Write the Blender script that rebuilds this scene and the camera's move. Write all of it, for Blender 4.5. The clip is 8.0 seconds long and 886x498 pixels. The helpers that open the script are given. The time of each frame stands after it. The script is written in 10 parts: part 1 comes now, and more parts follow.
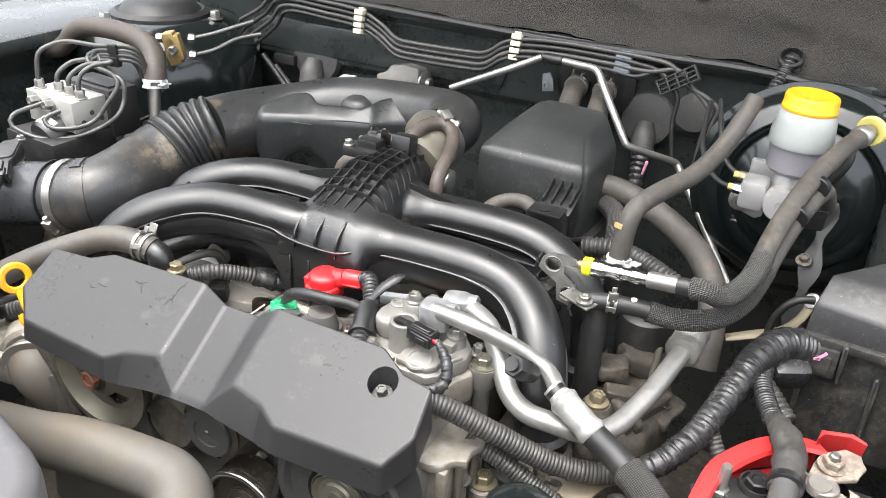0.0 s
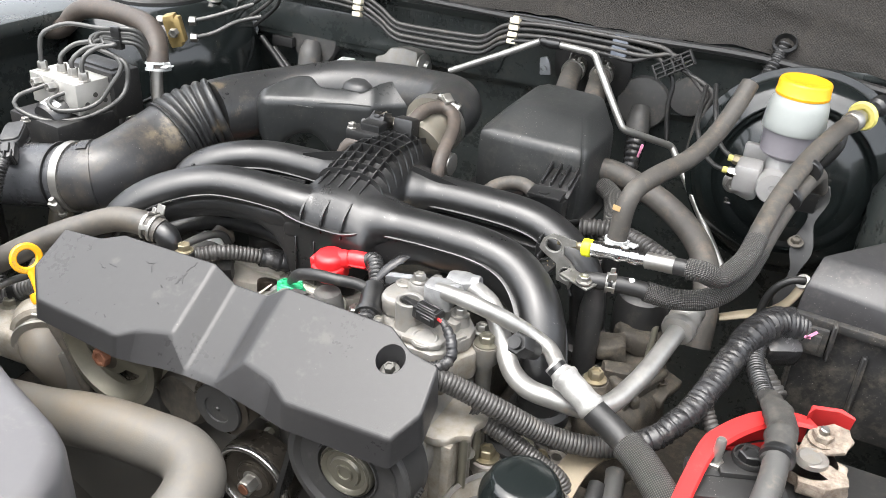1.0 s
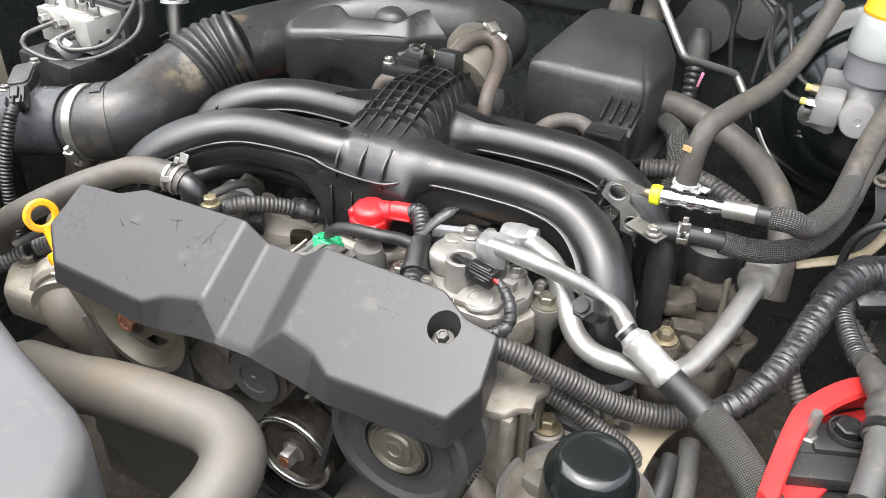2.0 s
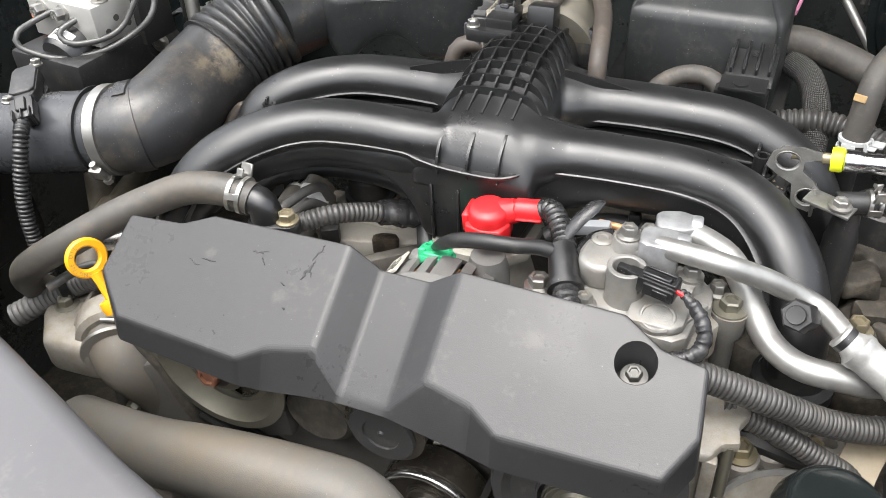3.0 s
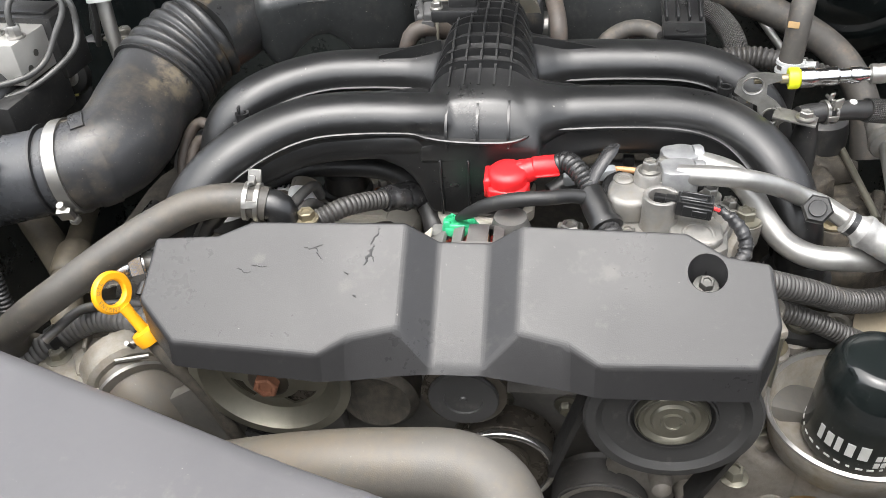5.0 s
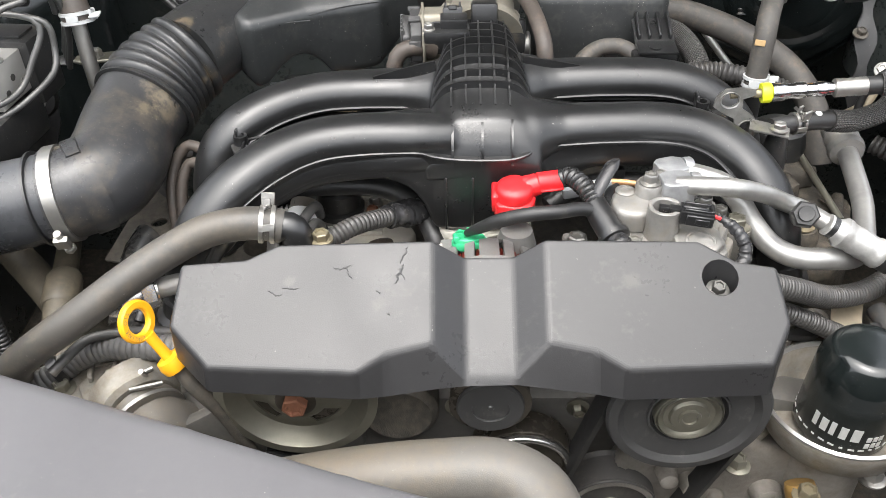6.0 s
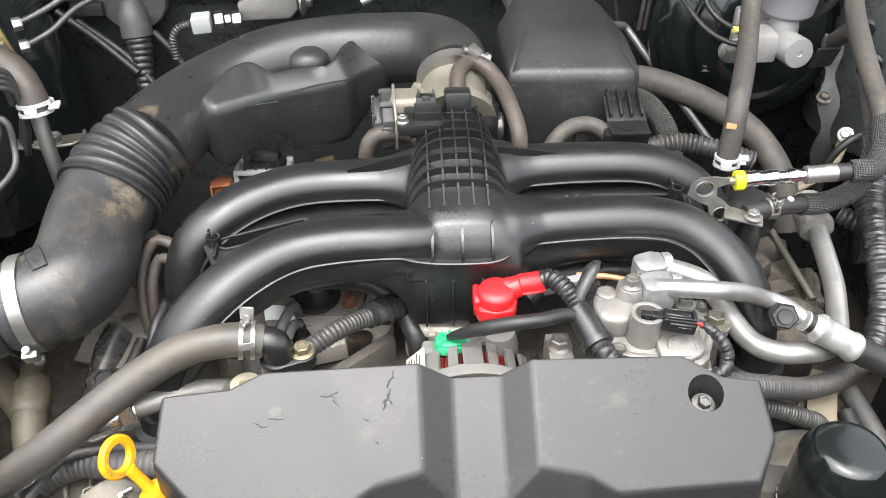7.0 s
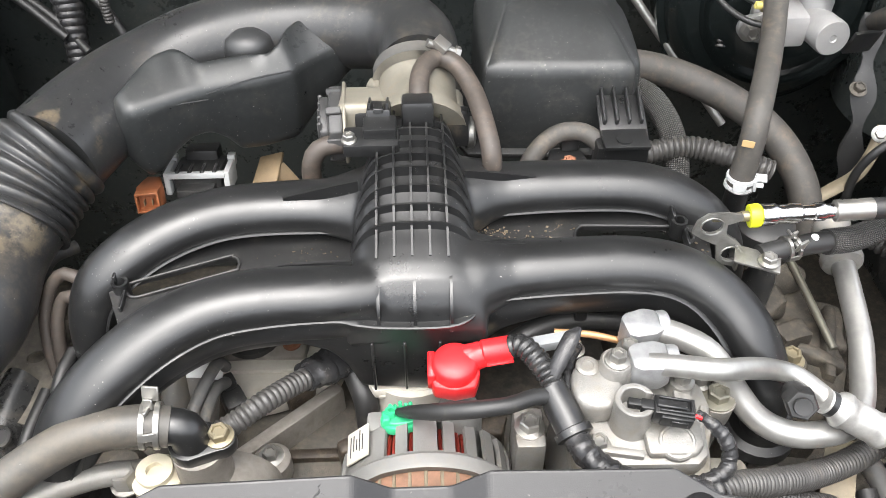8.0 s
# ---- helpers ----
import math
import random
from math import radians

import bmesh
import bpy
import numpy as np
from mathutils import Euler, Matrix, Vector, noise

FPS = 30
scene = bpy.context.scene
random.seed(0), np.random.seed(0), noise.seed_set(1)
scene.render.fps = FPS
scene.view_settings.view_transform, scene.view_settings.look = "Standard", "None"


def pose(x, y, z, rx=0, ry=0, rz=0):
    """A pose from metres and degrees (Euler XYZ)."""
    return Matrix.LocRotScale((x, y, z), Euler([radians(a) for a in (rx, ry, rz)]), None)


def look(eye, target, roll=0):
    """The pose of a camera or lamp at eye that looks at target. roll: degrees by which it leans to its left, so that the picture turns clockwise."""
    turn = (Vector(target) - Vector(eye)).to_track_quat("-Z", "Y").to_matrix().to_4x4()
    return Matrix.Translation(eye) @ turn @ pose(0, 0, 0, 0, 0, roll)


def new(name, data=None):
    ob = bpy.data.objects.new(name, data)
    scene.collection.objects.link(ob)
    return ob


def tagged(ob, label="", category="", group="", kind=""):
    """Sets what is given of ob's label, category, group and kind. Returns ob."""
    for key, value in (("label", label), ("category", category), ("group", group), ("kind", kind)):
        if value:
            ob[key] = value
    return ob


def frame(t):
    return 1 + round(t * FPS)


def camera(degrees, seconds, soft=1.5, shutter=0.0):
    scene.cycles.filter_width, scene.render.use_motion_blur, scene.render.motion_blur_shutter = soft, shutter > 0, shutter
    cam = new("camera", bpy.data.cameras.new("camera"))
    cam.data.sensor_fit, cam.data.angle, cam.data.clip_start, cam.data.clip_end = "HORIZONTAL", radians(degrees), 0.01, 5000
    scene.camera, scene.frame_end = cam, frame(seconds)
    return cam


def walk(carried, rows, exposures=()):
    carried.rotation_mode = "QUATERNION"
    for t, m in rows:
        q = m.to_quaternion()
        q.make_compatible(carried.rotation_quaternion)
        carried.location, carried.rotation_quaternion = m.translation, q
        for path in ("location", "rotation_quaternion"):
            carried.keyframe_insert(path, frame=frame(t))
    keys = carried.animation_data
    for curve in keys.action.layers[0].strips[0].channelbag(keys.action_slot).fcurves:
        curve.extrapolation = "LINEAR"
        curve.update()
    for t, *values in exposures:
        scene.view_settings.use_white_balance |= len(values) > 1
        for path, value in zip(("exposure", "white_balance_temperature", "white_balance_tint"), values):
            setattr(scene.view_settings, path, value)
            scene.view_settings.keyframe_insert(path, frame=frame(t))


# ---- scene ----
cam = camera(55.2, 8.0, soft=0.65)
PATH = [
    (0, (0.469, -0.438, 1.41), (-0.325, 1.151, 0.489), 2.9),
    (0.5, (0.469, -0.455, 1.416), (-0.313, 1.135, 0.488), 3.2),
    (1, (0.465, -0.462, 1.42), (-0.295, 1.12, 0.461), 3.4),
    (1.2, (0.457, -0.465, 1.421), (-0.293, 1.112, 0.446), 3.5),
    (2.3, (0.354, -0.364, 1.367), (-0.412, 1.078, 0.211), 0.9),
    (2.5, (0.307, -0.345, 1.348), (-0.452, 1.08, 0.168), 0.6),
    (3, (0.226, -0.324, 1.366), (-0.457, 1.103, 0.142), -3.3),
    (3.5, (0.139, -0.337, 1.373), (-0.356, 1.168, 0.152), -7.2),
    (4, (0.079, -0.352, 1.361), (-0.209, 1.197, 0.13), -7.8),
    (4.2, (0.071, -0.357, 1.359), (-0.177, 1.198, 0.125), -7.1),
    (5.3, (0.067, -0.425, 1.367), (-0.19, 1.143, 0.152), -3.0),
    (5.5, (0.036, -0.429, 1.375), (-0.166, 1.148, 0.162), -2.5),
    (6, (-0.022, -0.429, 1.387), (-0.062, 1.156, 0.167), -1.4),
    (6.5, (-0.052, -0.411, 1.454), (-0.021, 1.164, 0.221), -1.1),
    (7, (-0.043, -0.36, 1.464), (0.024, 1.202, 0.216), -0.5),
    (7.5, (-0.016, -0.25, 1.462), (0.05, 1.198, 0.084), -0.5),
    (8, (0.005, -0.187, 1.465), (0.053, 1.227, 0.052), -0.2),
]
EXPOSURES = [(0.0, 2.11), (1.0, 2.12), (2.5, 1.98), (3.5, 1.76), (4.2, 1.76), (5.5, 1.80), (6.5, 1.97), (7.5, 2.07), (8.0, 2.09)]
walk(cam, [(t, look(eye, target, roll)) for t, eye, target, roll in PATH], EXPOSURES)

# ---- daylight: bright overcast sky ----
world = bpy.data.worlds.new("overcast_sky")
scene.world = world
world.use_nodes = True
wn, wl = world.node_tree.nodes, world.node_tree.links
sky = wn.new("ShaderNodeTexSky")
sky.sky_type = "NISHITA"
sky.sun_disc = False
sky.sun_elevation, sky.sun_rotation = radians(74), radians(200)
sky.dust_density, sky.air_density = 4.0, 1.0
pale = wn.new("ShaderNodeHueSaturation")
pale.inputs["Saturation"].default_value = 0.25
wl.new(sky.outputs[0], pale.inputs["Color"])
wl.new(pale.outputs[0], wn["Background"].inputs["Color"])
wn["Background"].inputs["Strength"].default_value = 0.15
sun_data = bpy.data.lights.new("sun", "SUN")
sun_data.energy, sun_data.angle, sun_data.color = 1.2, radians(90), (1.0, 0.97, 0.92)
sun = new("sun", sun_data)
sun.matrix_world = look((-0.45, -0.65, 4.4), (0, 0.2, 0.9))


# ---- materials ----
def ramp(nt, src, lo, hi):
    n = nt.nodes.new("ShaderNodeMapRange")
    n.inputs["From Min"].default_value, n.inputs["From Max"].default_value = lo, hi
    nt.links.new(src, n.inputs["Value"])
    return n.outputs[0]


def noise_of(nt, co, scale, detail=4.0, rough=0.55):
    n = nt.nodes.new("ShaderNodeTexNoise")
    n.inputs["Scale"].default_value, n.inputs["Detail"].default_value, n.inputs["Roughness"].default_value = scale, detail, rough
    nt.links.new(co, n.inputs["Vector"])
    return n.outputs["Fac"]


def calc(nt, op, a, b=0.0):
    n = nt.nodes.new("ShaderNodeMath")
    n.operation = op
    for k, v in ((0, a), (1, b)):
        if isinstance(v, (int, float)):
            n.inputs[k].default_value = v
        else:
            nt.links.new(v, n.inputs[k])
    return n.outputs[0]


def blend(nt, fac, a, b):
    n = nt.nodes.new("ShaderNodeMix")
    n.data_type = "RGBA"
    for sock, v in ((n.inputs[0], fac), (n.inputs[6], a), (n.inputs[7], b)):
        if isinstance(v, tuple):
            sock.default_value = (*v, 1)
        elif isinstance(v, (int, float)):
            sock.default_value = v
        else:
            nt.links.new(v, sock)
    return n.outputs[2]


def mat(name, base, rough, metal=0.0, vary=0.2, dirt=(0.16, 0.13, 0.10), dirty=0.0, specks=0.0, grain=1300.0, bump=0.08, coat=0.0, mid_w=0.4, blotch=22.0, spec=0.5):
    """A painted, moulded, cast or rubber surface: tone blotches, clinging dust, pale specks, fine grain."""
    m = bpy.data.materials.new(name)
    m.use_nodes = True
    nt = m.node_tree
    bsdf = nt.nodes["Principled BSDF"]
    co = nt.nodes.new("ShaderNodeTexCoord").outputs["Object"]
    big = noise_of(nt, co, blotch)
    mid = noise_of(nt, co, 150.0, 5.0, 0.65)
    fine = noise_of(nt, co, grain, 2.0)
    lo, hi = tuple(c * (1 - vary) for c in base), tuple(min(1, c * (1 + vary)) for c in base)
    tone = calc(nt, "ADD", calc(nt, "MULTIPLY", big, 1 - mid_w), calc(nt, "MULTIPLY", mid, mid_w))
    col = blend(nt, ramp(nt, tone, 0.34, 0.66), lo, hi)
    rgh = calc(nt, "ADD", calc(nt, "MULTIPLY", ramp(nt, tone, 0.34, 0.66), 0.16), rough - 0.08)
    if dirty > 0:
        film = calc(nt, "ADD", calc(nt, "MULTIPLY", noise_of(nt, co, blotch * 1.7, 7.0, 0.7), 1.02 - mid_w), calc(nt, "MULTIPLY", mid, mid_w - 0.02))
        mask = calc(nt, "MULTIPLY", ramp(nt, film, 0.60 - 0.24 * dirty, 0.74 - 0.16 * dirty), min(0.85, 0.30 + 0.5 * dirty))
        col = blend(nt, mask, col, dirt)
        rgh = calc(nt, "MAXIMUM", rgh, calc(nt, "MULTIPLY", mask, 0.9))
    if specks > 0:
        dot = noise_of(nt, co, 620.0, 2.0)
        patch = noise_of(nt, co, 45.0, 2.0)
        sm = calc(nt, "MULTIPLY", ramp(nt, dot, 0.70, 0.76), ramp(nt, patch, 0.62 - 0.2 * specks, 0.75 - 0.2 * specks))
        col = blend(nt, calc(nt, "MULTIPLY", sm, 0.8), col, (0.40, 0.38, 0.34))
    nt.links.new(col, bsdf.inputs["Base Color"])
    nt.links.new(rgh, bsdf.inputs["Roughness"])
    bsdf.inputs["Metallic"].default_value = metal
    bsdf.inputs["Specular IOR Level"].default_value = spec
    bsdf.inputs["Coat Weight"].default_value = coat
    bsdf.inputs["Coat Roughness"].default_value = 0.12
    if bump > 0:
        b = nt.nodes.new("ShaderNodeBump")
        b.inputs["Strength"].default_value, b.inputs["Distance"].default_value = bump, 0.0015
        nt.links.new(calc(nt, "ADD", calc(nt, "MULTIPLY", fine, 0.6), calc(nt, "MULTIPLY", mid, 0.9)), b.inputs["Height"])
        nt.links.new(b.outputs[0], bsdf.inputs["Normal"])
    return m


def stain_or_shade(m, spots, colour, strength=0.8):
    """Ragged patches of dried mud, or of shade painted on the cover: (x, y, z, radius)."""
    nt = m.node_tree
    sock = nt.nodes["Principled BSDF"].inputs["Base Color"]
    col = sock.links[0].from_socket
    co = nt.nodes.new("ShaderNodeTexCoord").outputs["Object"]
    rag = noise_of(nt, co, 70.0, 6.0, 0.7)
    for x, y, z, r in spots:
        d = nt.nodes.new("ShaderNodeVectorMath")
        d.operation = "DISTANCE"
        nt.links.new(co, d.inputs[0])
        d.inputs[1].default_value = (x, y, z)
        far = calc(nt, "ADD", d.outputs["Value"], calc(nt, "MULTIPLY", calc(nt, "SUBTRACT", rag, 0.5), r * 4.0))
        col = blend(nt, calc(nt, "MULTIPLY", ramp(nt, far, r, r * 0.2), strength), col, colour)
    nt.links.new(col, sock)


def braid_mat(name, base, light, rough, pitch):
    """Woven sleeve: two crossing diagonals over the tube's unrolled surface."""
    m = mat(name, base, rough, bump=0)
    nt = m.node_tree
    bsdf = nt.nodes["Principled BSDF"]
    uv = nt.nodes.new("ShaderNodeSeparateXYZ")
    nt.links.new(nt.nodes.new("ShaderNodeTexCoord").outputs["UV"], uv.inputs[0])
    k = 2 * math.pi / pitch
    a = calc(nt, "SINE", calc(nt, "MULTIPLY", calc(nt, "ADD", uv.outputs[0], uv.outputs[1]), k))
    b = calc(nt, "SINE", calc(nt, "MULTIPLY", calc(nt, "SUBTRACT", uv.outputs[0], uv.outputs[1]), k))
    h = calc(nt, "MULTIPLY", a, b)
    col = blend(nt, ramp(nt, h, -0.1, 0.8), base, light)
    nt.links.new(col, bsdf.inputs["Base Color"])
    bp = nt.nodes.new("ShaderNodeBump")
    bp.inputs["Strength"].default_value, bp.inputs["Distance"].default_value = 0.7, 0.001
    nt.links.new(h, bp.inputs["Height"])
    nt.links.new(bp.outputs[0], bsdf.inputs["Normal"])
    return m


COVER = mat("grey_moulded_plastic", (0.0261, 0.0259, 0.0266), 0.33, vary=0.13, dirty=0.14, dirt=(0.110, 0.104, 0.094), specks=0.12, bump=0.09, blotch=13, spec=0.42)
BLACK = mat("black_plastic", (0.0120, 0.0122, 0.0125), 0.34, vary=0.22, dirty=0.16, dirt=(0.055, 0.050, 0.042), specks=0.8, bump=0.07, spec=0.7, blotch=16)
BLACK_DUST = mat("dusty_black_plastic", (0.020, 0.020, 0.020), 0.40, vary=0.25, dirty=0.28, dirt=(0.085, 0.076, 0.062), specks=0.8, bump=0.07)
DUCT = mat("dusty_moulded_rubber", (0.0252, 0.0258, 0.0264), 0.34, vary=0.2, dirty=0.30, dirt=(0.10, 0.084, 0.062), specks=1.0, bump=0.12, blotch=15)
ELBOW = mat("mud_dusted_rubber", (0.034, 0.0345, 0.036), 0.33, vary=0.18, dirty=0.37, dirt=(0.15, 0.122, 0.085), specks=1.0, bump=0.10, blotch=8, mid_w=0.22)
# base lifted and blued: the sky's sheen on the pipe is in the colour
SHEEN = mat("sky_sheen_black_plastic", (0.046, 0.048, 0.052), 0.30, vary=0.12, dirty=0.18, dirt=(0.14, 0.12, 0.09), specks=0.4, bump=0.04, blotch=9, mid_w=0.25)
RUBBER = mat("dusty_grey_rubber", (0.052, 0.048, 0.043), 0.62, vary=0.3, dirty=0.42, dirt=(0.145, 0.112, 0.078), bump=0.12, blotch=30)
RUBBER_GREY = mat("bloomed_grey_rubber", (0.066, 0.065, 0.063), 0.48, vary=0.18, dirty=0.28, dirt=(0.2, 0.165, 0.12), bump=0.08)
AMBER = mat("amber_brass", (0.36, 0.22, 0.07), 0.4, metal=0.4, vary=0.2, dirty=0.3, dirt=(0.2, 0.13, 0.07), bump=0.06)
SLEEVE = mat("dusty_black_sleeve", (0.040, 0.039, 0.037), 0.55, vary=0.25, dirty=0.5, dirt=(0.11, 0.098, 0.08), bump=0.25, blotch=40)
LEAD = mat("dull_lead", (0.23, 0.215, 0.20), 0.5, metal=0.5, vary=0.2, dirty=0.3, dirt=(0.24, 0.17, 0.12), bump=0.15)
HOSE_TAN = mat("tan_filmed_grey_rubber", (0.062, 0.058, 0.052), 0.46, vary=0.16, dirty=0.55, dirt=(0.125, 0.105, 0.078), specks=0.4, bump=0.07, blotch=14, mid_w=0.3)
RUBBER_BROWN = mat("brown_aged_rubber", (0.056, 0.046, 0.039), 0.55, vary=0.25, dirty=0.4, dirt=(0.115, 0.085, 0.062), specks=0.6, bump=0.1, blotch=34)
RUBBER_TAN = mat("dirt_stained_rubber", (0.1107, 0.1041, 0.0934), 0.48, vary=0.16, dirty=0.58, dirt=(0.150, 0.118, 0.078), bump=0.16, blotch=5, mid_w=0.28, specks=0.8)
DRAB = mat("drab_dusty_plastic", (0.072, 0.062, 0.045), 0.55, vary=0.25, dirty=0.5, dirt=(0.13, 0.105, 0.07), bump=0.12, blotch=25)
CRACK = mat("torn_dark_plastic", (0.022, 0.022, 0.023), 0.62, vary=0.2, bump=0.1)
RUBBER_BLACK = mat("black_rubber", (0.019, 0.019, 0.019), 0.46, vary=0.2, dirty=0.18, dirt=(0.10, 0.09, 0.07), bump=0.08)
TAPE = mat("wrapped_black_tape", (0.024, 0.024, 0.025), 0.22, vary=0.35, dirty=0.25, dirt=(0.14, 0.13, 0.11), bump=0.3, grain=1100)
CONDUIT = mat("grey_black_conduit", (0.048, 0.046, 0.044), 0.42, vary=0.2, dirty=0.25, dirt=(0.14, 0.12, 0.09), bump=0.06)
BRIGHT_STEEL = mat("polished_roller_steel", (0.46, 0.45, 0.43), 0.24, metal=0.95, vary=0.1, dirty=0.15, dirt=(0.12, 0.10, 0.08), bump=0.04)
OILED_STEEL = mat("oil_darkened_steel", (0.085, 0.075, 0.062), 0.30, metal=0.6, vary=0.25, dirty=0.2, dirt=(0.06, 0.05, 0.04), bump=0.08)
DARK_STEEL = mat("black_oxide_steel", (0.11, 0.108, 0.10), 0.42, metal=0.6, vary=0.2, dirty=0.25, dirt=(0.14, 0.12, 0.09), bump=0.1)
WRAP = mat("worn_silver_wrap", (0.42, 0.415, 0.40), 0.40, metal=0.55, vary=0.25, dirty=0.35, dirt=(0.30, 0.28, 0.25), bump=0.2, blotch=90)
CONDUIT_GLOSS = mat("shiny_black_conduit", (0.020, 0.020, 0.020), 0.26, vary=0.2, dirty=0.12, dirt=(0.12, 0.10, 0.08), bump=0.04)
CONDUIT_GREY = mat("sun_greyed_conduit", (0.11, 0.108, 0.105), 0.5, vary=0.15, dirty=0.35, dirt=(0.20, 0.17, 0.13), bump=0.06)
CAST = mat("cast_aluminium", (0.245, 0.238, 0.224), 0.48, metal=0.45, vary=0.24, dirty=0.5, dirt=(0.20, 0.17, 0.13), bump=0.35, grain=1100)
CAST_DARK = mat("grimy_cast_aluminium", (0.27, 0.25, 0.225), 0.6, metal=0.35, vary=0.3, dirty=0.55, dirt=(0.12, 0.10, 0.08), bump=0.4, grain=1100)
CAST_DIRTY = mat("dusted_cast_aluminium", (0.2856, 0.2688, 0.2374), 0.55, metal=0.35, vary=0.28, dirty=0.7, dirt=(0.165, 0.128, 0.085), bump=0.35, blotch=40)
# lighter than CAST, to make up for the bonnet's shade on the brake cylinder
MC_CAST = mat("shade_offset_casting", (0.36, 0.357, 0.352), 0.45, metal=0.45, vary=0.10, dirty=0.2, dirt=(0.35, 0.32, 0.28), bump=0.12)
BRACKET_GREY = mat("grey_dusted_steel", (0.1105, 0.1062, 0.0978), 0.55, metal=0.2, vary=0.2, dirty=0.4, dirt=(0.13, 0.11, 0.085), bump=0.12, blotch=24)
TB_CAST = mat("tan_filmed_aluminium", (0.215, 0.20, 0.165), 0.5, metal=0.35, vary=0.16, dirty=0.45, dirt=(0.22, 0.175, 0.12), bump=0.15, blotch=40)
ALT_CAST = mat("dull_grey_castings", (0.205, 0.202, 0.194), 0.55, metal=0.35, vary=0.12, dirty=0.35, dirt=(0.20, 0.175, 0.14), specks=0.3, bump=0.22, grain=1100)
FOIL = mat("chalky_aluminium_block", (0.34, 0.345, 0.35), 0.40, metal=0.6, vary=0.22, dirty=0.35, dirt=(0.46, 0.46, 0.45), bump=0.3, blotch=70)
WIRE_RED = mat("red_varnished_wire", (0.1500, 0.0175, 0.0110), 0.35, vary=0.2, bump=0)
BOX_PLASTIC = mat("dusty_box_plastic", (0.024, 0.0255, 0.0258), 0.42, vary=0.25, dirty=0.30, dirt=(0.075, 0.070, 0.060), specks=1.2, bump=0.08, blotch=14)
TAN_STEEL = mat("tan_stained_steel", (0.20, 0.145, 0.085), 0.6, metal=0.2, vary=0.3, dirty=0.5, dirt=(0.12, 0.085, 0.05), bump=0.2, blotch=40)
RESO = mat("blow_moulded_black_plastic", (0.0216, 0.0232, 0.0236), 0.33, vary=0.25, dirty=0.22, dirt=(0.060, 0.055, 0.045), specks=1.1, bump=0.06)
PALE_CAST = mat("pale_machined_aluminium", (0.56, 0.53, 0.47), 0.55, metal=0.25, vary=0.1, dirty=0.3, dirt=(0.36, 0.30, 0.22), bump=0.2, grain=1100)
OILY = mat("oil_browned_iron", (0.0413, 0.0319, 0.0231), 0.42, metal=0.15, vary=0.45, dirty=0.5, dirt=(0.17, 0.135, 0.10), bump=0.5, blotch=45)
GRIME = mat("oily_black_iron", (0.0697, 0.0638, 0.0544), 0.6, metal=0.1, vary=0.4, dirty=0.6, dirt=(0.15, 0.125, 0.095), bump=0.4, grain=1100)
ALU = mat("drawn_aluminium", (0.36, 0.355, 0.34), 0.38, metal=0.75, vary=0.16, dirty=0.25, dirt=(0.45, 0.42, 0.37), bump=0.03)
ZINC = mat("zinc_plated_steel", (0.34, 0.332, 0.312), 0.36, metal=0.85, vary=0.12, dirty=0.25, dirt=(0.35, 0.30, 0.22), bump=0.08)
DULL_ZINC = mat("dulled_zinc_plate", (0.2700, 0.2660, 0.2497), 0.34, metal=0.75, vary=0.3, dirty=0.4, dirt=(0.13, 0.115, 0.09), bump=0.12, blotch=60)
YZINC = mat("yellow_zinc_steel", (0.27, 0.235, 0.16), 0.42, metal=0.7, vary=0.15, dirty=0.3, dirt=(0.25, 0.19, 0.12), bump=0.08)
CHROME = mat("bright_plated_steel", (0.66, 0.66, 0.665), 0.20, metal=1.0, vary=0.05, bump=0.02)
DULL_STEEL = mat("olive_zinc_sheet_steel", (0.235, 0.225, 0.185), 0.36, metal=0.75, vary=0.12, dirty=0.22, dirt=(0.2, 0.18, 0.13), bump=0.06)
RUST = mat("rusted_steel", (0.23, 0.098, 0.055), 0.75, metal=0.1, vary=0.35, dirty=0.35, dirt=(0.16, 0.08, 0.05), bump=0.35)
BROWN = mat("rust_browned_laminations", (0.21, 0.112, 0.070), 0.72, vary=0.38, dirty=0.5, dirt=(0.125, 0.075, 0.05), bump=0.35, blotch=70)
PAINT = mat("black_body_paint", (0.037, 0.043, 0.042), 0.30, vary=0.25, dirty=0.34, dirt=(0.10, 0.094, 0.078), specks=0.8, bump=0.03, coat=0.4)
PAINT_GLOSS = mat("glossy_black_paint", (0.008, 0.0105, 0.0105), 0.18, vary=0.2, dirty=0.1, dirt=(0.08, 0.075, 0.065), specks=0.5, bump=0.03, coat=0.35)
BLANKET = mat("grey_felt_insulation", (0.024, 0.0217, 0.0192), 0.9, vary=0.3, dirty=0.4, dirt=(0.055, 0.048, 0.040), bump=0.9, grain=1100, blotch=9)
RED = mat("red_plastic", (0.62, 0.018, 0.022), 0.33, vary=0.08, dirty=0.05, dirt=(0.4, 0.06, 0.05), bump=0.03)
RED_DULL = mat("faded_red_plastic", (0.50, 0.028, 0.028), 0.42, vary=0.1, dirty=0.15, dirt=(0.35, 0.16, 0.12), bump=0.05)
GREEN = mat("green_plastic", (0.03, 0.38, 0.17), 0.38, vary=0.12, dirty=0.2, dirt=(0.2, 0.3, 0.2), bump=0.05)
YELLOW = mat("yellow_plastic", (0.80, 0.37, 0.012), 0.36, vary=0.05, dirty=0.1, dirt=(0.6, 0.33, 0.06), bump=0.04)
NEON = mat("bright_yellow_ring", (0.72, 0.78, 0.02), 0.4, vary=0.04, bump=0.02)
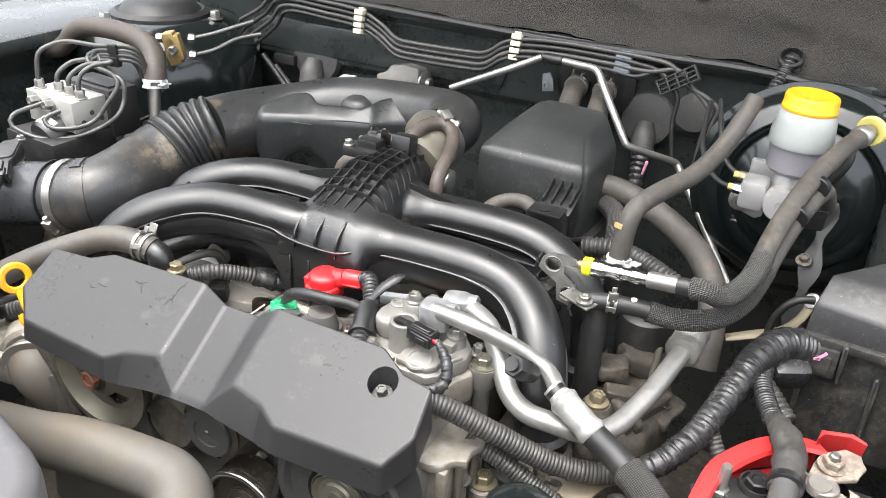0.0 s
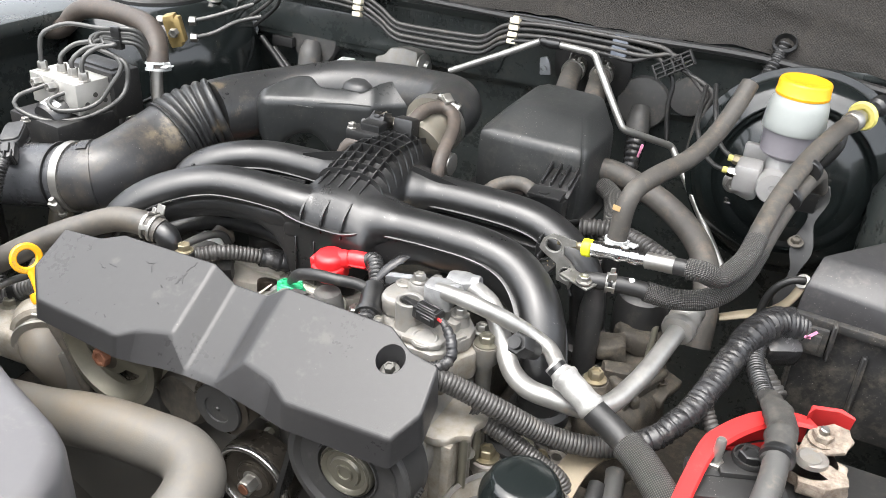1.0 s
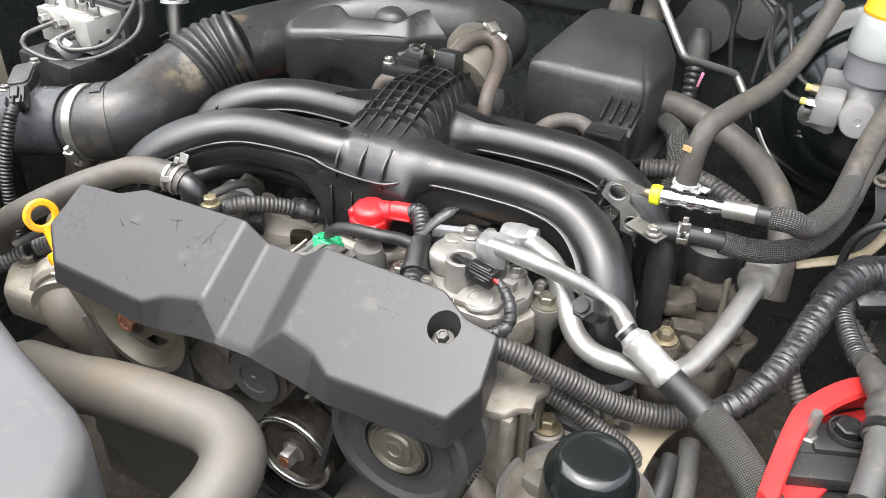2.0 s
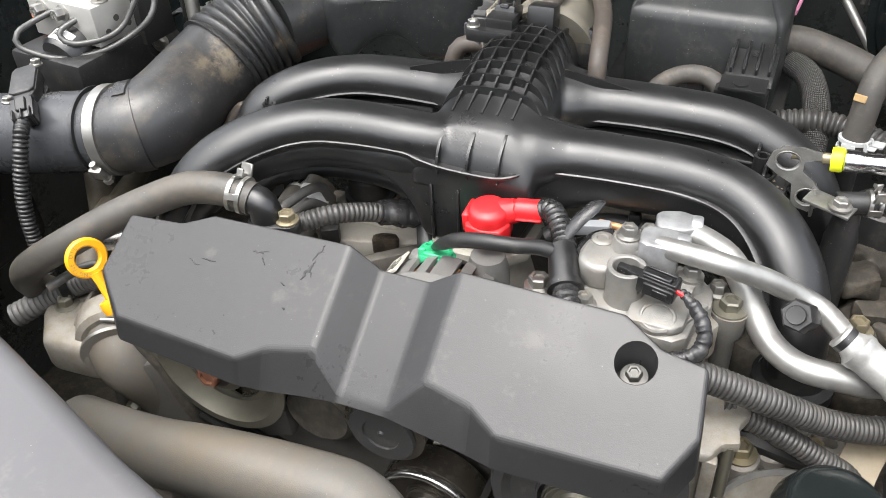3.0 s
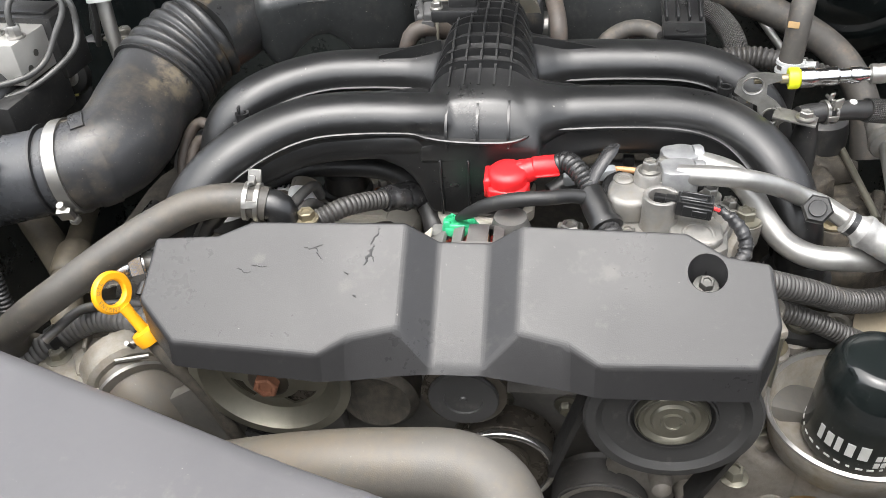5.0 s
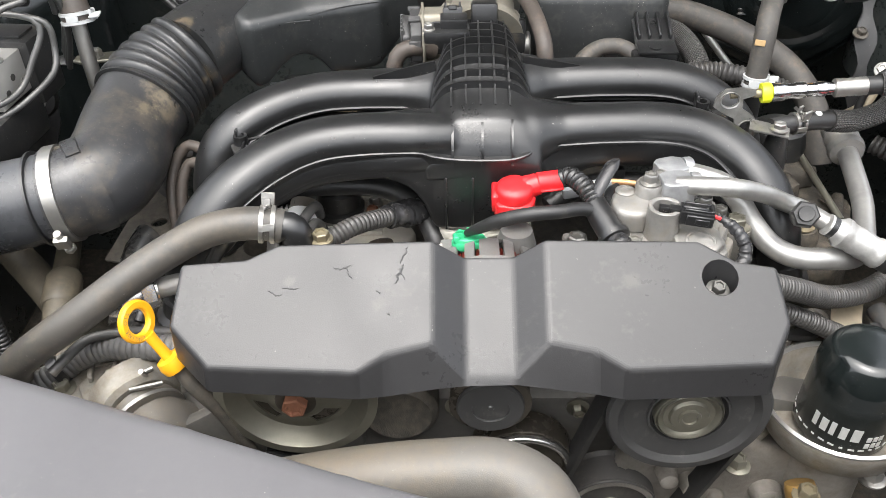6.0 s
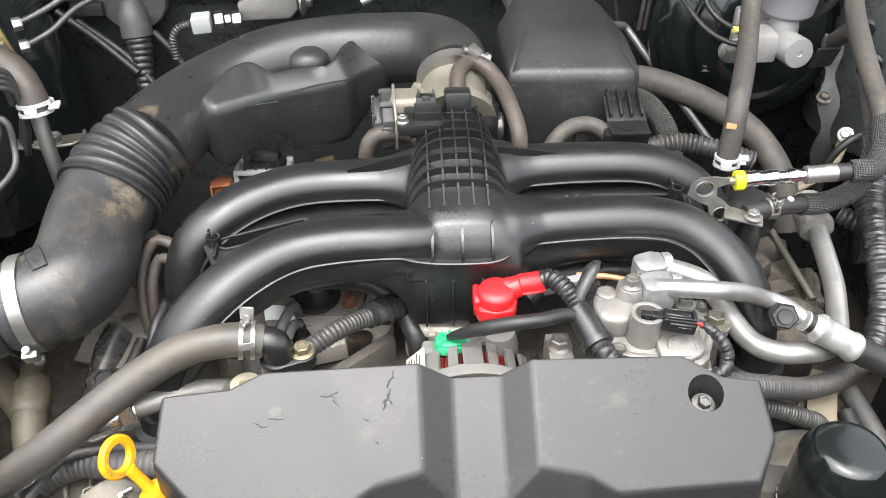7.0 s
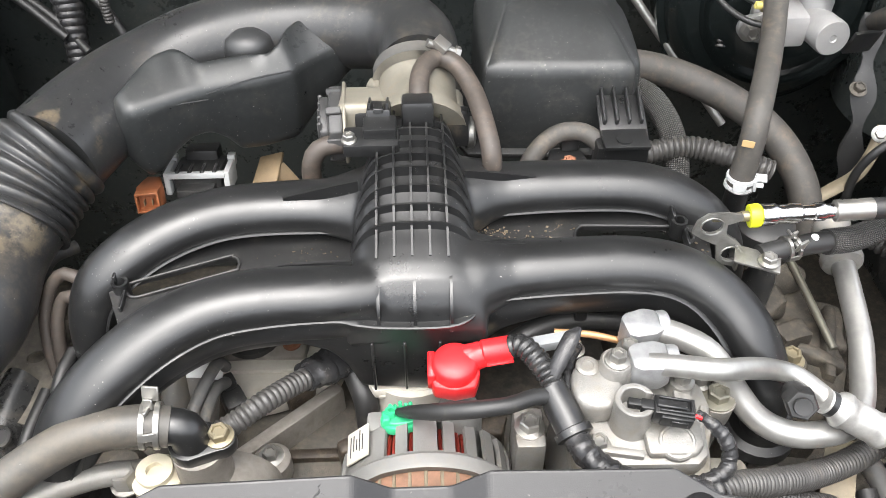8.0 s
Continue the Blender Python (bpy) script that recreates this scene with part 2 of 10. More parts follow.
ORANGE = mat("orange_brown_plastic", (0.34, 0.115, 0.045), 0.55, vary=0.25, dirty=0.5, dirt=(0.13, 0.07, 0.045), bump=0.08)
ORANGE_BRIGHT = mat("orange_plastic", (0.8, 0.16, 0.02), 0.42, vary=0.08, bump=0.03)
CREAM = mat("aged_cream_plastic", (0.62, 0.57, 0.44), 0.45, vary=0.1, dirty=0.2, dirt=(0.4, 0.34, 0.24), bump=0.04)
WHITE = mat("white_label", (0.78, 0.78, 0.76), 0.5, vary=0.06, dirty=0.12, dirt=(0.5, 0.48, 0.43), bump=0.05)
DARK_GREYPL = mat("dark_grey_plastic", (0.0412, 0.0410, 0.0410), 0.45, vary=0.12, dirty=0.2, dirt=(0.2, 0.19, 0.17), bump=0.06)
PRINT_GREY = mat("pale_grey_print", (0.40, 0.40, 0.39), 0.5, vary=0.15, dirty=0.2, dirt=(0.2, 0.19, 0.17), bump=0)
GREYPL = mat("grey_plastic", (0.24, 0.25, 0.26), 0.45, vary=0.1, dirty=0.15, dirt=(0.2, 0.19, 0.17), bump=0.05)
PALE_GREY = mat("pale_grey_plastic", (0.42, 0.43, 0.43), 0.45, vary=0.1, dirty=0.2, dirt=(0.25, 0.22, 0.18), bump=0.05)
PALE_YELLOW = mat("pale_yellow_plastic", (0.62, 0.55, 0.16), 0.45, vary=0.08, dirty=0.1, dirt=(0.4, 0.36, 0.15), bump=0.03)
SLATE = mat("blue_grey_plastic", (0.10, 0.115, 0.14), 0.5, vary=0.1, bump=0.03)
INK = mat("dark_print_and_holes", (0.03, 0.03, 0.03), 0.6, vary=0.1, bump=0)
MARK = mat("tan_paint_mark", (0.30, 0.20, 0.09), 0.6, vary=0.2, bump=0.05)
PINK = mat("pink_tag", (0.85, 0.33, 0.52), 0.5, vary=0.05, bump=0)
COPPER = mat("copper_brown_tube", (0.50, 0.27, 0.13), 0.42, metal=0.4, vary=0.12, bump=0.03)
FLUID = mat("dark_amber_brake_fluid_band", (0.20, 0.19, 0.21), 0.38, vary=0.06, bump=0.02)
MILKY = mat("milky_translucent_plastic", (0.30, 0.32, 0.31), 0.38, vary=0.04, dirty=0.08, dirt=(0.5, 0.5, 0.45), bump=0.03)
MILKY.node_tree.nodes["Principled BSDF"].inputs["Subsurface Weight"].default_value = 0.25
MILKY.node_tree.nodes["Principled BSDF"].inputs["Subsurface Radius"].default_value = (0.01, 0.01, 0.01)
BLANKET_NT = BLANKET.node_tree
weave = BLANKET_NT.nodes.new("ShaderNodeSeparateXYZ")
BLANKET_NT.links.new(BLANKET_NT.nodes.new("ShaderNodeTexCoord").outputs["Object"], weave.inputs[0])
dimple = calc(BLANKET_NT, "MULTIPLY", calc(BLANKET_NT, "SINE", calc(BLANKET_NT, "MULTIPLY", weave.outputs[0], 1500.0)), calc(BLANKET_NT, "SINE", calc(BLANKET_NT, "MULTIPLY", weave.outputs[2], 1500.0)))
felt = BLANKET_NT.nodes.new("ShaderNodeBump")
felt.inputs["Strength"].default_value, felt.inputs["Distance"].default_value = 0.30, 0.0010
BLANKET_NT.links.new(calc(BLANKET_NT, "ADD", dimple, calc(BLANKET_NT, "MULTIPLY", noise_of(BLANKET_NT, weave.inputs[0].links[0].from_socket, 180.0), 5.0)), felt.inputs["Height"])
BLANKET_NT.links.new(felt.outputs[0], BLANKET_NT.nodes["Principled BSDF"].inputs["Normal"])
BRAID = braid_mat("braided_black_sleeve", (0.018, 0.018, 0.018), (0.115, 0.11, 0.10), 0.5, 0.0036)
STAINED = mat("tan_stained_steel", (0.20, 0.168, 0.118), 0.55, metal=0.3, vary=0.25, dirty=0.4, dirt=(0.20, 0.155, 0.10), bump=0.12)
STAINED_DARK = mat("dust_caked_iron", (0.048, 0.042, 0.034), 0.7, metal=0.1, vary=0.45, dirty=0.5, dirt=(0.15, 0.125, 0.09), bump=0.5, blotch=34)
ASPHALT = mat("asphalt", (0.05, 0.05, 0.05), 0.9, vary=0.25, bump=0.6, grain=120, blotch=4)

# mottled dust in the cover's channel, darkened to paint in the facets' shade
stain_or_shade(COVER, ((-0.008, 0.070, 0.960, 0.016), (0.004, 0.048, 0.950, 0.014), (-0.026, 0.050, 0.965, 0.010), (0.026, 0.060, 0.968, 0.010), (0.000, 0.026, 0.942, 0.010), (-0.024, 0.030, 0.952, 0.012), (0.028, 0.040, 0.955, 0.012)), (0.026, 0.0255, 0.025), 0.55)
stain_or_shade(COVER, ((0.105, 0.056, 0.981, 0.008), (-0.085, 0.044, 0.973, 0.006), (-0.150, 0.060, 0.983, 0.006)), (0.085, 0.080, 0.072), 0.4)
stain_or_shade(ELBOW, ((-0.318, 0.325, 1.005, 0.020), (-0.308, 0.312, 0.992, 0.018), (-0.325, 0.292, 1.0, 0.013), (-0.300, 0.345, 0.985, 0.016), (-0.388, 0.228, 0.997, 0.008)), (0.17, 0.14, 0.098), 0.62)
stain_or_shade(DUCT, ((-0.300, 0.400, 1.043, 0.010), (-0.262, 0.392, 1.02, 0.010), (-0.245, 0.455, 1.05, 0.011), (-0.285, 0.375, 1.0, 0.013)), (0.16, 0.125, 0.08), 0.6)
stain_or_shade(CAST, ((0.130, 0.098, 0.945, 0.012), (0.165, 0.094, 0.947, 0.014), (0.195, 0.104, 0.945, 0.011)), (0.16, 0.12, 0.08), 0.7)
stain_or_shade(BLACK, ((0.052, 0.300, 0.992, 0.014), (0.046, 0.325, 1.01, 0.011), (0.058, 0.218, 0.965, 0.012), (0.03, 0.40, 1.03, 0.012)), (0.11, 0.09, 0.062), 0.6)

# ---- mesh helpers ----
def V(p):
    return Vector(p)


def at(loc, axis=(0, 0, 1), spin=0.0):
    """A pose whose z axis points along axis."""
    q = V(axis).normalized().to_track_quat("Z", "Y")
    return Matrix.Translation(loc) @ q.to_matrix().to_4x4() @ pose(0, 0, 0, 0, 0, spin)


def put(bm, verts, m):
    for v in verts:
        v.co = m @ v.co


def add_box(bm, m, sx, sy, sz, bev=0.002, seg=2, taper=(1, 1)):
    """A bevelled block, centred in x and y, standing on z = 0; taper scales its top."""
    t = bmesh.new()
    vs = bmesh.ops.create_cube(t, size=1.0)["verts"]
    for v in vs:
        v.co.z += 0.5
        k = taper if v.co.z > 0.5 else (1, 1)
        v.co = V((v.co.x * sx * k[0], v.co.y * sy * k[1], v.co.z * sz))
    if bev > 0:
        bmesh.ops.bevel(t, geom=t.edges[:], offset=bev, segments=seg, profile=0.6, affect="EDGES", clamp_overlap=True)
    merge(bm, t, m)


def merge(bm, t, m=None):
    if m is not None:
        put(t, t.verts, m)
    me = bpy.data.meshes.new("tmp")
    t.to_mesh(me)
    t.free()
    bm.from_mesh(me)
    bpy.data.meshes.remove(me)


def add_lathe(bm, m, prof, seg=28, wobble=0.0, ring=False):
    """A turned body: (radius, height) pairs about z; ends close themselves, a ring joins its last pair to its first."""
    rings = []
    for r, z in prof:
        if r <= 1e-6:
            rings.append([bm.verts.new(m @ V((0, 0, z)))])
        else:
            rings.append([bm.verts.new(m @ V((r * math.cos(2 * math.pi * i / seg) * (1 + wobble * math.sin(3 * i)), r * math.sin(2 * math.pi * i / seg), z))) for i in range(seg)])
    for a, b in zip(rings, rings[1:] + (rings[:1] if ring else [])):
        for i in range(seg):
            j = (i + 1) % seg
            if len(a) == 1 and len(b) > 1:
                bm.faces.new((a[0], b[j], b[i]))
            elif len(b) == 1 and len(a) > 1:
                bm.faces.new((a[i], a[j], b[0]))
            elif len(a) > 1:
                bm.faces.new((a[i], a[j], b[j], b[i]))
    if ring:
        return
    if len(rings[0]) > 1:
        bm.faces.new(rings[0][::-1])
    if len(rings[-1]) > 1:
        bm.faces.new(rings[-1])


def spline(pts, step=0.006):
    """A centripetal-looking smooth line through the points, in even steps, with the control parameter of each."""
    P = [V(p) for p in pts]
    P = [P[0] * 2 - P[1]] + P + [P[-1] * 2 - P[-2]]
    out, par = [], []
    for k in range(1, len(P) - 2):
        n = max(2, int((P[k + 1] - P[k]).length / step))
        for i in range(n):
            t = i / n
            a, b, c, d = P[k - 1], P[k], P[k + 1], P[k + 2]
            out.append(0.5 * ((2 * b) + (c - a) * t + (2 * a - 5 * b + 4 * c - d) * t * t + (3 * b - a - 3 * c + d) * t ** 3))
            par.append(k - 1 + t)
    out.append(P[-2])
    par.append(float(len(pts) - 1))
    return out, par


def add_tube(bm, pts, r, seg=14, step=0.006, corr=None, wrap=None, cap=True, squash=1.0, smooth=True, upref=(0, 0, 1)):
    """A hose or pipe along a smooth line. r: radius, or one for each point. corr: (pitch, depth) of its corrugation."""
    if corr:
        step = corr[0] / (10.0 if corr[0] > 0.012 else 6.0)
    if wrap:
        step = wrap[0] / 8.0
    line, par = spline(pts, step) if smooth else ([V(p) for p in pts], [float(i) for i in range(len(pts))])
    rad = (lambda t: r) if isinstance(r, (int, float)) else (lambda t: r[int(t)] + (r[min(len(r) - 1, int(t) + 1)] - r[int(t)]) * (t - int(t)))
    uvl = bm.loops.layers.uv.get("UVMap") or bm.loops.layers.uv.new("UVMap")
    rings, lens, dist = [], [], 0.0
    side = None
    for i, p in enumerate(line):
        a, b = line[max(0, i - 1)], line[min(len(line) - 1, i + 1)]
        d = (b - a).normalized()
        if side is None:
            side = d.cross(V(upref))
            if side.length < 0.05:
                side = d.cross(V((1, 0, 0)))
        side = (side - d * side.dot(d)).normalized()
        up = side.cross(d).normalized()
        if i:
            dist += (p - line[i - 1]).length
        q = rad(par[i])
        if corr:
            q += corr[1] * (1.8 * abs(math.cos(math.pi * dist / corr[0])) ** 0.7 - 1.0)
        if wrap:
            ring = []
            for k in range(seg):
                e = side * math.cos(2 * math.pi * k / seg) + up * (squash * math.sin(2 * math.pi * k / seg))
                w = p + e * q
                ring.append(bm.verts.new(p + e * (q + wrap[1] * (0.45 * ((dist / wrap[0] + k / seg) % 1.0) + 0.9 * noise.noise(V((dist * 420, 2.2 * k / seg, q * 90))) + 0.6 * noise.noise(w * 70)))))
            rings.append(ring)
            lens.append((dist, q))
            continue
        rings.append([bm.verts.new(p + side * (q * math.cos(2 * math.pi * k / seg)) + up * (q * squash * math.sin(2 * math.pi * k / seg))) for k in range(seg)])
        lens.append((dist, q))
    for i in range(len(rings) - 1):
        for k in range(seg):
            j = (k + 1) % seg
            f = bm.faces.new((rings[i][j], rings[i][k], rings[i + 1][k], rings[i + 1][j]))
            q = 2 * math.pi * rad(0) / seg
            for lp, (u, w) in zip(f.loops, ((k + 1, i), (k, i), (k, i + 1), (k + 1, i + 1))):
                lp[uvl].uv = (u * q, lens[w][0])
    if cap:
        bm.faces.new(rings[0])
        bm.faces.new(rings[-1][::-1])


def add_prism(bm, m, outline, h, bev=0.0, seg=2, only_top=False):
    """A flat plate of any outline, extruded from z = 0 to h."""
    t = bmesh.new()
    lo = [t.verts.new((x, y, 0)) for x, y in outline]
    hi = [t.verts.new((x, y, h)) for x, y in outline]
    n = len(outline)
    t.faces.new(lo[::-1])
    t.faces.new(hi)
    for i in range(n):
        t.faces.new((lo[i], lo[(i + 1) % n], hi[(i + 1) % n], hi[i]))
    bmesh.ops.recalc_face_normals(t, faces=t.faces[:])
    if bev > 0:
        es = [e for e in t.edges if not only_top or all(v.co.z > h * 0.9 for v in e.verts) or abs(e.verts[0].co.z - e.verts[1].co.z) > h * 0.5]
        bmesh.ops.bevel(t, geom=es, offset=bev, segments=seg, profile=0.5, affect="EDGES", clamp_overlap=True)
    merge(bm, t, m)


def add_loft(bm, rings, cap=True):
    vs = [[bm.verts.new(p) for p in ring] for ring in rings]
    n = len(vs[0])
    for a, b in zip(vs, vs[1:]):
        for i in range(n):
            bm.faces.new((a[i], a[(i + 1) % n], b[(i + 1) % n], b[i]))
    if cap:
        bm.faces.new(vs[0][::-1])
        bm.faces.new(vs[-1])


def add_letter(bm, ch, m, size):
    """One letter of the built-in font, as thin raised mesh."""
    cu = bpy.data.curves.new("letter", "FONT")
    cu.body, cu.size, cu.extrude, cu.align_x, cu.align_y = ch, size, 0.0003, "CENTER", "CENTER"
    cu.resolution_u = 2
    ob = bpy.data.objects.new("letter", cu)
    scene.collection.objects.link(ob)
    bpy.context.view_layer.update()
    me = bpy.data.meshes.new_from_object(ob.evaluated_get(bpy.context.evaluated_depsgraph_get()))
    t = bmesh.new()
    t.from_mesh(me)
    bpy.data.objects.remove(ob)
    bpy.data.curves.remove(cu)
    bpy.data.meshes.remove(me)
    merge(bm, t, m)


def add_hex(bm, m, r, h, flange=0.0, recess=True):
    """A bolt head: hexagon with a dished top, on a washer face."""
    z = 0.0
    if flange > 0:
        add_lathe(bm, m, [(flange, 0), (flange, 0.0016), (r * 0.98, 0.0026)], 20)
        z = 0.0022
    add_lathe(bm, m, [(r, z), (r, z + h * 0.86), (r * 0.86, z + h), (r * 0.6, z + h), (r * 0.52, z + h * 0.8), (0, z + h * 0.78)] if recess else [(r, z), (r, z + h * 0.86), (r * 0.86, z + h), (0, z + h)], 6)


def roughen(bm, amp=0.004, size=0.02, cuts=4):
    """Lumps a casting: fine facets moved by smooth noise."""
    bmesh.ops.subdivide_edges(bm, edges=[e for e in bm.edges if e.calc_length() > 0.012], cuts=cuts, use_grid_fill=True)
    bm.normal_update()
    for v in bm.verts:
        v.co += v.normal * amp * noise.noise(v.co / size)


def circle(r, n=24, cx=0.0, cy=0.0, a0=0.0, a1=360.0):
    full = abs(a1 - a0) >= 359.9
    k = n if full else n - 1
    return [(cx + r * math.cos(radians(a0 + (a1 - a0) * i / k)), cy + r * math.sin(radians(a0 + (a1 - a0) * i / k))) for i in range(n)]


def mesh_of(name, bm, material, sharp=38):
    bmesh.ops.recalc_face_normals(bm, faces=bm.faces[:])
    me = bpy.data.meshes.new(name)
    bm.to_mesh(me)
    bm.free()
    me.shade_smooth()
    me.set_sharp_from_angle(angle=radians(sharp))
    me.materials.append(material)
    return me


def part(name, bm, material, parent, label="", sharp=38):
    ob = new(name, mesh_of(name, bm, material, sharp))
    ob.parent = parent
    if parent is not None and parent.data is None:
        ob.matrix_parent_inverse = parent.matrix_basis.inverted()
    return tagged(ob, label)


def thing(name, loc, label, category, group=""):
    ob = new(name)
    ob.empty_display_size = 0.02
    ob.matrix_basis = Matrix.Translation(loc)
    return tagged(ob, label, category, group)


def solo(name, bm, material, label, category, group="", kind="", sharp=38):
    """A thing of one mesh."""
    return tagged(new(name, mesh_of(name, bm, material, sharp)), label, category, group, kind)


def B():
    return bmesh.new()


def bolt(parent, loc, axis=(0, 0, 1), r=0.006, h=0.006, flange=0.0085, material=None, name="bolt"):
    bm = B()
    add_hex(bm, at(loc, axis, 15), r, h, flange)
    return part(name, bm, material or ZINC, parent)


def hose(name, pts, r, material, label, category="hose", group="", seg=16, corr=None):
    bm = B()
    add_tube(bm, pts, r, seg, corr=corr)
    return solo(name, bm, material, label, category, group, sharp=60)


def clamp_band(parent, loc, axis, r, w, material, name="clamp", screw=None):
    """A flat band round a hose, with a screw housing or two upright ears."""
    bm = B()
    m = at(loc, axis)
    add_lathe(bm, m, [(r, -w / 2), (r + 0.0012, -w / 2), (r + 0.0012, w / 2), (r, w / 2)], 40)
    ob = part(name, bm, material, parent)
    if screw:
        b2 = B()
        c = V(loc) + V(screw).normalized() * (r + 0.004)
        add_box(b2, at(c, screw), w * 1.1, 0.014, 0.006, 0.001)
        t = V(axis).cross(V(screw)).normalized()
        add_tube(b2, [c - t * 0.012, c + t * 0.014], 0.0035, 10, smooth=False)
        add_hex(b2, at(c + t * 0.014, t), 0.0055, 0.005)
        part("screw", b2, ZINC, ob)
    return ob


def spring_clamp(parent, loc, axis, r, w, ear, material=None):
    """A wide constant-tension clamp: slotted band and a raised tab."""
    bm = B()
    m = at(loc, axis)
    add_lathe(bm, m, [(r, -w / 2), (r + 0.0014, -w / 2), (r + 0.0014, -w * 0.22), (r, -w * 0.22)], 36)
    ob = part("spring_clamp", bm, material or ZINC, parent, "bright slotted spring clamp")
    bm = B()
    add_lathe(bm, m, [(r, w * 0.22), (r + 0.0014, w * 0.22), (r + 0.0014, w / 2), (r, w / 2)], 36)
    part("band", bm, material or ZINC, ob)
    e = V(ear).normalized()
    t = V(axis).normalized().cross(e)
    for k in (-1, 1):
        bm = B()
        add_box(bm, at(V(loc) + e * (r - 0.0005) + t * 0.006 * k, e), 0.0022, w, 0.003, 0.0005, 1)
        part("bridge", bm, material or ZINC, ob)
        bm = B()
        add_box(bm, at(V(loc) - t * 0.98 * r * k * 1.0, -t * k), w, 0.006, 0.0016, 0.0004, 1)
        part("bridge", bm, material or ZINC, ob)
    for off, ww, th_, hh in ((0.008, w * 0.9, 0.0025, 0.011), (-0.004, w * 0.5, 0.0022, 0.008)):
        bm = B()
        add_box(bm, at(V(loc) + e * r + t * off, e), ww, th_, hh, 0.0006, 1)
        part("tab", bm, material or ZINC, ob)
    return ob


# ---- setting: the engine bay's shell ----
def build_setting():
    bm = B()
    add_box(bm, pose(0, 0, -0.02), 60, 60, 0.02, 0)
    solo("ground", bm, ASPHALT, "grey asphalt under the parked car", "ground", kind="structure")
    bm = B()
    add_box(bm, pose(0, 0.2, 0.42), 1.7, 1.3, 0.01, 0)
    solo("undertray", bm, STAINED_DARK, "oily black tray under the engine", "undertray", kind="structure")

    # firewall: a lower wall, a recessed shelf and an upper rail under the cowl
    bm = B()
    prof = [(0.82, 0.43), (0.82, 0.985), (0.80, 1.0), (0.80, 1.09), (0.775, 1.105), (0.775, 1.118), (0.90, 1.13), (0.90, 0.43)]
    add_prism(bm, Matrix(((0, 0, 1, -0.78), (1, 0, 0, 0), (0, 1, 0, 0), (0, 0, 0, 1))), prof, 1.56, 0.004, 2)
    wall = solo("wall_rear", bm, PAINT, "black painted bulkhead with swaged panels and dust", "bulkhead", kind="structure")
    bm = B()
    add_prism(bm, at((-0.28, 0.801, 1.045), (0, -1, 0), 0), [(-0.30, -0.035), (0.22, -0.035), (0.24, 0.02), (-0.26, 0.02), (-0.30, 0.0)], 0.006, 0.004, 2)
    part("swage", bm, PAINT, wall)
    bm = B()
    for k in range(19):
        if k not in (3, 9):
            add_box(bm, at((-0.285 + k * 0.0112, 0.80, 1.082 - 0.0002 * k), (0, -1, 0)), 0.0055, 0.0085, 0.0012, 0.0006, 1)
    part("stamped_bar", bm, PAINT, wall, "row of stamped marks in the paint")
    # cowl rail lip
    bm = B()
    add_tube(bm, [(-0.5, 0.76, 1.122), (-0.3, 0.757, 1.121), (0, 0.754, 1.115), (0.2, 0.752, 1.117), (0.36, 0.75, 1.117), (0.55, 0.735, 1.10), (0.75, 0.70, 1.08)], 0.006, 8)
    solo("cowl_seal", bm, RUBBER_BLACK, "black rubber seal along the cowl edge", "seal", kind="structure")

    # padded cowl insulation
    bm = B()
    nx, ny = 110, 26
    grid = []
    for i in range(nx + 1):
        x = -0.52 + 1.35 * i / nx
        row = []
        for j in range(ny + 1):
            v = j / ny
            n = noise.noise(V((x * 7, v * 4, 0.3))) * 0.008 + noise.noise(V((x * 24 + v * 6, v * 5, 1.3))) * 0.0050 + noise.noise(V((x * 60, v * 18, 2.3))) * 0.0014
            quilt = 0.002 * math.cos(v * math.pi * 6 + 0.6 * math.sin(x * 14)) + 0.006 * math.sin(v * math.pi)
            z = 1.121 + 0.17 * v + n * 0.6 - 0.05 * max(0, x - 0.3)
            y = 0.772 + 0.06 * v - quilt + n
            row.append(bm.verts.new((x, y, z)))
        grid.append(row)
    for i in range(nx):
        for j in range(ny):
            bm.faces.new((grid[i][j], grid[i + 1][j], grid[i + 1][j + 1], grid[i][j + 1]))
    back = bmesh.ops.extrude_face_region(bm, geom=bm.faces[:])
    for v in back["geom"]:
        if isinstance(v, bmesh.types.BMVert):
            v.co += V((0, 0.02, 0.004))
    pad = solo("cowl_insulation", bm, BLANKET, "dusty grey felt padding along the cowl", "insulation", kind="structure", sharp=60)
    for x, z in ((0.235, 1.205), (0.52, 1.19), (-0.1, 1.21)):
        bm = B()
        add_lathe(bm, at((x, 0.789, z), (0, -1, 0.3)), [(0.011, 0), (0.010, 0.003), (0.004, 0.0055), (0, 0.006)], 18)
        part("push_clip", bm, RUBBER, pad, "grey push-in clip")
    bm = B()
    add_box(bm, pose(0.2, 0.86, 1.275), 1.5, 0.14, 0.02, 0.006)
    solo("windscreen_cowl", bm, BLACK, "black plastic cowl at the windscreen foot", "cowl", kind="structure")

    # inner wings
    for s, nm in ((-1, "wall_left"), (1, "wall_right")):
        bm = B()
        pr = [(-0.75, 0.43), (-0.75, 1.0), (-0.70, 1.05), (-0.70, 1.07), (-0.86, 1.09), (-0.86, 0.43)]
        add_prism(bm, Matrix(((-s, 0, 0, 0), (0, 0, 1, -0.35), (0, 1, 0, 0), (0, 0, 0, 1))), pr, 1.2, 0.006, 2)
        solo(nm, bm, PAINT, "black painted inner wing panel", "inner wing", kind="structure")
    # bonnet, propped open over the bay on its rear hinges
    bm = B()
    rows = []
    for j in range(13):
        v = -0.22 + 1.22 * j / 12
        y, z = 0.92 - 0.50 * v - 0.03 * math.sin(math.pi * v), 1.30 + 0.88 * v
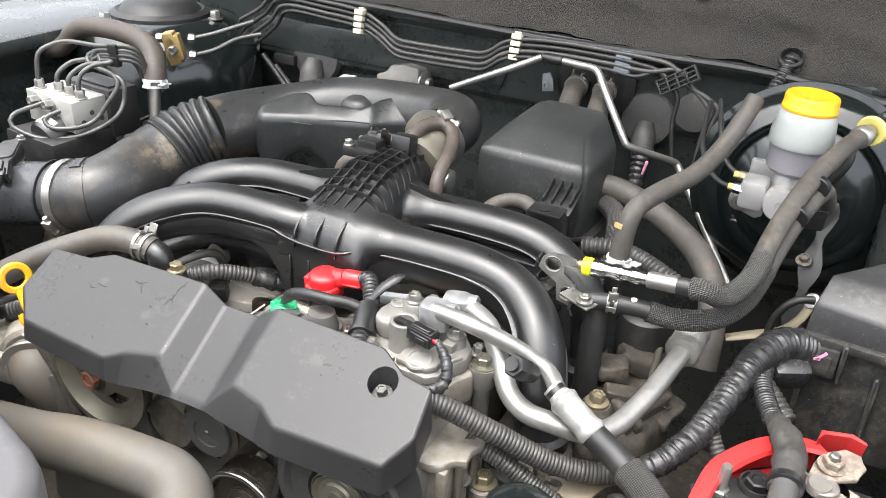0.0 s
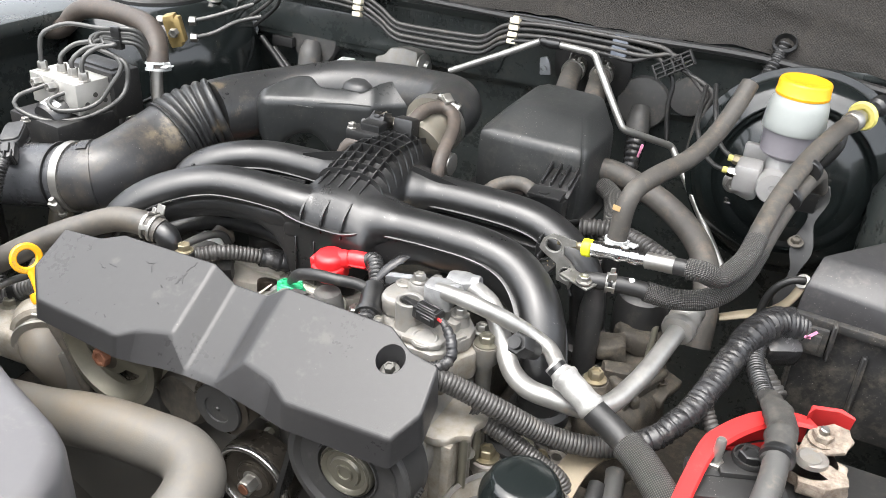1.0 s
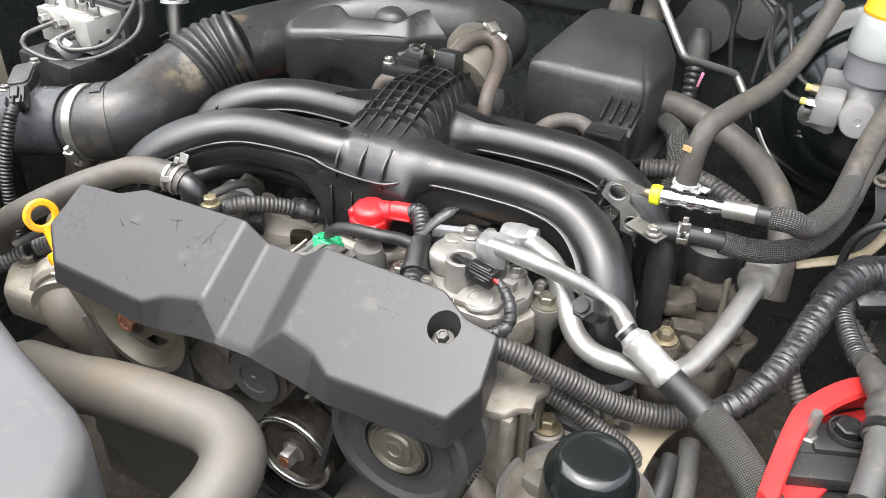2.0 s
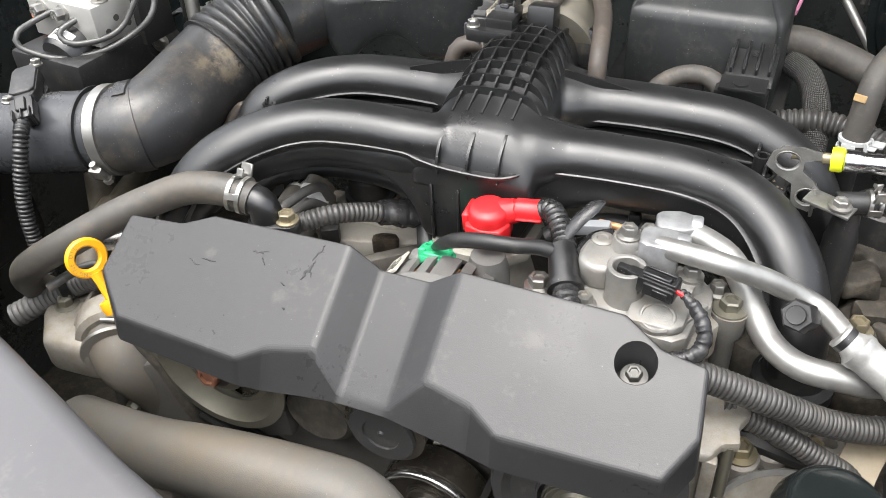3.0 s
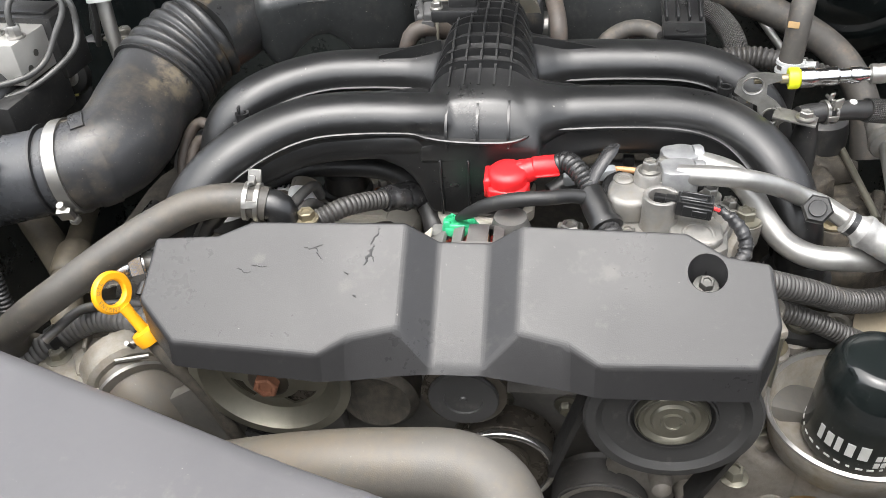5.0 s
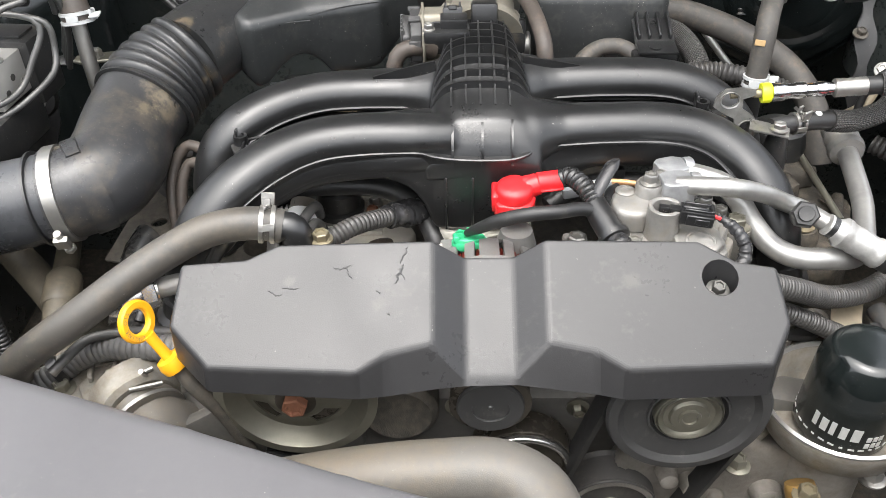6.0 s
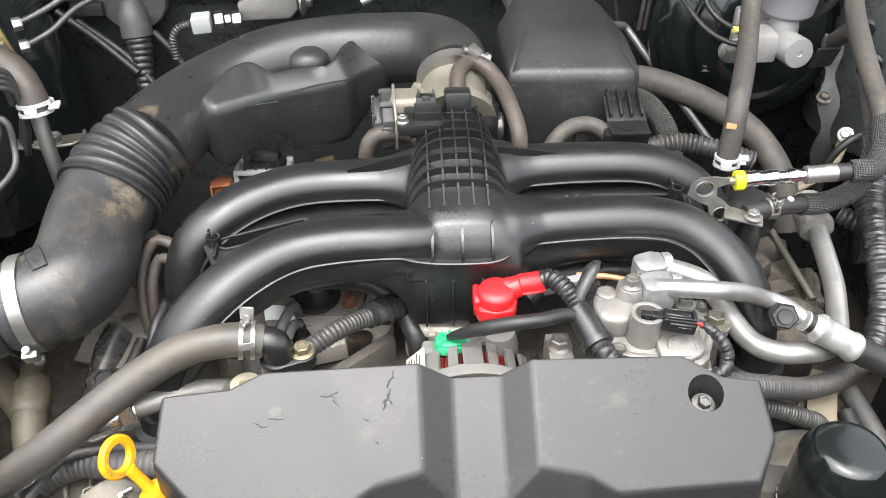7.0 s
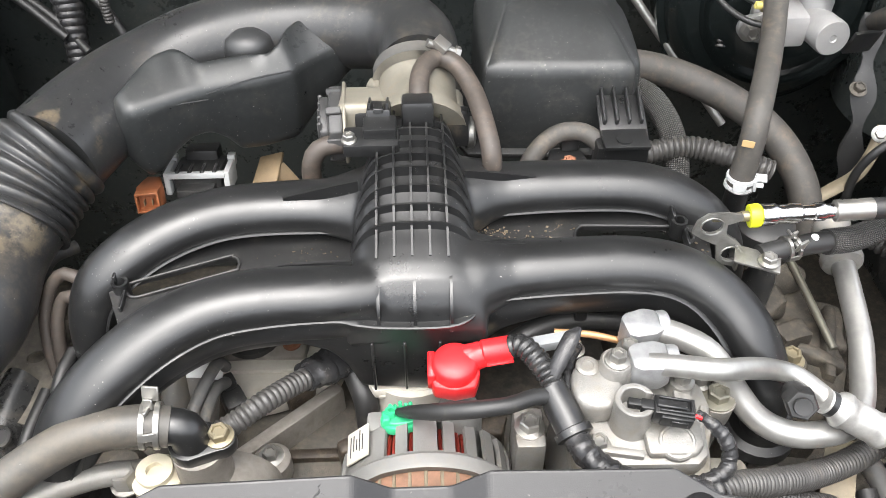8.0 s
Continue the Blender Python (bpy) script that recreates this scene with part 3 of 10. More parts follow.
        rows.append([V((1.74 * (i / 16 - 0.5) * (1 - 0.06 * v), y + 0.05 * (1 - (2 * i / 16 - 1) ** 2) * 0.5, z)) for i in range(17)])
    for a, b in zip(rows, rows[1:]):
        for p, q, r, s in zip(a, a[1:], b[1:], b):
            bm.faces.new([bm.verts.new(w) for w in (p, q, r, s)])
    bmesh.ops.remove_doubles(bm, verts=bm.verts[:], dist=0.0001)
    skin = bmesh.ops.extrude_face_region(bm, geom=bm.faces[:])
    for v in skin["geom"]:
        if isinstance(v, bmesh.types.BMVert):
            v.co += V((0, 0.035, 0.012))
    solo("bonnet", bm, BLANKET, "raised bonnet with a dark felt-lined underside", "bonnet", kind="structure", sharp=60)
    # front panel, out of view, taller than a radiator support to block low light
    bm = B()
    add_box(bm, pose(0, -0.36, 0.66), 1.6, 0.05, 0.48, 0.005)
    solo("wall_front", bm, GRIME, "dark unseen radiator panel, built tall to shade the bay's front", "radiator panel", kind="structure")


build_setting()


# ---- engine ----
def build_engine():
    eng = thing("engine_block", (0, 0.25, 0.5), "grimy flat aluminium engine under the manifold", "engine")
    bm = B()
    add_box(bm, pose(0, 0.27, 0.52), 0.34, 0.34, 0.33, 0.01)
    add_box(bm, pose(0, 0.30, 0.80), 0.22, 0.22, 0.045, 0.012)
    part("crankcase", bm, GRIME, eng)
    bm = B()
    pts = [(-0.33, 0.6), (-0.30, 0.80), (-0.20, 0.845), (-0.08, 0.835), (0.08, 0.835), (0.20, 0.845), (0.30, 0.82), (0.33, 0.6), (0.12, 0.47), (-0.12, 0.47)]
    add_prism(bm, Matrix(((1, 0, 0, 0), (0, 0, 1, 0.075), (0, 1, 0, 0), (0, 0, 0, 1))), pts, 0.035, 0.006, 2)
    part("timing_cover", bm, BRACKET_GREY, eng, "oily grey timing cover")
    for k in range(12):
        a = k / 11
        bolt(eng, (-0.29 + 0.58 * a, 0.072, 0.80 + 0.03 * math.sin(a * math.pi)), (0, -1, 0), 0.006, 0.007, 0.010, DULL_STEEL)
    for s in (-1, 1):
        bm = B()
        add_box(bm, pose(s * 0.26, 0.25, 0.52), 0.15, 0.34, 0.27, 0.015, 3)
        part("cylinder_head", bm, GRIME, eng)
        for k in range(4):
            bm = B()
            add_lathe(bm, at((s * (0.235 + 0.02 * (k % 2)), 0.13 + k * 0.075, 0.785)), [(0.020, 0), (0.020, 0.03), (0.013, 0.04), (0, 0.042)], 16)
            part("plug_boss", bm, GRIME, eng)
    # pale machined ledge, a diagonal web and a dark oily pocket behind the belt cover
    bm = B()
    add_prism(bm, pose(0, 0, 0.855), [(-0.178, 0.31), (-0.172, 0.245), (-0.152, 0.222), (-0.125, 0.228), (-0.073, 0.243), (-0.066, 0.262), (-0.09, 0.31)], 0.023, 0.004, 2)
    add_box(bm, pose(-0.135, 0.262, 0.877), 0.07, 0.012, 0.005, 0.0015)
    part("rear_ledge", bm, PALE_CAST, eng, "pale machined ledge")
    bm = B()
    add_box(bm, pose(-0.108, 0.208, 0.835, 0, 0, 40), 0.105, 0.012, 0.043, 0.003)
    add_box(bm, pose(-0.134, 0.158, 0.83, 0, 0, -60), 0.05, 0.010, 0.045, 0.003)
    part("diagonal_web", bm, CAST_DARK, eng)
    bm = B()
    add_prism(bm, pose(0, 0, 0.82), [(-0.13, 0.12), (-0.02, 0.12), (-0.02, 0.25), (-0.07, 0.25), (-0.13, 0.18)], 0.012, 0.003, 2)
    add_box(bm, pose(-0.075, 0.190, 0.83), 0.10, 0.010, 0.026, 0.003)
    add_box(bm, pose(-0.085, 0.165, 0.83, 0, 0, 8), 0.08, 0.008, 0.014, 0.003)
    part("oily_pocket", bm, OILY, eng, "brown oil-stained pocket")
    bm = B()
    add_prism(bm, pose(0, 0, 0.845), [(-0.21, 0.12), (-0.125, 0.115), (-0.122, 0.150), (-0.138, 0.178), (-0.205, 0.18)], 0.036, 0.006, 2)
    add_lathe(bm, at((-0.118, 0.172, 0.86)), [(0.015, 0), (0.015, 0.018), (0.011, 0.022), (0, 0.022)], 20)
    add_lathe(bm, at((-0.112, 0.132, 0.86)), [(0.017, 0), (0.017, 0.022), (0.012, 0.026), (0, 0.026)], 20)
    part("coolant_manifold", bm, CAST_DARK, eng, "grimy cast aluminium water passage")
    for x, y, z in ((-0.118, 0.172, 0.881), (-0.112, 0.132, 0.885), (-0.060, 0.107, 0.905), (0.254, 0.19, 0.885), (0.23, 0.10, 0.87)):
        bolt(eng, (x, y, z), r=0.0065, h=0.007, flange=0.010)
    # shaded stub hose with a printed label under the front runner
    sh = thing("bypass_hose", (-0.175, 0.2, 0.87), "dusty brown rubber bypass hose with a white label", "hose")
    bm = B()
    add_tube(bm, [(-0.171, 0.245, 0.925), (-0.173, 0.222, 0.913), (-0.175, 0.196, 0.892), (-0.176, 0.180, 0.862)], 0.0145, 22)
    part("tube", bm, RUBBER_TAN, sh)
    bm = B()
    add_lathe(bm, at((-0.1722, 0.230, 0.9175), (-0.08, -0.85, -0.48)), [(0.01485, -0.007), (0.0150, -0.0066), (0.0150, 0.0066), (0.01485, 0.007)], 30)
    tag = part("label", bm, WHITE, sh, "white printed label wrapped round")
    bm = B()
    for k in range(4):
        add_box(bm, pose(-0.178 + 0.0035 * k, 0.2345 - 0.0020 * (k % 2), 0.9334, 29, 0, 0), 0.0016, 0.005, 0.0005, 0)
    part("print_bar", bm, INK, tag)
    # throat between the plenum and the block
    bm = B()
    add_lathe(bm, at((-0.006, 0.240, 0.865)), [(0.050, 0), (0.044, 0.022), (0.040, 0.035), (0.040, 0.050)], 32)
    add_prism(bm, pose(0, 0, 0.9055), [(-0.050, 0.224), (-0.036, 0.206), (0.030, 0.206), (0.046, 0.222), (0.046, 0.268), (-0.052, 0.268)], 0.0115, 0.003, 2)
    part("inlet_throat", bm, PALE_CAST, eng, "pale cast inlet throat under the plenum")
    bm = B()
    add_lathe(bm, at((0.0245, 0.2055, 0.9115), (0, -1, 0.2)), [(0.0070, 0), (0.0070, 0.0015), (0.0058, 0.0015), (0.0058, 0.0005), (0, 0.0005)], 20)
    for k in range(4):
        add_box(bm, pose(-0.030 + 0.009 * k, 0.2050, 0.9110, 90, 0, 0), 0.005, 0.003, 0.0012, 0.0003, 1)
    part("cast_mark", bm, PALE_CAST, eng)
    # lugs, runs of oily ribs and a bolted foot that fill the pocket behind the belt cover
    for x, y, z, sx, sy, h, rz in ((-0.052, 0.182, 0.846, 0.030, 0.014, 0.040, 20), (-0.085, 0.142, 0.836, 0.022, 0.018, 0.034, -15), (-0.036, 0.150, 0.838, 0.016, 0.026, 0.030, 5), (-0.100, 0.232, 0.852, 0.024, 0.012, 0.036, 30), (0.052, 0.190, 0.850, 0.030, 0.020, 0.044, -10)):
        bm = B()
        add_box(bm, pose(x, y, z, 0, 0, rz), sx, sy, h, 0.004, 2)
        roughen(bm, 0.0025, 0.010, 2)
        part("cast_lug", bm, OILY, eng, "oil-browned cast lug", sharp=60)


build_engine()


def build_belt_cover():
    th = thing("belt_cover", (0, 0.04, 0.917), "matt dark grey plastic belt cover with scuffs and cracks", "engine cover")
    top = lambda y: 0.945 + 0.64 * y
    OUT = [(-0.207, 0.003), (-0.0985, -0.001), (-0.076, 0.011), (-0.042, 0.018), (-0.0185, 0.009), (0.0185, 0.007), (0.042, 0.018), (0.076, 0.012), (0.0985, 0.0), (0.203, 0.003),
           (0.219, 0.029), (0.2145, 0.066), (0.185, 0.070), (0.158, 0.084), (0.0425, 0.086), (0.0185, 0.0855), (-0.0185, 0.0855), (-0.0425, 0.086), (-0.160, 0.084), (-0.185, 0.074), (-0.234, 0.071), (-0.238, 0.030)]
    floor = {4: 0.931, 5: 0.933, 15: 0.984, 16: 0.984}
    bm = B()
    up = [bm.verts.new((x, y, floor.get(i, top(y)))) for i, (x, y) in enumerate(OUT)]
    n = len(up)
    # the right block has a round well for its bolt
    cx, cy, cr = 0.171, 0.0585, 0.0134
    rim = [bm.verts.new((cx + cr * math.cos(2 * math.pi * k / 28), cy + cr * 0.88 * math.sin(2 * math.pi * k / 28), top(cy + cr * 0.88 * math.sin(2 * math.pi * k / 28)))) for k in range(28)]
    bm.faces.new([up[i] for i in (0, 1, 2, 3, 17, 18, 19, 20, 21)])
    bm.faces.new([up[i] for i in (3, 4, 16, 17)])
    bm.faces.new([up[i] for i in (4, 5, 15, 16)])
    bm.faces.new([up[i] for i in (5, 6, 14, 15)])
    ring = [6, 7, 8, 9, 10, 11, 12, 13, 14]
    edges = []
    for a, b in zip(ring, ring[1:] + ring[:1]):
        edges.append(bm.edges.get((up[a], up[b])) or bm.edges.new((up[a], up[b])))
    for k in range(28):
        edges.append(bm.edges.new((rim[k], rim[(k + 1) % 28])))
    bmesh.ops.triangle_fill(bm, use_beauty=True, use_dissolve=False, edges=edges)
    bm.faces.ensure_lookup_table()
    bad = [f for f in bm.faces if len(f.verts) == 3 and (f.calc_center_median().xy - V((cx, cy))).length < cr * 0.8]
    bmesh.ops.delete(bm, geom=bad, context="FACES_ONLY")
    # skirt down to a straight lower edge
    low = []
    FZ = (0.926, 0.921, 0.923, 0.927, 0.926, 0.928, 0.927, 0.924, 0.919, 0.919)
    FY = (0.0, -0.004, -0.003, 0.0, 0.004, 0.003, 0.0, -0.003, -0.004, 0.0)
    for i, (x, y) in enumerate(OUT):
        low.append(bm.verts.new((x * 1.006, FY[i], FZ[i]) if i < 10 else (x * 1.006, y + 0.001, 0.918 + 0.45 * max(0, y))))
    for i in range(n):
        j = (i + 1) % n
        bm.faces.new((up[i], up[j], low[j], low[i]))
    bmesh.ops.recalc_face_normals(bm, faces=bm.faces[:])
    es = [e for e in bm.edges if len(e.link_faces) == 2 and e.calc_face_angle(0) > radians(9)]
    bmesh.ops.bevel(bm, geom=es, offset=0.0032, segments=4, profile=0.5, affect="EDGES", clamp_overlap=True)
    part("shell", bm, COVER, th, sharp=4)
    bm = B()
    rings = []
    for q, dz in ((1.004, 0.0005), (0.985, -0.002), (0.96, -0.017)):
        rings.append([V((cx + q * cr * math.cos(2 * math.pi * k / 28), cy + q * cr * 0.88 * math.sin(2 * math.pi * k / 28), (top(cy + q * cr * 0.88 * math.sin(2 * math.pi * k / 28)) if dz > -0.01 else top(cy)) + dz)) for k in range(28)])
    vs = [[bm.verts.new(p) for p in ring_] for ring_ in rings]
    for a, b in zip(vs, vs[1:]):
        for k in range(28):
            bm.faces.new((a[k], a[(k + 1) % 28], b[(k + 1) % 28], b[k]))
    bm.faces.new(vs[-1])
    part("bolt_well", bm, COVER, th)
    bolt(th, (cx, cy, top(cy) - 0.0125), (0, -0.35, 1), 0.0054, 0.006, 0.0088, DARK_STEEL, name="cover_bolt")
    # torn and cracked spots on the shell
    rnd = random.Random(8)
    for a, b, w, wander in (((-0.061, 0.0805), (-0.066, 0.069), 0.0016, 0.0016), ((-0.065, 0.070), (-0.070, 0.056), 0.0022, 0.0020), ((-0.066, 0.064), (-0.063, 0.059), 0.0011, 0.0008),
                            ((-0.117, 0.068), (-0.106, 0.064), 0.0009, 0.0014), ((-0.110, 0.067), (-0.103, 0.069), 0.0007, 0.0010), ((-0.107, 0.064), (-0.103, 0.059), 0.0008, 0.0010),
                            ((-0.166, 0.051), (-0.155, 0.049), 0.0008, 0.0012), ((-0.155, 0.053), (-0.143, 0.053), 0.0009, 0.0014), ((-0.085, 0.0515), (-0.081, 0.0505), 0.0012, 0.0006), ((-0.0765, 0.037), (-0.074, 0.0355), 0.0012, 0.0006)):
        bm = B()
        n, rows = 14, []
        dx, dy = b[0] - a[0], b[1] - a[1]
        ln = math.hypot(dx, dy)
        off = 0.0
        for k in range(n + 1):
            q = k / n
            off = off * 0.7 + rnd.uniform(-1, 1) * wander * 0.6
            hw = w * 0.5 * (0.15 + 0.85 * math.sin(math.pi * q) ** 0.6) * rnd.uniform(0.35, 1.35)
            x, y = a[0] + dx * q - dy / ln * off, a[1] + dy * q + dx / ln * off
            px, py = -dy / ln * hw, dx / ln * hw
            rows.append([bm.verts.new((x + s * px, y + s * py, top(y + s * py) + h)) for s, h in ((-1, 0.0001), (-0.5, 0.00045), (0.5, 0.00045), (1, 0.0001))])
        for r0, r1 in zip(rows, rows[1:]):
            for k in range(3):
                bm.faces.new((r0[k], r0[k + 1], r1[k + 1], r1[k]))
        bmesh.ops.recalc_face_normals(bm, faces=bm.faces[:])
        part("crack", bm, CRACK, th, "dark torn crack")


build_belt_cover()


# ---- intake manifold ----
def plenum_w(y):
    return float(np.interp(y, [0.203, 0.21, 0.24, 0.30, 0.36, 0.41], [0.050, 0.053, 0.052, 0.047, 0.040, 0.034]))


def plenum_top(y):
    return float(np.interp(y, [0.203, 0.208, 0.214, 0.224, 0.24, 0.27, 0.31, 0.36, 0.41], [0.992, 1.006, 1.016, 1.026, 1.0325, 1.0385, 1.0515, 1.0525, 1.042]))


def plenum_pt(y, a, lift=0.0):
    """A point of the plenum's skin: a = 0 right foot, 1 left foot."""
    th = math.pi * a
    c, s = math.cos(th), math.sin(th)
    w, t = plenum_w(y) + lift, plenum_top(y) + lift
    return V((w * math.copysign(abs(c) ** 0.62, c) - 0.001, y, 0.985 + (t - 0.985) * abs(s) ** 0.62))


RUN_RF = [(0.030, 0.250, 0.998), (0.06, 0.252, 1.001), (0.11, 0.254, 1.003), (0.165, 0.256, 1.001), (0.204, 0.252, 0.993), (0.234, 0.236, 0.979), (0.254, 0.214, 0.960), (0.265, 0.195, 0.933), (0.269, 0.187, 0.905), (0.270, 0.185, 0.87)]
RUN_RR = [(0.025, 0.338, 1.000), (0.06, 0.343, 1.003), (0.12, 0.344, 1.005), (0.178, 0.344, 1.003), (0.213, 0.341, 0.994), (0.243, 0.334, 0.976), (0.262, 0.327, 0.95), (0.270, 0.322, 0.91), (0.271, 0.32, 0.87)]
RUN_LF = [(-0.030, 0.231, 1.008), (-0.06, 0.225, 1.011), (-0.11, 0.221, 1.013), (-0.15, 0.212, 1.012), (-0.185, 0.193, 1.006), (-0.215, 0.171, 0.993), (-0.238, 0.154, 0.972), (-0.254, 0.145, 0.943), (-0.262, 0.142, 0.91), (-0.264, 0.14, 0.87)]
RUN_LR = [(-0.025, 0.330, 1.000), (-0.06, 0.329, 1.002), (-0.12, 0.328, 1.003), (-0.162, 0.321, 1.003), (-0.200, 0.305, 0.999), (-0.230, 0.287, 0.989), (-0.250, 0.275, 0.972), (-0.261, 0.268, 0.945), (-0.266, 0.264, 0.91), (-0.268, 0.263, 0.86)]


GUSSETS = (((0.044, 0.262, 1.024), (0.098, 0.262, 1.018)), ((-0.046, 0.240, 1.027), (-0.100, 0.244, 1.022)), ((0.040, 0.330, 1.034), (0.104, 0.336, 1.021)), ((-0.044, 0.318, 1.036), (-0.104, 0.318, 1.022)))
CHIN = 0.918  # underside of the plenum


def build_manifold():
    th = thing("intake_manifold", (0, 0.27, 0.93), "black moulded plastic intake manifold with four curved runners", "intake manifold")
    bm = B()
    for pts in (RUN_RF, RUN_RR, RUN_LF, RUN_LR):
        rad = ([0.0225, 0.0232] if pts is RUN_LF else [0.029, 0.0262]) + [0.0238] * (len(pts) - 4) + [0.0235, 0.023]
        add_tube(bm, pts, rad, 28, squash=0.80)
        a, b, c = V(pts[0]), V(pts[1]), V(pts[2])
        flare = [0.0222, 0.0224, 0.0228, 0.0235] if pts is RUN_LF else [0.040, 0.036, 0.030, 0.025]
        add_tube(bm, [a, a.lerp(b, 0.6), b, b.lerp(c, 0.3)], flare, 24, squash=0.78)
    rings = []
    for y in [0.2035, 0.206, 0.210, 0.216, 0.224, 0.235, 0.25, 0.27, 0.30, 0.33, 0.36, 0.39, 0.41]:
        ring = [plenum_pt(y, k / 28) for k in range(29)]
        ring += [V((ring[-1].x, y, 0.975)), V((ring[0].x, y, 0.975))]
        rings.append(ring)
    add_loft(bm, rings)
    body = part("moulded_body", bm, BLACK, th, sharp=180)
    weld = body.modifiers.new("weld", "REMESH")
    weld.mode, weld.voxel_size, weld.use_smooth_shade = "VOXEL", 0.0024, True
    ease = body.modifiers.new("ease", "SMOOTH")
    ease.factor, ease.iterations = 0.5, 10
    for pts in (RUN_RF, RUN_RR, RUN_LF, RUN_LR):
        # weld seam: a thin flange that follows the runner's flank
        for sgn in ((1,) if pts in (RUN_RF, RUN_LF) else (-1,)):
            bm = B()
            line = []
            for i, p in enumerate(pts[1:-2]):
                a, b = V(pts[i]), V(pts[i + 2])
                d = (b - a).normalized()
                side = d.cross(V((0, 0, 1)))
                if side.y > 0:
                    side = -side
                side.normalize()
                line.append(V(p) + side * 0.0222 * (1 if sgn < 0 else -1) - V((0, 0, 0.0066)))
            add_tube(bm, line, 0.0034, 8, squash=0.5)
            part("weld_seam", bm, BLACK, th)
    # lower shell beneath the runners
    for pts in (RUN_RF, RUN_LF):
        bm = B()
        low = [V(p) - V((0, 0, 0.019)) for p in pts[:-3]]
        add_tube(bm, low, 0.0216, 20, squash=0.92)
        part("lower_shell", bm, BLACK, th)
    # front flange that runs from runner to runner past the plenum, and the lower shell's wall under it
    def flank(pts, out_by, drop):
        out = []
        for i, p in enumerate(pts[1:-2]):
            d = (V(pts[i + 2]) - V(pts[i])).normalized()
            side = d.cross(V((0, 0, 1)))
            side = -side if side.y > 0 else side
            out.append(V(p) + side.normalized() * out_by - V((0, 0, drop)))
        return out
    left, right = flank(RUN_LF, 0.0232, 0.0066), flank(RUN_RF, 0.0262, 0.0045)
    line = left[:0:-1] + [V((-0.060, 0.2025, 1.005)), V((-0.044, 0.2020, 1.0015)), V((-0.026, 0.2010, 0.9990)), V((0.0, 0.2005, 0.9980)), V((0.024, 0.2010, 0.9985)), V((0.037, 0.2050, 1.0005)), V((0.045, 0.2140, 1.001)), V((0.054, 0.2215, 0.999)), V((0.070, 0.2258, 0.9975))] + right[1:]
    pts = spline(line, 0.004)[0]
    foot = lambda x: float(np.interp(x, [-0.085, -0.066, -0.055, -0.046, 0.040, 0.050, 0.066, 0.10], [0.030, 0.040, 0.054, 0.998 - CHIN, 0.998 - CHIN, 0.054, 0.040, 0.030]))
    lip, wall = [], []
    bl, bw = B(), B()
    for i, p in enumerate(pts):
        d = pts[min(i + 1, len(pts) - 1)] - pts[max(i - 1, 0)]
        s = V((-d.y, d.x, 0)).normalized()
        h = foot(p.x)
        lip.append([bl.verts.new(p + s * u + V((0, 0, z))) for u, z in ((0.006, 0.0016), (0.0, 0.0016), (-0.0010, 0.0008), (-0.0010, -0.0008), (0.0, -0.0016), (0.006, -0.0016))])
        wall.append([bw.verts.new(p + s * u + V((0, 0, -z))) for u, z in ((0.012, 0.0), (0.0026, 0.0), (0.0026, 0.010), (0.0034, h * 0.7), (0.0042, h - 0.006), (0.006, h - 0.002), (0.010, h), (0.020, h - 0.002))])
    for bm, rows in ((bl, lip), (bw, wall)):
        for a, b in zip(rows, rows[1:]):
            for k in range(len(a)):
                j = (k + 1) % len(a)
                bm.faces.new((a[k], a[j], b[j], b[k]))
        bm.faces.new(rows[0])
        bm.faces.new(rows[-1])
        bmesh.ops.recalc_face_normals(bm, faces=bm.faces[:])
    part("front_flange", bl, BLACK, th)
    part("front_wall", bw, BLACK, th, sharp=60)
    bm = B()
    add_prism(bm, pose(0, 0, CHIN), [(-0.046, 0.226), (-0.034, 0.213), (0.028, 0.213), (0.040, 0.226), (0.042, 0.27), (-0.048, 0.27)], 0.982 - CHIN, 0.008, 3)
    part("chin", bm, BLACK, th)
    for x in (-0.034, -0.010, 0.016):
        bm = B()
        add_box(bm, pose(x, 0.2045, CHIN + 0.006), 0.0022, 0.006, 0.974 - CHIN, 0.0006, 1)
        part("chin_rib", bm, BLACK, th)
    # front fins
    for x in (-0.0275, -0.0015, 0.0245):
        bm = B()
        t = bmesh.new()
        inner, outer = [], []
        for k in range(9):
            y = 0.2035 + 0.024 * k / 8
            a = math.acos(max(-1, min(1, x / plenum_w(y)))) / math.pi
            p = V((x, y, plenum_top(y) - 0.002))
            inner.append(p)
            outer.append(p + V((0, -0.0058, 0.0035)) * (1 - (k / 8) ** 1.5) * (0.5 + 0.5 * min(1, k / 2)))
        loop = inner + outer[::-1]
        for dx in (-0.0011, 0.0011):
            t.faces.new([t.verts.new((x + dx, p.y, p.z)) for p in loop])
        t.verts.ensure_lookup_table()
        n = len(loop)
        for i in range(n):
            t.faces.new((t.verts[i], t.verts[(i + 1) % n], t.verts[n + (i + 1) % n], t.verts[n + i]))
        merge(bm, t)
        part("fin", bm, BLACK, th)
    # raised grid on the plenum's back
    def ribbon(line, h):
        bm = B()
        t = bmesh.new()
        rows = []
        for i, p in enumerate(line):
            d = (line[min(len(line) - 1, i + 1)] - line[max(0, i - 1)]).normalized()
            s = d.cross(V((0, 0, 1))).normalized() * 0.0009
            hh = h(i / (len(line) - 1))
            rows.append([t.verts.new(q) for q in (p - s - V((0, 0, 0.003)), p + s - V((0, 0, 0.003)), p + s + V((0, 0, hh)), p - s + V((0, 0, hh)))])
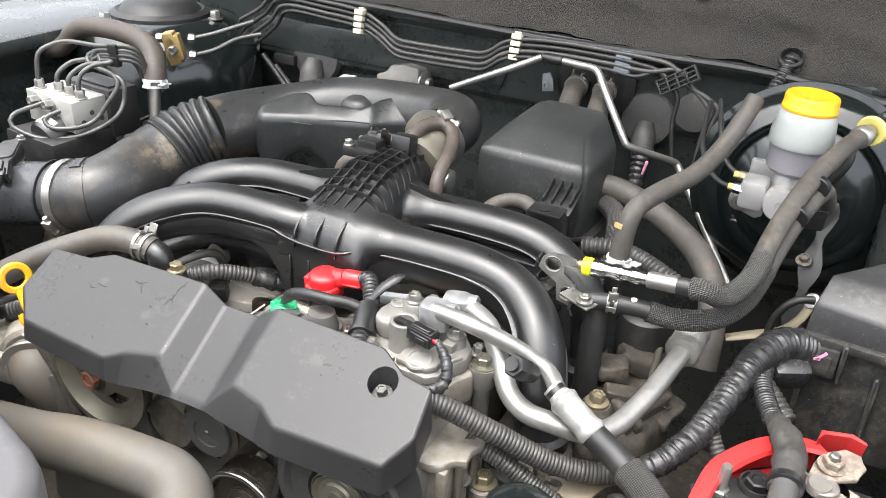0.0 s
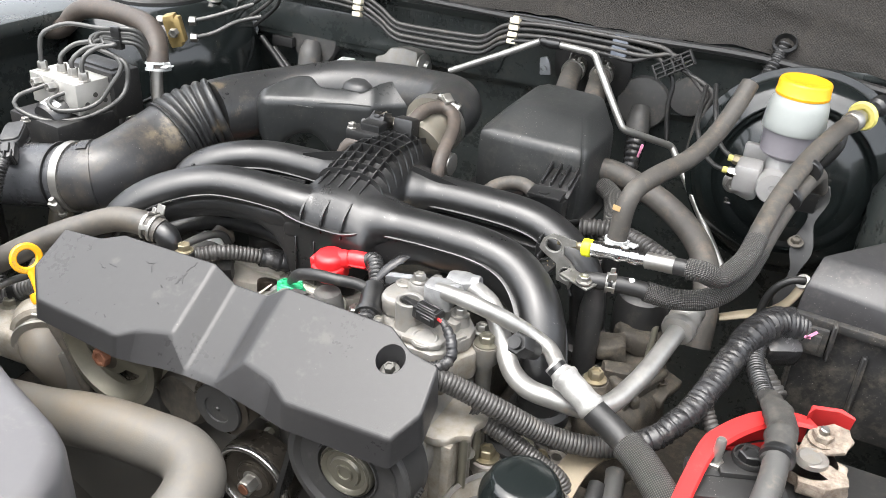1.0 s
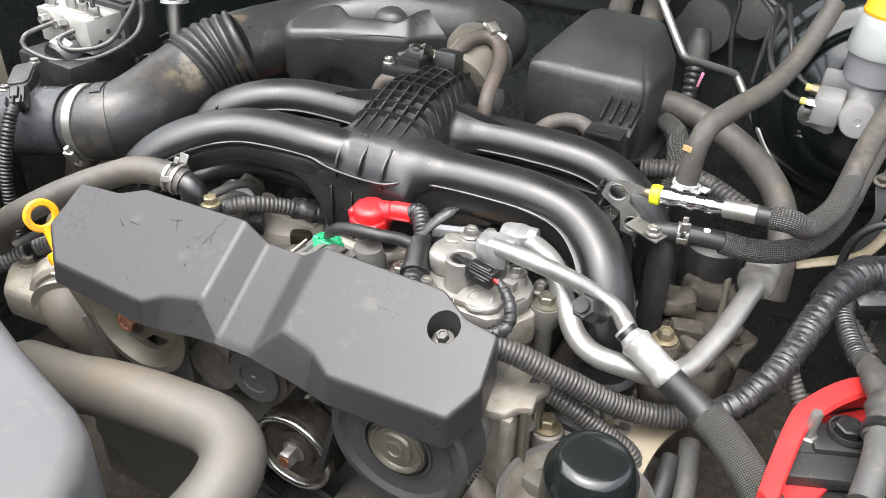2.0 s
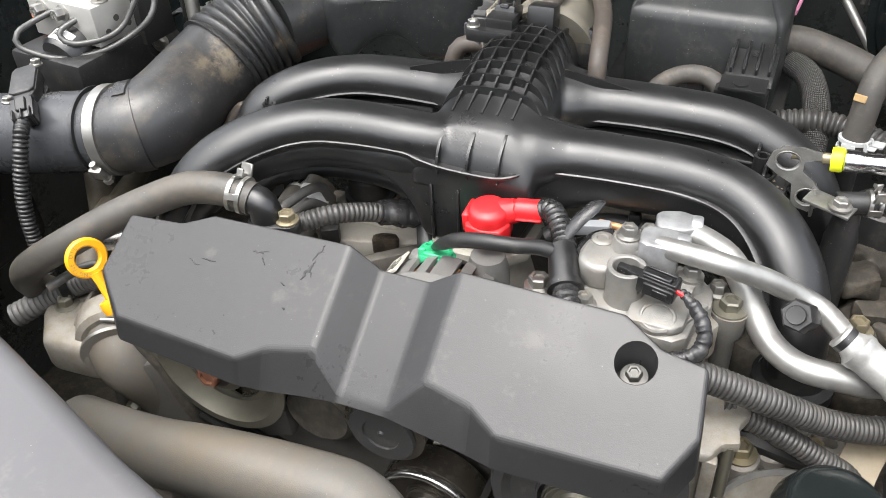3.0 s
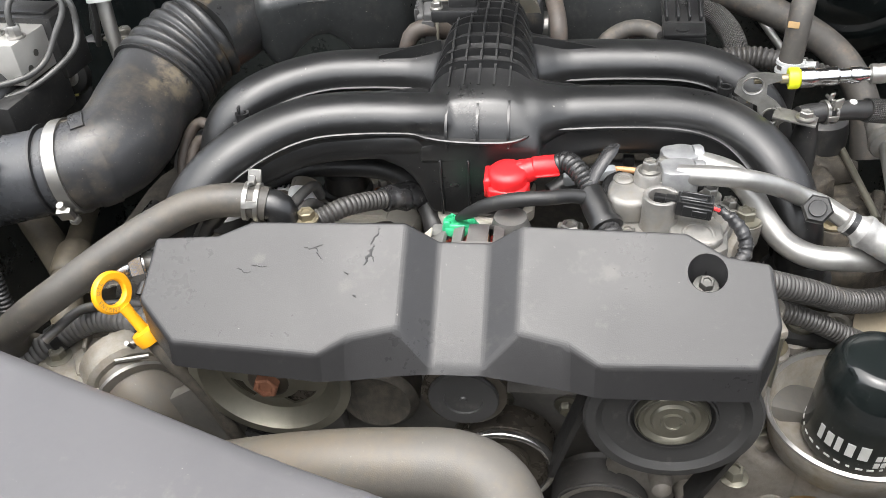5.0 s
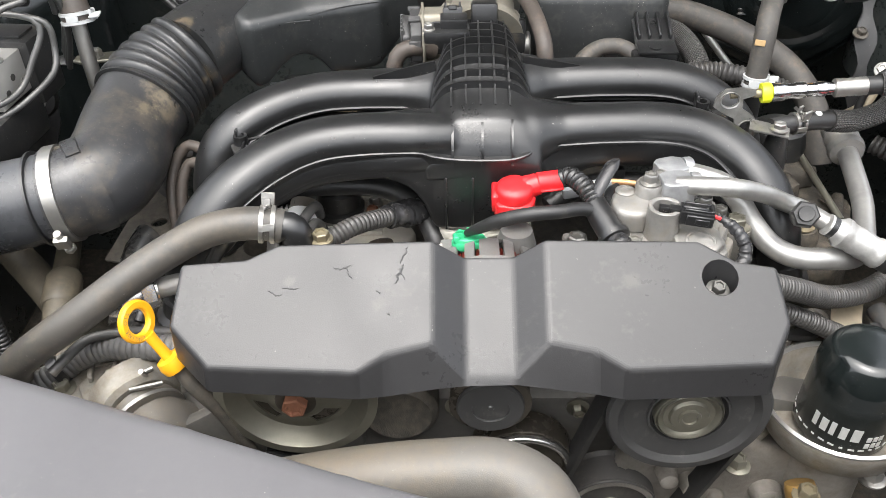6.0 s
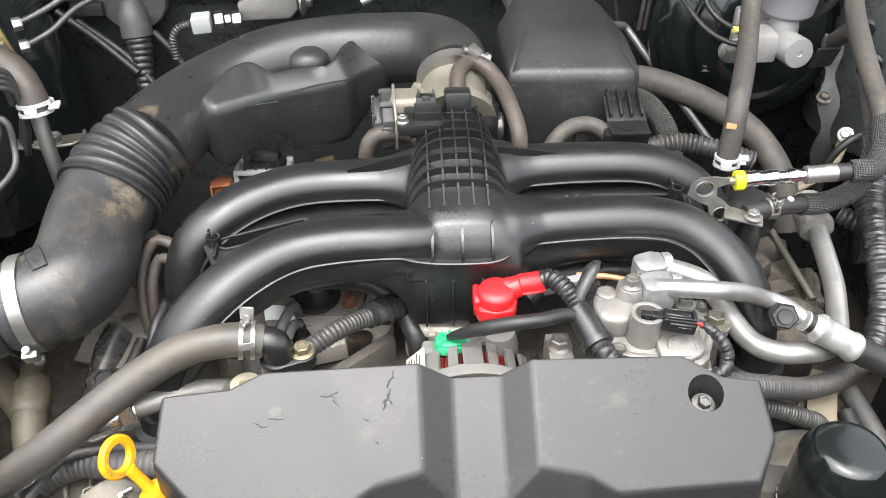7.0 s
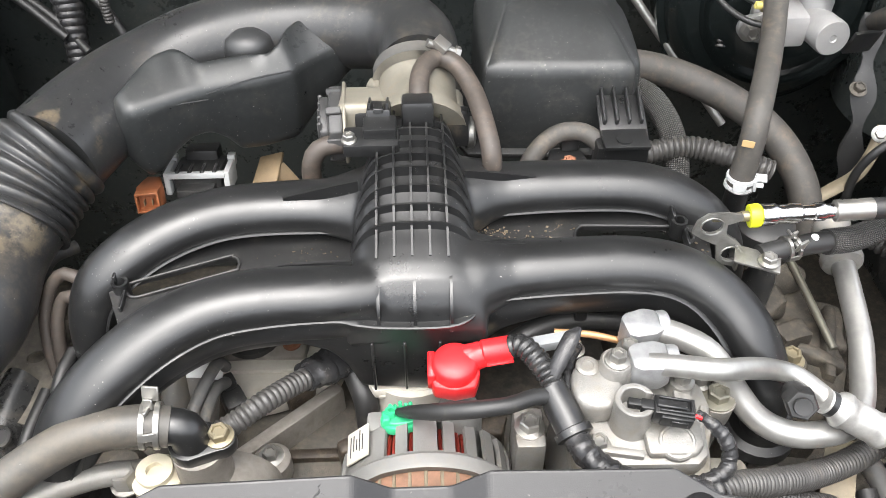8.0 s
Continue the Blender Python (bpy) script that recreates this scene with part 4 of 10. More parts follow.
        for a, b in zip(rows, rows[1:]):
            for k in range(4):
                t.faces.new((a[k], a[(k + 1) % 4], b[(k + 1) % 4], b[k]))
        t.faces.new(rows[0])
        t.faces.new(rows[-1])
        merge(bm, t)
        part("rib", bm, BLACK, th)
    for k in range(8):
        y = 0.2635 + 0.0155 * k
        ribbon([plenum_pt(y - 0.012 * abs(2 * a - 1) ** 2, a) for a in [0.17 + 0.66 * i / 18 for i in range(19)]], lambda u: 0.0062 * min(1, 5 * u, 5 * (1 - u)) + 0.0005)
    for k in range(5):
        x = -0.0275 + 0.0130 * k
        line = []
        for i in range(14):
            y = 0.240 + 0.150 * i / 13
            c = max(-0.98, min(0.98, x / plenum_w(y)))
            a = math.acos(math.copysign(abs(c) ** (1 / 0.62), c)) / math.pi
            line.append(plenum_pt(y, a))
        ribbon(line, lambda u: 0.0062 * min(1, 4 * u) + 0.0003)
    # thin gussets that run out from the plenum along the runners
    for a, b in GUSSETS:
        bm = B()
        rows, n = [], 14
        for i in range(n + 1):
            u = i / n
            p = V(a).lerp(V(b), u) + V((0, 0, -0.0030 * math.sin(math.pi * u)))
            h = 0.0045 * math.sin(math.pi * min(1, 0.12 + u * 0.88)) + 0.0004
            rows.append([bm.verts.new(p + V((0, s * 0.0011, z))) for s, z in ((-1, -0.012), (1, -0.012), (1.0, h), (-1.0, h))])
        for r0, r1 in zip(rows, rows[1:]):
            for k in range(4):
                bm.faces.new((r0[k], r0[(k + 1) % 4], r1[(k + 1) % 4], r1[k]))
        bm.faces.new(rows[0])
        bm.faces.new(rows[-1])
        part("gusset", bm, BLACK, th)
    # webs between the runners with a long slot and its raised rim
    for o, (ax_, ay), (bx_, by), w in (([(0.05, 0.262), (0.12, 0.266), (0.20, 0.266), (0.232, 0.262), (0.238, 0.30), (0.225, 0.335), (0.12, 0.338), (0.05, 0.335)], (0.140, 0.305), (0.214, 0.301), 0.011),
                              ([(-0.05, 0.235), (-0.12, 0.232), (-0.18, 0.215), (-0.215, 0.210), (-0.238, 0.262), (-0.215, 0.290), (-0.16, 0.318), (-0.05, 0.325)], (-0.148, 0.283), (-0.214, 0.259), 0.0085)):
        t = bmesh.new()
        rim = [t.verts.new((x, y, 0.984)) for x, y in o]
        es = [t.edges.new((rim[k], rim[(k + 1) % len(o)])) for k in range(len(o))]
        a, b = V((ax_, ay, 0.984)), V((bx_, by, 0.984))
        d = (b - a).normalized()
        s = V((-d.y, d.x, 0))
        slot = []
        for k in range(9):
            q = math.pi * k / 8
            slot.append(b + s * (w * math.cos(q)) + d * (w * math.sin(q)))
        for k in range(9):
            q = math.pi * k / 8
            slot.append(a - s * (w * math.cos(q)) - d * (w * math.sin(q)))
        hv = [t.verts.new(p) for p in slot]
        es += [t.edges.new((hv[k], hv[(k + 1) % 18])) for k in range(18)]
        bmesh.ops.triangle_fill(t, use_beauty=True, use_dissolve=False, edges=es)
        mid = (a + b) / 2
        inside = lambda p: abs((p - mid).dot(s)) < w * 0.97 and abs((p - mid).dot(d)) < (b - a).length / 2 + w * 0.8
        bmesh.ops.delete(t, geom=[f for f in t.faces if inside(f.calc_center_median())], context="FACES_ONLY")
        ex = bmesh.ops.extrude_face_region(t, geom=t.faces[:])
        for v in ex["geom"]:
            if isinstance(v, bmesh.types.BMVert):
                v.co.z -= 0.004
        bm = B()
        merge(bm, t)
        part("web", bm, BLACK_DUST, th, "dusty web between two runners")
        bm = B()
        add_tube(bm, [p + V((0, 0, 0.001)) for p in slot] + [slot[0] + V((0, 0, 0.001))], 0.0014, 8)
        part("slot_rim", bm, BLACK_DUST, th, "dust-edged slot rim")
        # added black plate below the slot, standing in for the deep shade there
        bm = B()
        lower = [mid + d * u + s * v - V((0, 0, 0.040)) for u, v in ((-0.066, -0.020), (0.058, -0.020), (0.058, 0.020), (-0.066, 0.020))]
        add_loft(bm, [lower, [p - V((0, 0, 0.004)) for p in lower]])
        part("slot_shade_plate", bm, BLACK, th)
    for loc in ((0.213, 0.306, 0.992), (-0.2262, 0.2597, 0.987)):
        bm = B()
        add_lathe(bm, at(loc), [(0.0042, -0.01), (0.0065, -0.01), (0.0065, 0.006), (0.0042, 0.006), (0.0042, -0.01)], 16)
        add_box(bm, at((loc[0] - 0.004, loc[1] + 0.012, loc[2] - 0.006)), 0.0025, 0.022, 0.016, 0.0006, 1)
        add_box(bm, at((loc[0] + 0.004, loc[1] - 0.012, loc[2] - 0.008)), 0.0025, 0.022, 0.010, 0.0006, 1)
        part("screw_eye", bm, BLACK, th)
    # flanges on the heads
    for x, y in ((0.270, 0.185), (0.271, 0.32), (-0.264, 0.14), (-0.268, 0.263)):
        bm = B()
        add_lathe(bm, at((x, y, 0.872)), [(0.030, 0), (0.030, 0.012), (0.024, 0.016), (0.021, 0.03)], 26)
        part("flange", bm, BLACK_DUST, th, "dust-stained runner flange")


build_manifold()


def build_grit():
    """Blown-in crumbs of soil and leaf that lie on the webs and in the cover's channel."""
    rnd = random.Random(21)
    bm = B()
    for x0, x1, y0, y1, n, z in ((0.046, 0.078, 0.284, 0.318, 130, 0.9845), (0.078, 0.11, 0.284, 0.318, 40, 0.9845), (0.10, 0.13, 0.285, 0.320, 25, 0.9845), (-0.13, -0.05, 0.262, 0.300, 45, 0.9845), (0.21, 0.235, 0.28, 0.32, 15, 0.9845)):
        for k in range(n):
            x, y = rnd.uniform(x0, x1), rnd.uniform(y0, y1)
            r = rnd.uniform(0.0004, 0.0012)
            m = Matrix.Translation((x, y, z)) @ Euler((rnd.uniform(0, 6), rnd.uniform(0, 6), rnd.uniform(0, 6))).to_matrix().to_4x4() @ Matrix.Diagonal((1, rnd.uniform(0.5, 1.6), rnd.uniform(0.4, 0.8), 1))
            bmesh.ops.create_icosphere(bm, subdivisions=1, radius=r, matrix=m)
    solo("grit", bm, GRIT, "crumbs of tan soil and leaf on the engine", "dirt", kind="stuff")


GRIT = mat("dry_soil_crumbs", (0.17, 0.135, 0.09), 0.9, vary=0.4, bump=0)
build_grit()


# ---- air intake ----
DUCT_PTS = [(-0.246, 0.516, 1.012), (-0.197, 0.545, 1.022), (-0.133, 0.560, 1.028), (-0.070, 0.556, 1.033), (-0.019, 0.538, 1.040), (0.004, 0.502, 1.046), (0.006, 0.462, 1.045)]


def build_intake():
    th = thing("intake_duct", (-0.3, 0.35, 0.95), "dusty black air intake duct with a ribbed bellows and steel clamp", "air duct")
    bm = B()
    add_tube(bm, [(-0.60, 0.185, 0.93), (-0.50, 0.198, 0.942), (-0.44, 0.207, 0.95), (-0.39, 0.217, 0.957)], [0.042, 0.042, 0.0415, 0.0405], 36)
    part("sensor_pipe", bm, SHEEN, th, sharp=60)
    bm = B()
    for p, r in (((-0.405, 0.214, 0.955), 0.0445),):
        add_lathe(bm, at(p, (1, 0.2, 0.12)), [(r - 0.003, -0.0015), (r, -0.0012), (r, 0.0012), (r - 0.003, 0.0015)], 40)
    part("bead", bm, BLACK, th)
    clamp_band(th, (-0.386, 0.2178, 0.9575), (1, 0.2, 0.12), 0.0445, 0.0115, ZINC, "hose_clamp", screw=(0.15, -0.85, -0.42))
    bm = B()
    add_tube(bm, [(-0.395, 0.216, 0.9565), (-0.372, 0.222, 0.9595), (-0.355, 0.238, 0.962), (-0.349, 0.268, 0.966), (-0.351, 0.306, 0.971), (-0.348, 0.334, 0.977), (-0.344, 0.350, 0.981)], [0.0432, 0.0432, 0.0448, 0.0460, 0.0460, 0.0475, 0.0495], 40)
    part("elbow", bm, ELBOW, th, "elbow dusted with dried mud", sharp=60)
    bm = B()
    add_tube(bm, [(-0.372, 0.222, 0.9595), (-0.366, 0.2255, 0.960), (-0.360, 0.230, 0.9607)], [0.0448, 0.0450, 0.0452], 36)
    part("collar_step", bm, ELBOW, th)
    # raised tongue moulded on the cuff
    bm = B()
    m, rows = at((-0.366, 0.2255, 0.960), (0.83, 0.50, 0.10)), []
    for k in range(13):
        a = radians(48 + 5.0 * k)
        wd = 0.0075 if k < 10 else 0.0068
        rows.append([bm.verts.new(m @ V((r * math.cos(a), r * math.sin(a), z))) for r, z in ((0.0446, -wd), (0.0464, -wd + 0.001), (0.0468, wd - 0.001), (0.0446, wd))])
    for r0, r1 in zip(rows, rows[1:]):
        for k in range(3):
            bm.faces.new((r0[k], r0[k + 1], r1[k + 1], r1[k]))
    bm.faces.new(rows[0])
    bm.faces.new(rows[-1])
    bmesh.ops.recalc_face_normals(bm, faces=bm.faces[:])
    part("cuff_tongue", bm, ELBOW, th)
    bm = B()
    add_lathe(bm, at((-0.336, 0.314, 1.0150), (0.25, -0.12, 1)), [(0.0072, 0), (0.0072, 0.0012), (0.0062, 0.0012), (0.0062, 0)], 24)
    add_box(bm, at((-0.336, 0.314, 1.0150), (0.25, -0.12, 1), 30), 0.0012, 0.011, 0.0012, 0.0003, 1)
    part("moulded_badge", bm, DUCT, th)
    bm = B()
    add_tube(bm, [(-0.3440, 0.3460, 0.9795), (-0.3370, 0.3670, 0.9880), (-0.3250, 0.3880, 0.9970), (-0.3080, 0.4080, 1.0060)], [0.0515, 0.0510, 0.0495, 0.0475], 48, corr=(0.0122, 0.0026))
    part("bellows", bm, DUCT, th, "ribbed rubber bellows", sharp=80)
    bm = B()
    add_tube(bm, [(-0.3150, 0.4000, 1.0030), (-0.3010, 0.4350, 1.0050), (-0.279, 0.4790, 1.0070)] + DUCT_PTS, [0.0462, 0.0462, 0.0450, 0.0435, 0.0425, 0.041, 0.040, 0.039, 0.037, 0.035], 36)
    part("long_duct", bm, DUCT, th, sharp=60)
    # resonator chamber hanging before the long duct
    rs = thing("resonator", (-0.165, 0.44, 0.95), "black blow-moulded resonator chamber with humped top", "resonator")
    RM = pose(-0.239, 0.4290, 0, 0, 0, 23.6)
    HEM = ((-0.023, 0.990), (-0.018, 0.972), (-0.006, 0.957), (0.006, 0.957), (0.024, 0.974), (0.040, 0.983), (0.056, 0.982), (0.070, 0.972), (0.082, 0.955), (0.104, 0.952), (0.134, 0.953), (0.152, 0.962), (0.180, 0.985), (0.212, 1.000))
    CREST = ((-0.023, 1.026), (-0.014, 1.040), (0.004, 1.0480), (0.030, 1.0545), (0.050, 1.0550), (0.058, 1.0500), (0.066, 1.0465), (0.107, 1.0470), (0.126, 1.0470), (0.134, 1.0510), (0.146, 1.0560), (0.162, 1.0580), (0.188, 1.0575), (0.201, 1.0530), (0.212, 1.044))
    BACK = ((-0.023, 0.010), (-0.014, 0.020), (0.000, 0.032), (0.020, 0.046), (0.045, 0.049), (0.054, 0.040), (0.064, 0.026), (0.107, 0.026), (0.122, 0.018), (0.132, 0.022), (0.144, 0.031), (0.160, 0.033), (0.190, 0.030), (0.212, 0.016))
    FRONT = ((-0.023, 0.010), (-0.018, 0.001), (-0.006, -0.006), (0.02, -0.003), (0.06, 0.001), (0.10, -0.003), (0.140, -0.005), (0.150, 0.002), (0.165, 0.008), (0.190, 0.013), (0.212, 0.022))
    pick = lambda table, u: float(np.interp(u, [a for a, _ in table], [b for _, b in table]))
    rings = []
    for k in range(55):
        u = -0.023 + 0.235 * k / 54
        hem, crest, v0 = pick(HEM, u), pick(CREST, u), pick(FRONT, u)
        brow = min(1.0355 + 0.04 * max(0.0, u - 0.13), crest - 0.006)
        mid, rise, rear = (hem + brow) / 2, crest - brow, pick(BACK, u)
        outline = [(v0 + 0.012, hem - 0.001), (v0 + 0.004, hem + 0.003), (v0 + 0.0015, hem + 0.010), (v0 - 0.0005, mid), (v0, brow - 0.009), (v0 + 0.0022, brow - 0.0035), (v0 + 0.006, brow)]
        outline += [(v0 + 0.006 + (rear - 0.006) * q, brow + rise * (1.25 * q - 0.25 * q * q)) for q in (0.25, 0.5, 0.75, 0.94)]
        outline += [(v0 + rear + 0.002, crest - 0.0025), (v0 + rear + 0.004, crest - 0.010), (v0 + max(rear, 0.022), mid), (v0 + 0.018, hem + 0.004)]
        rings.append([RM @ V((u, v, z)) for v, z in outline])
    bm = B()
    add_loft(bm, rings)
    body = part("chamber", bm, RESO, rs, sharp=180)
    weld = body.modifiers.new("weld", "REMESH")
    weld.mode, weld.voxel_size, weld.use_smooth_shade = "VOXEL", 0.0020, True
    ease = body.modifiers.new("ease", "SMOOTH")
    ease.factor, ease.iterations = 0.5, 9
    bm = B()
    add_lathe(bm, at((-0.154, 0.523, 1.022), (0.05, -0.25, 1)) @ Matrix.Diagonal((1.15, 1, 1.15, 1)), [(0.0205, -0.02), (0.0205, 0.014), (0.0180, 0.021), (0.011, 0.0255), (0, 0.027)], 30)
    part("duct_swelling", bm, DUCT, th, "dusty round swelling on the long duct", sharp=60)
    bm = B()
    add_box(bm, pose(-0.2660, 0.4330, 0.992, 0, 20, 20), 0.020, 0.004, 0.017, 0.001)
    add_box(bm, pose(-0.2640, 0.4300, 0.998, 0, -20, 20), 0.024, 0.008, 0.004, 0.001)
    part("lug", bm, BLACK_DUST, rs)
    bm = B()
    for a, b in (((0.006, 1.0290), (0.060, 1.0352)), ((0.060, 1.0352), (0.140, 1.0430))):
        add_tube(bm, [RM @ V((a[0], -0.0034, a[1] - 0.004)), RM @ V(((a[0] + b[0]) / 2, -0.0010, (a[1] + b[1]) / 2 - 0.006)), RM @ V((b[0], -0.0034, b[1] - 0.010))], 0.0006, 6)
    part("mould_seam", bm, RESO, rs)
    # mass air flow sensor on the pipe
    ms = thing("air_flow_sensor", (-0.425, 0.19, 0.99), "black air flow sensor with grey lead on the intake pipe", "sensor")
    m = pose(-0.480, 0.210, 0.984, 8, 4, -50)
    bm = B()
    add_prism(bm, m, [(-0.032, -0.010), (-0.024, -0.014), (0.022, -0.014), (0.030, -0.011), (0.034, -0.004), (0.034, 0.004), (0.028, 0.012), (0.020, 0.014), (-0.022, 0.014), (-0.032, 0.009)], 0.016, 0.003, 2)
    add_lathe(bm, m @ pose(0, 0, -0.010), [(0.018, 0), (0.018, 0.012)], 24)
    part("housing", bm, BLACK, ms)
    bm = B()
    add_prism(bm, m @ pose(0, 0, 0.0155), [(-0.029, -0.009), (-0.022, -0.0125), (0.020, -0.0125), (0.024, -0.007), (0.024, 0.008), (0.019, 0.0125), (-0.020, 0.0125), (-0.029, 0.008)], 0.003, 0.0012, 2)
    part("cap_plate", bm, DARK_GREYPL, ms, "dark grey cap")
    # plug with ribs and latch, and its conduit
    bm = B()
    add_box(bm, m @ pose(0.044, 0.001, 0.000, 0, 18, 0), 0.026, 0.022, 0.016, 0.003)
    add_box(bm, m @ pose(0.046, 0.001, 0.015, 0, 18, 0), 0.016, 0.010, 0.004, 0.001, 1)
    for k in (-1, 0, 1):
        add_box(bm, m @ pose(0.054, 0.001 + 0.008 * k, -0.001, 0, 18, 0), 0.012, 0.002, 0.018, 0.0006, 1)
    part("plug", bm, BLACK, ms)
    bm = B()
    add_box(bm, m @ pose(0.055, 0.009, 0.004, 0, 18, 0), 0.005, 0.004, 0.005, 0.001, 1)
    part("orange_seal", bm, ORANGE_BRIGHT, ms, "small orange seal")
    for dx, dy in ((-0.033, 0.010), (0.030, -0.013)):
        bolt(ms, m @ V((dx, dy, 0.014)), (0, 0.1, 1), 0.0052, 0.004, 0.0065, ZINC)
    bm = B()
    add_tube(bm, [(-0.447, 0.168, 0.986), (-0.438, 0.152, 0.978), (-0.435, 0.138, 0.955), (-0.436, 0.126, 0.92), (-0.434, 0.119, 0.88), (-0.43, 0.115, 0.83)], 0.0068, 16, corr=(0.0045, 0.0012))
    part("lead", bm, CONDUIT_GLOSS, ms, "ribbed shiny black conduit")
    bm = B()
    add_lathe(bm, at((-0.65, 0.185, 0.92), (1, 0.1, 0.1)), [(0.07, 0), (0.07, 0.04), (0.045, 0.06), (0.045, 0.08)], 28)
    add_box(bm, pose(-0.70, 0.17, 0.72), 0.14, 0.22, 0.27, 0.02, 3)
    solo("air_cleaner", bm, BLACK_DUST, "black plastic air cleaner box beside the wing", "air cleaner")


build_intake()


def build_throttle():
    th = thing("throttle_body", (0, 0.42, 0.99), "cast aluminium throttle body with a plastic motor cover", "throttle body")
    bm = B()
    add_lathe(bm, at((0.004, 0.398, 1.022), (0.0, 1, 0.28)), [(0.042, 0), (0.042, 0.01), (0.036, 0.018), (0.034, 0.05), (0.036, 0.064)], 32)
    add_box(bm, at((-0.032, 0.412, 0.996), (0.0, 0.15, 1)), 0.065, 0.04, 0.052, 0.008, 3)
    add_lathe(bm, at((-0.033, 0.404, 1.025), (0, 1, 0.28)), [(0.008, 0), (0.008, 0.045), (0.006, 0.05), (0, 0.05)], 16)
    add_lathe(bm, at((0.036, 0.404, 1.025), (0, 1, 0.28)), [(0.008, 0), (0.008, 0.03), (0.006, 0.035), (0, 0.035)], 16)
    part("body", bm, TB_CAST, th)
    bm = B()
    add_box(bm, at((-0.001, 0.398, 1.008), (0, 0.15, 1)), 0.098, 0.012, 0.036, 0.005, 2)
    part("flange_gasket", bm, BLACK, th)
    bm = B()
    m = at((-0.060, 0.416, 1.020), (-1, -0.05, 0))
    add_prism(bm, m, [(-0.034, -0.022), (0.012, -0.027), (0.032, -0.014), (0.033, 0.016), (0.010, 0.027), (-0.020, 0.026), (-0.034, 0.014)], 0.012, 0.002, 2)
    add_prism(bm, m @ pose(0, 0, 0.0115), [(-0.028, -0.016), (0.010, -0.020), (0.024, -0.008), (0.024, 0.010), (0.006, 0.019), (-0.016, 0.018), (-0.028, 0.010)], 0.009, 0.0025, 2)
    for k in range(5):
        add_box(bm, m @ pose(-0.020 + k * 0.010, 0, 0.018), 0.0030, 0.034, 0.0042, 0.0008, 1)
    part("motor_cover", bm, DARK_GREYPL, th, "ribbed grey plastic motor cover")
    for k in range(7):
        a = radians(360 / 7 * k + 12)
        bm = B()
        add_box(bm, m @ pose(0.033 * math.cos(a), 0.027 * math.sin(a), 0.001, 0, 0, math.degrees(a)), 0.006, 0.007, 0.013, 0.001, 1)
        part("snap_tab", bm, DARK_GREYPL, th)
    bm = B()
    add_prism(bm, m @ pose(0, 0, -0.003), [(-0.037, -0.025), (0.013, -0.030), (0.035, -0.016), (0.036, 0.018), (0.011, 0.030), (-0.022, 0.029), (-0.037, 0.016)], 0.003, 0.0008, 1)
    part("cover_flange", bm, TB_CAST, th)
    clamp_band(th, (0.005, 0.452, 1.043), (0, 1, 0.28), 0.0385, 0.011, ZINC, "hose_clamp", screw=(0.45, -0.25, 0.85))
    bm = B()
    add_lathe(bm, at((0.046, 0.41, 1.012), (1, 0, 0)), [(0.014, 0), (0.014, 0.006), (0.010, 0.008), (0, 0.008)], 20)
    part("shaft_cap", bm, ZINC, th)
    # pressure sensor on the plenum
    sn = thing("pressure_sensor", (-0.035, 0.35, 1.05), "black pressure sensor with a plug on the plenum", "sensor")
    bm = B()
    add_box(bm, pose(-0.033, 0.347, 1.047, 0, 0, 0), 0.044, 0.026, 0.012, 0.003)
    add_box(bm, pose(-0.026, 0.352, 1.058), 0.026, 0.020, 0.010, 0.002)
    part("housing", bm, BLACK, sn)
    bm = B()
    add_box(bm, pose(-0.027, 0.369, 1.056, -18), 0.019, 0.026, 0.014, 0.002)
    add_box(bm, pose(-0.027, 0.366, 1.069, -18), 0.008, 0.016, 0.004, 0.0008, 1)
    for dx in (-0.007, 0.007):
        add_box(bm, pose(-0.027 + dx, 0.372, 1.069, -18), 0.002, 0.018, 0.005, 0.0005, 1)
    part("plug", bm, BLACK, sn)
    bolt(sn, (-0.050, 0.342, 1.058), r=0.0048, h=0.005, flange=0.0062)
    bm = B()
    add_box(bm, pose(0.004, 0.374, 1.042, -10), 0.026, 0.022, 0.030, 0.004)
    add_box(bm, pose(0.004, 0.364, 1.044), 0.020, 0.008, 0.008, 0.001)
    solo("vacuum_port", bm, BLACK, "black hose port on the plenum top", "hose port")
    hose("vent_hose", [(0.005, 0.380, 1.052), (0.005, 0.392, 1.063), (0.008, 0.418, 1.071), (0.021, 0.438, 1.071), (0.038, 0.433, 1.066), (0.051, 0.408, 1.057), (0.059, 0.372, 1.047), (0.063, 0.350, 1.033), (0.064, 0.345, 1.0)], 0.0082, RUBBER_BROWN, "dusty brown rubber vent hose arching over the throttle body")
    hose("coolant_hose", [(-0.048, 0.395, 1.012), (-0.062, 0.388, 1.020), (-0.080, 0.384, 1.018), (-0.088, 0.380, 1.004), (-0.088, 0.376, 0.98), (-0.086, 0.372, 0.95)], 0.0085, RUBBER_BROWN, "short brown rubber hose bending down beside the throttle body")


build_throttle()


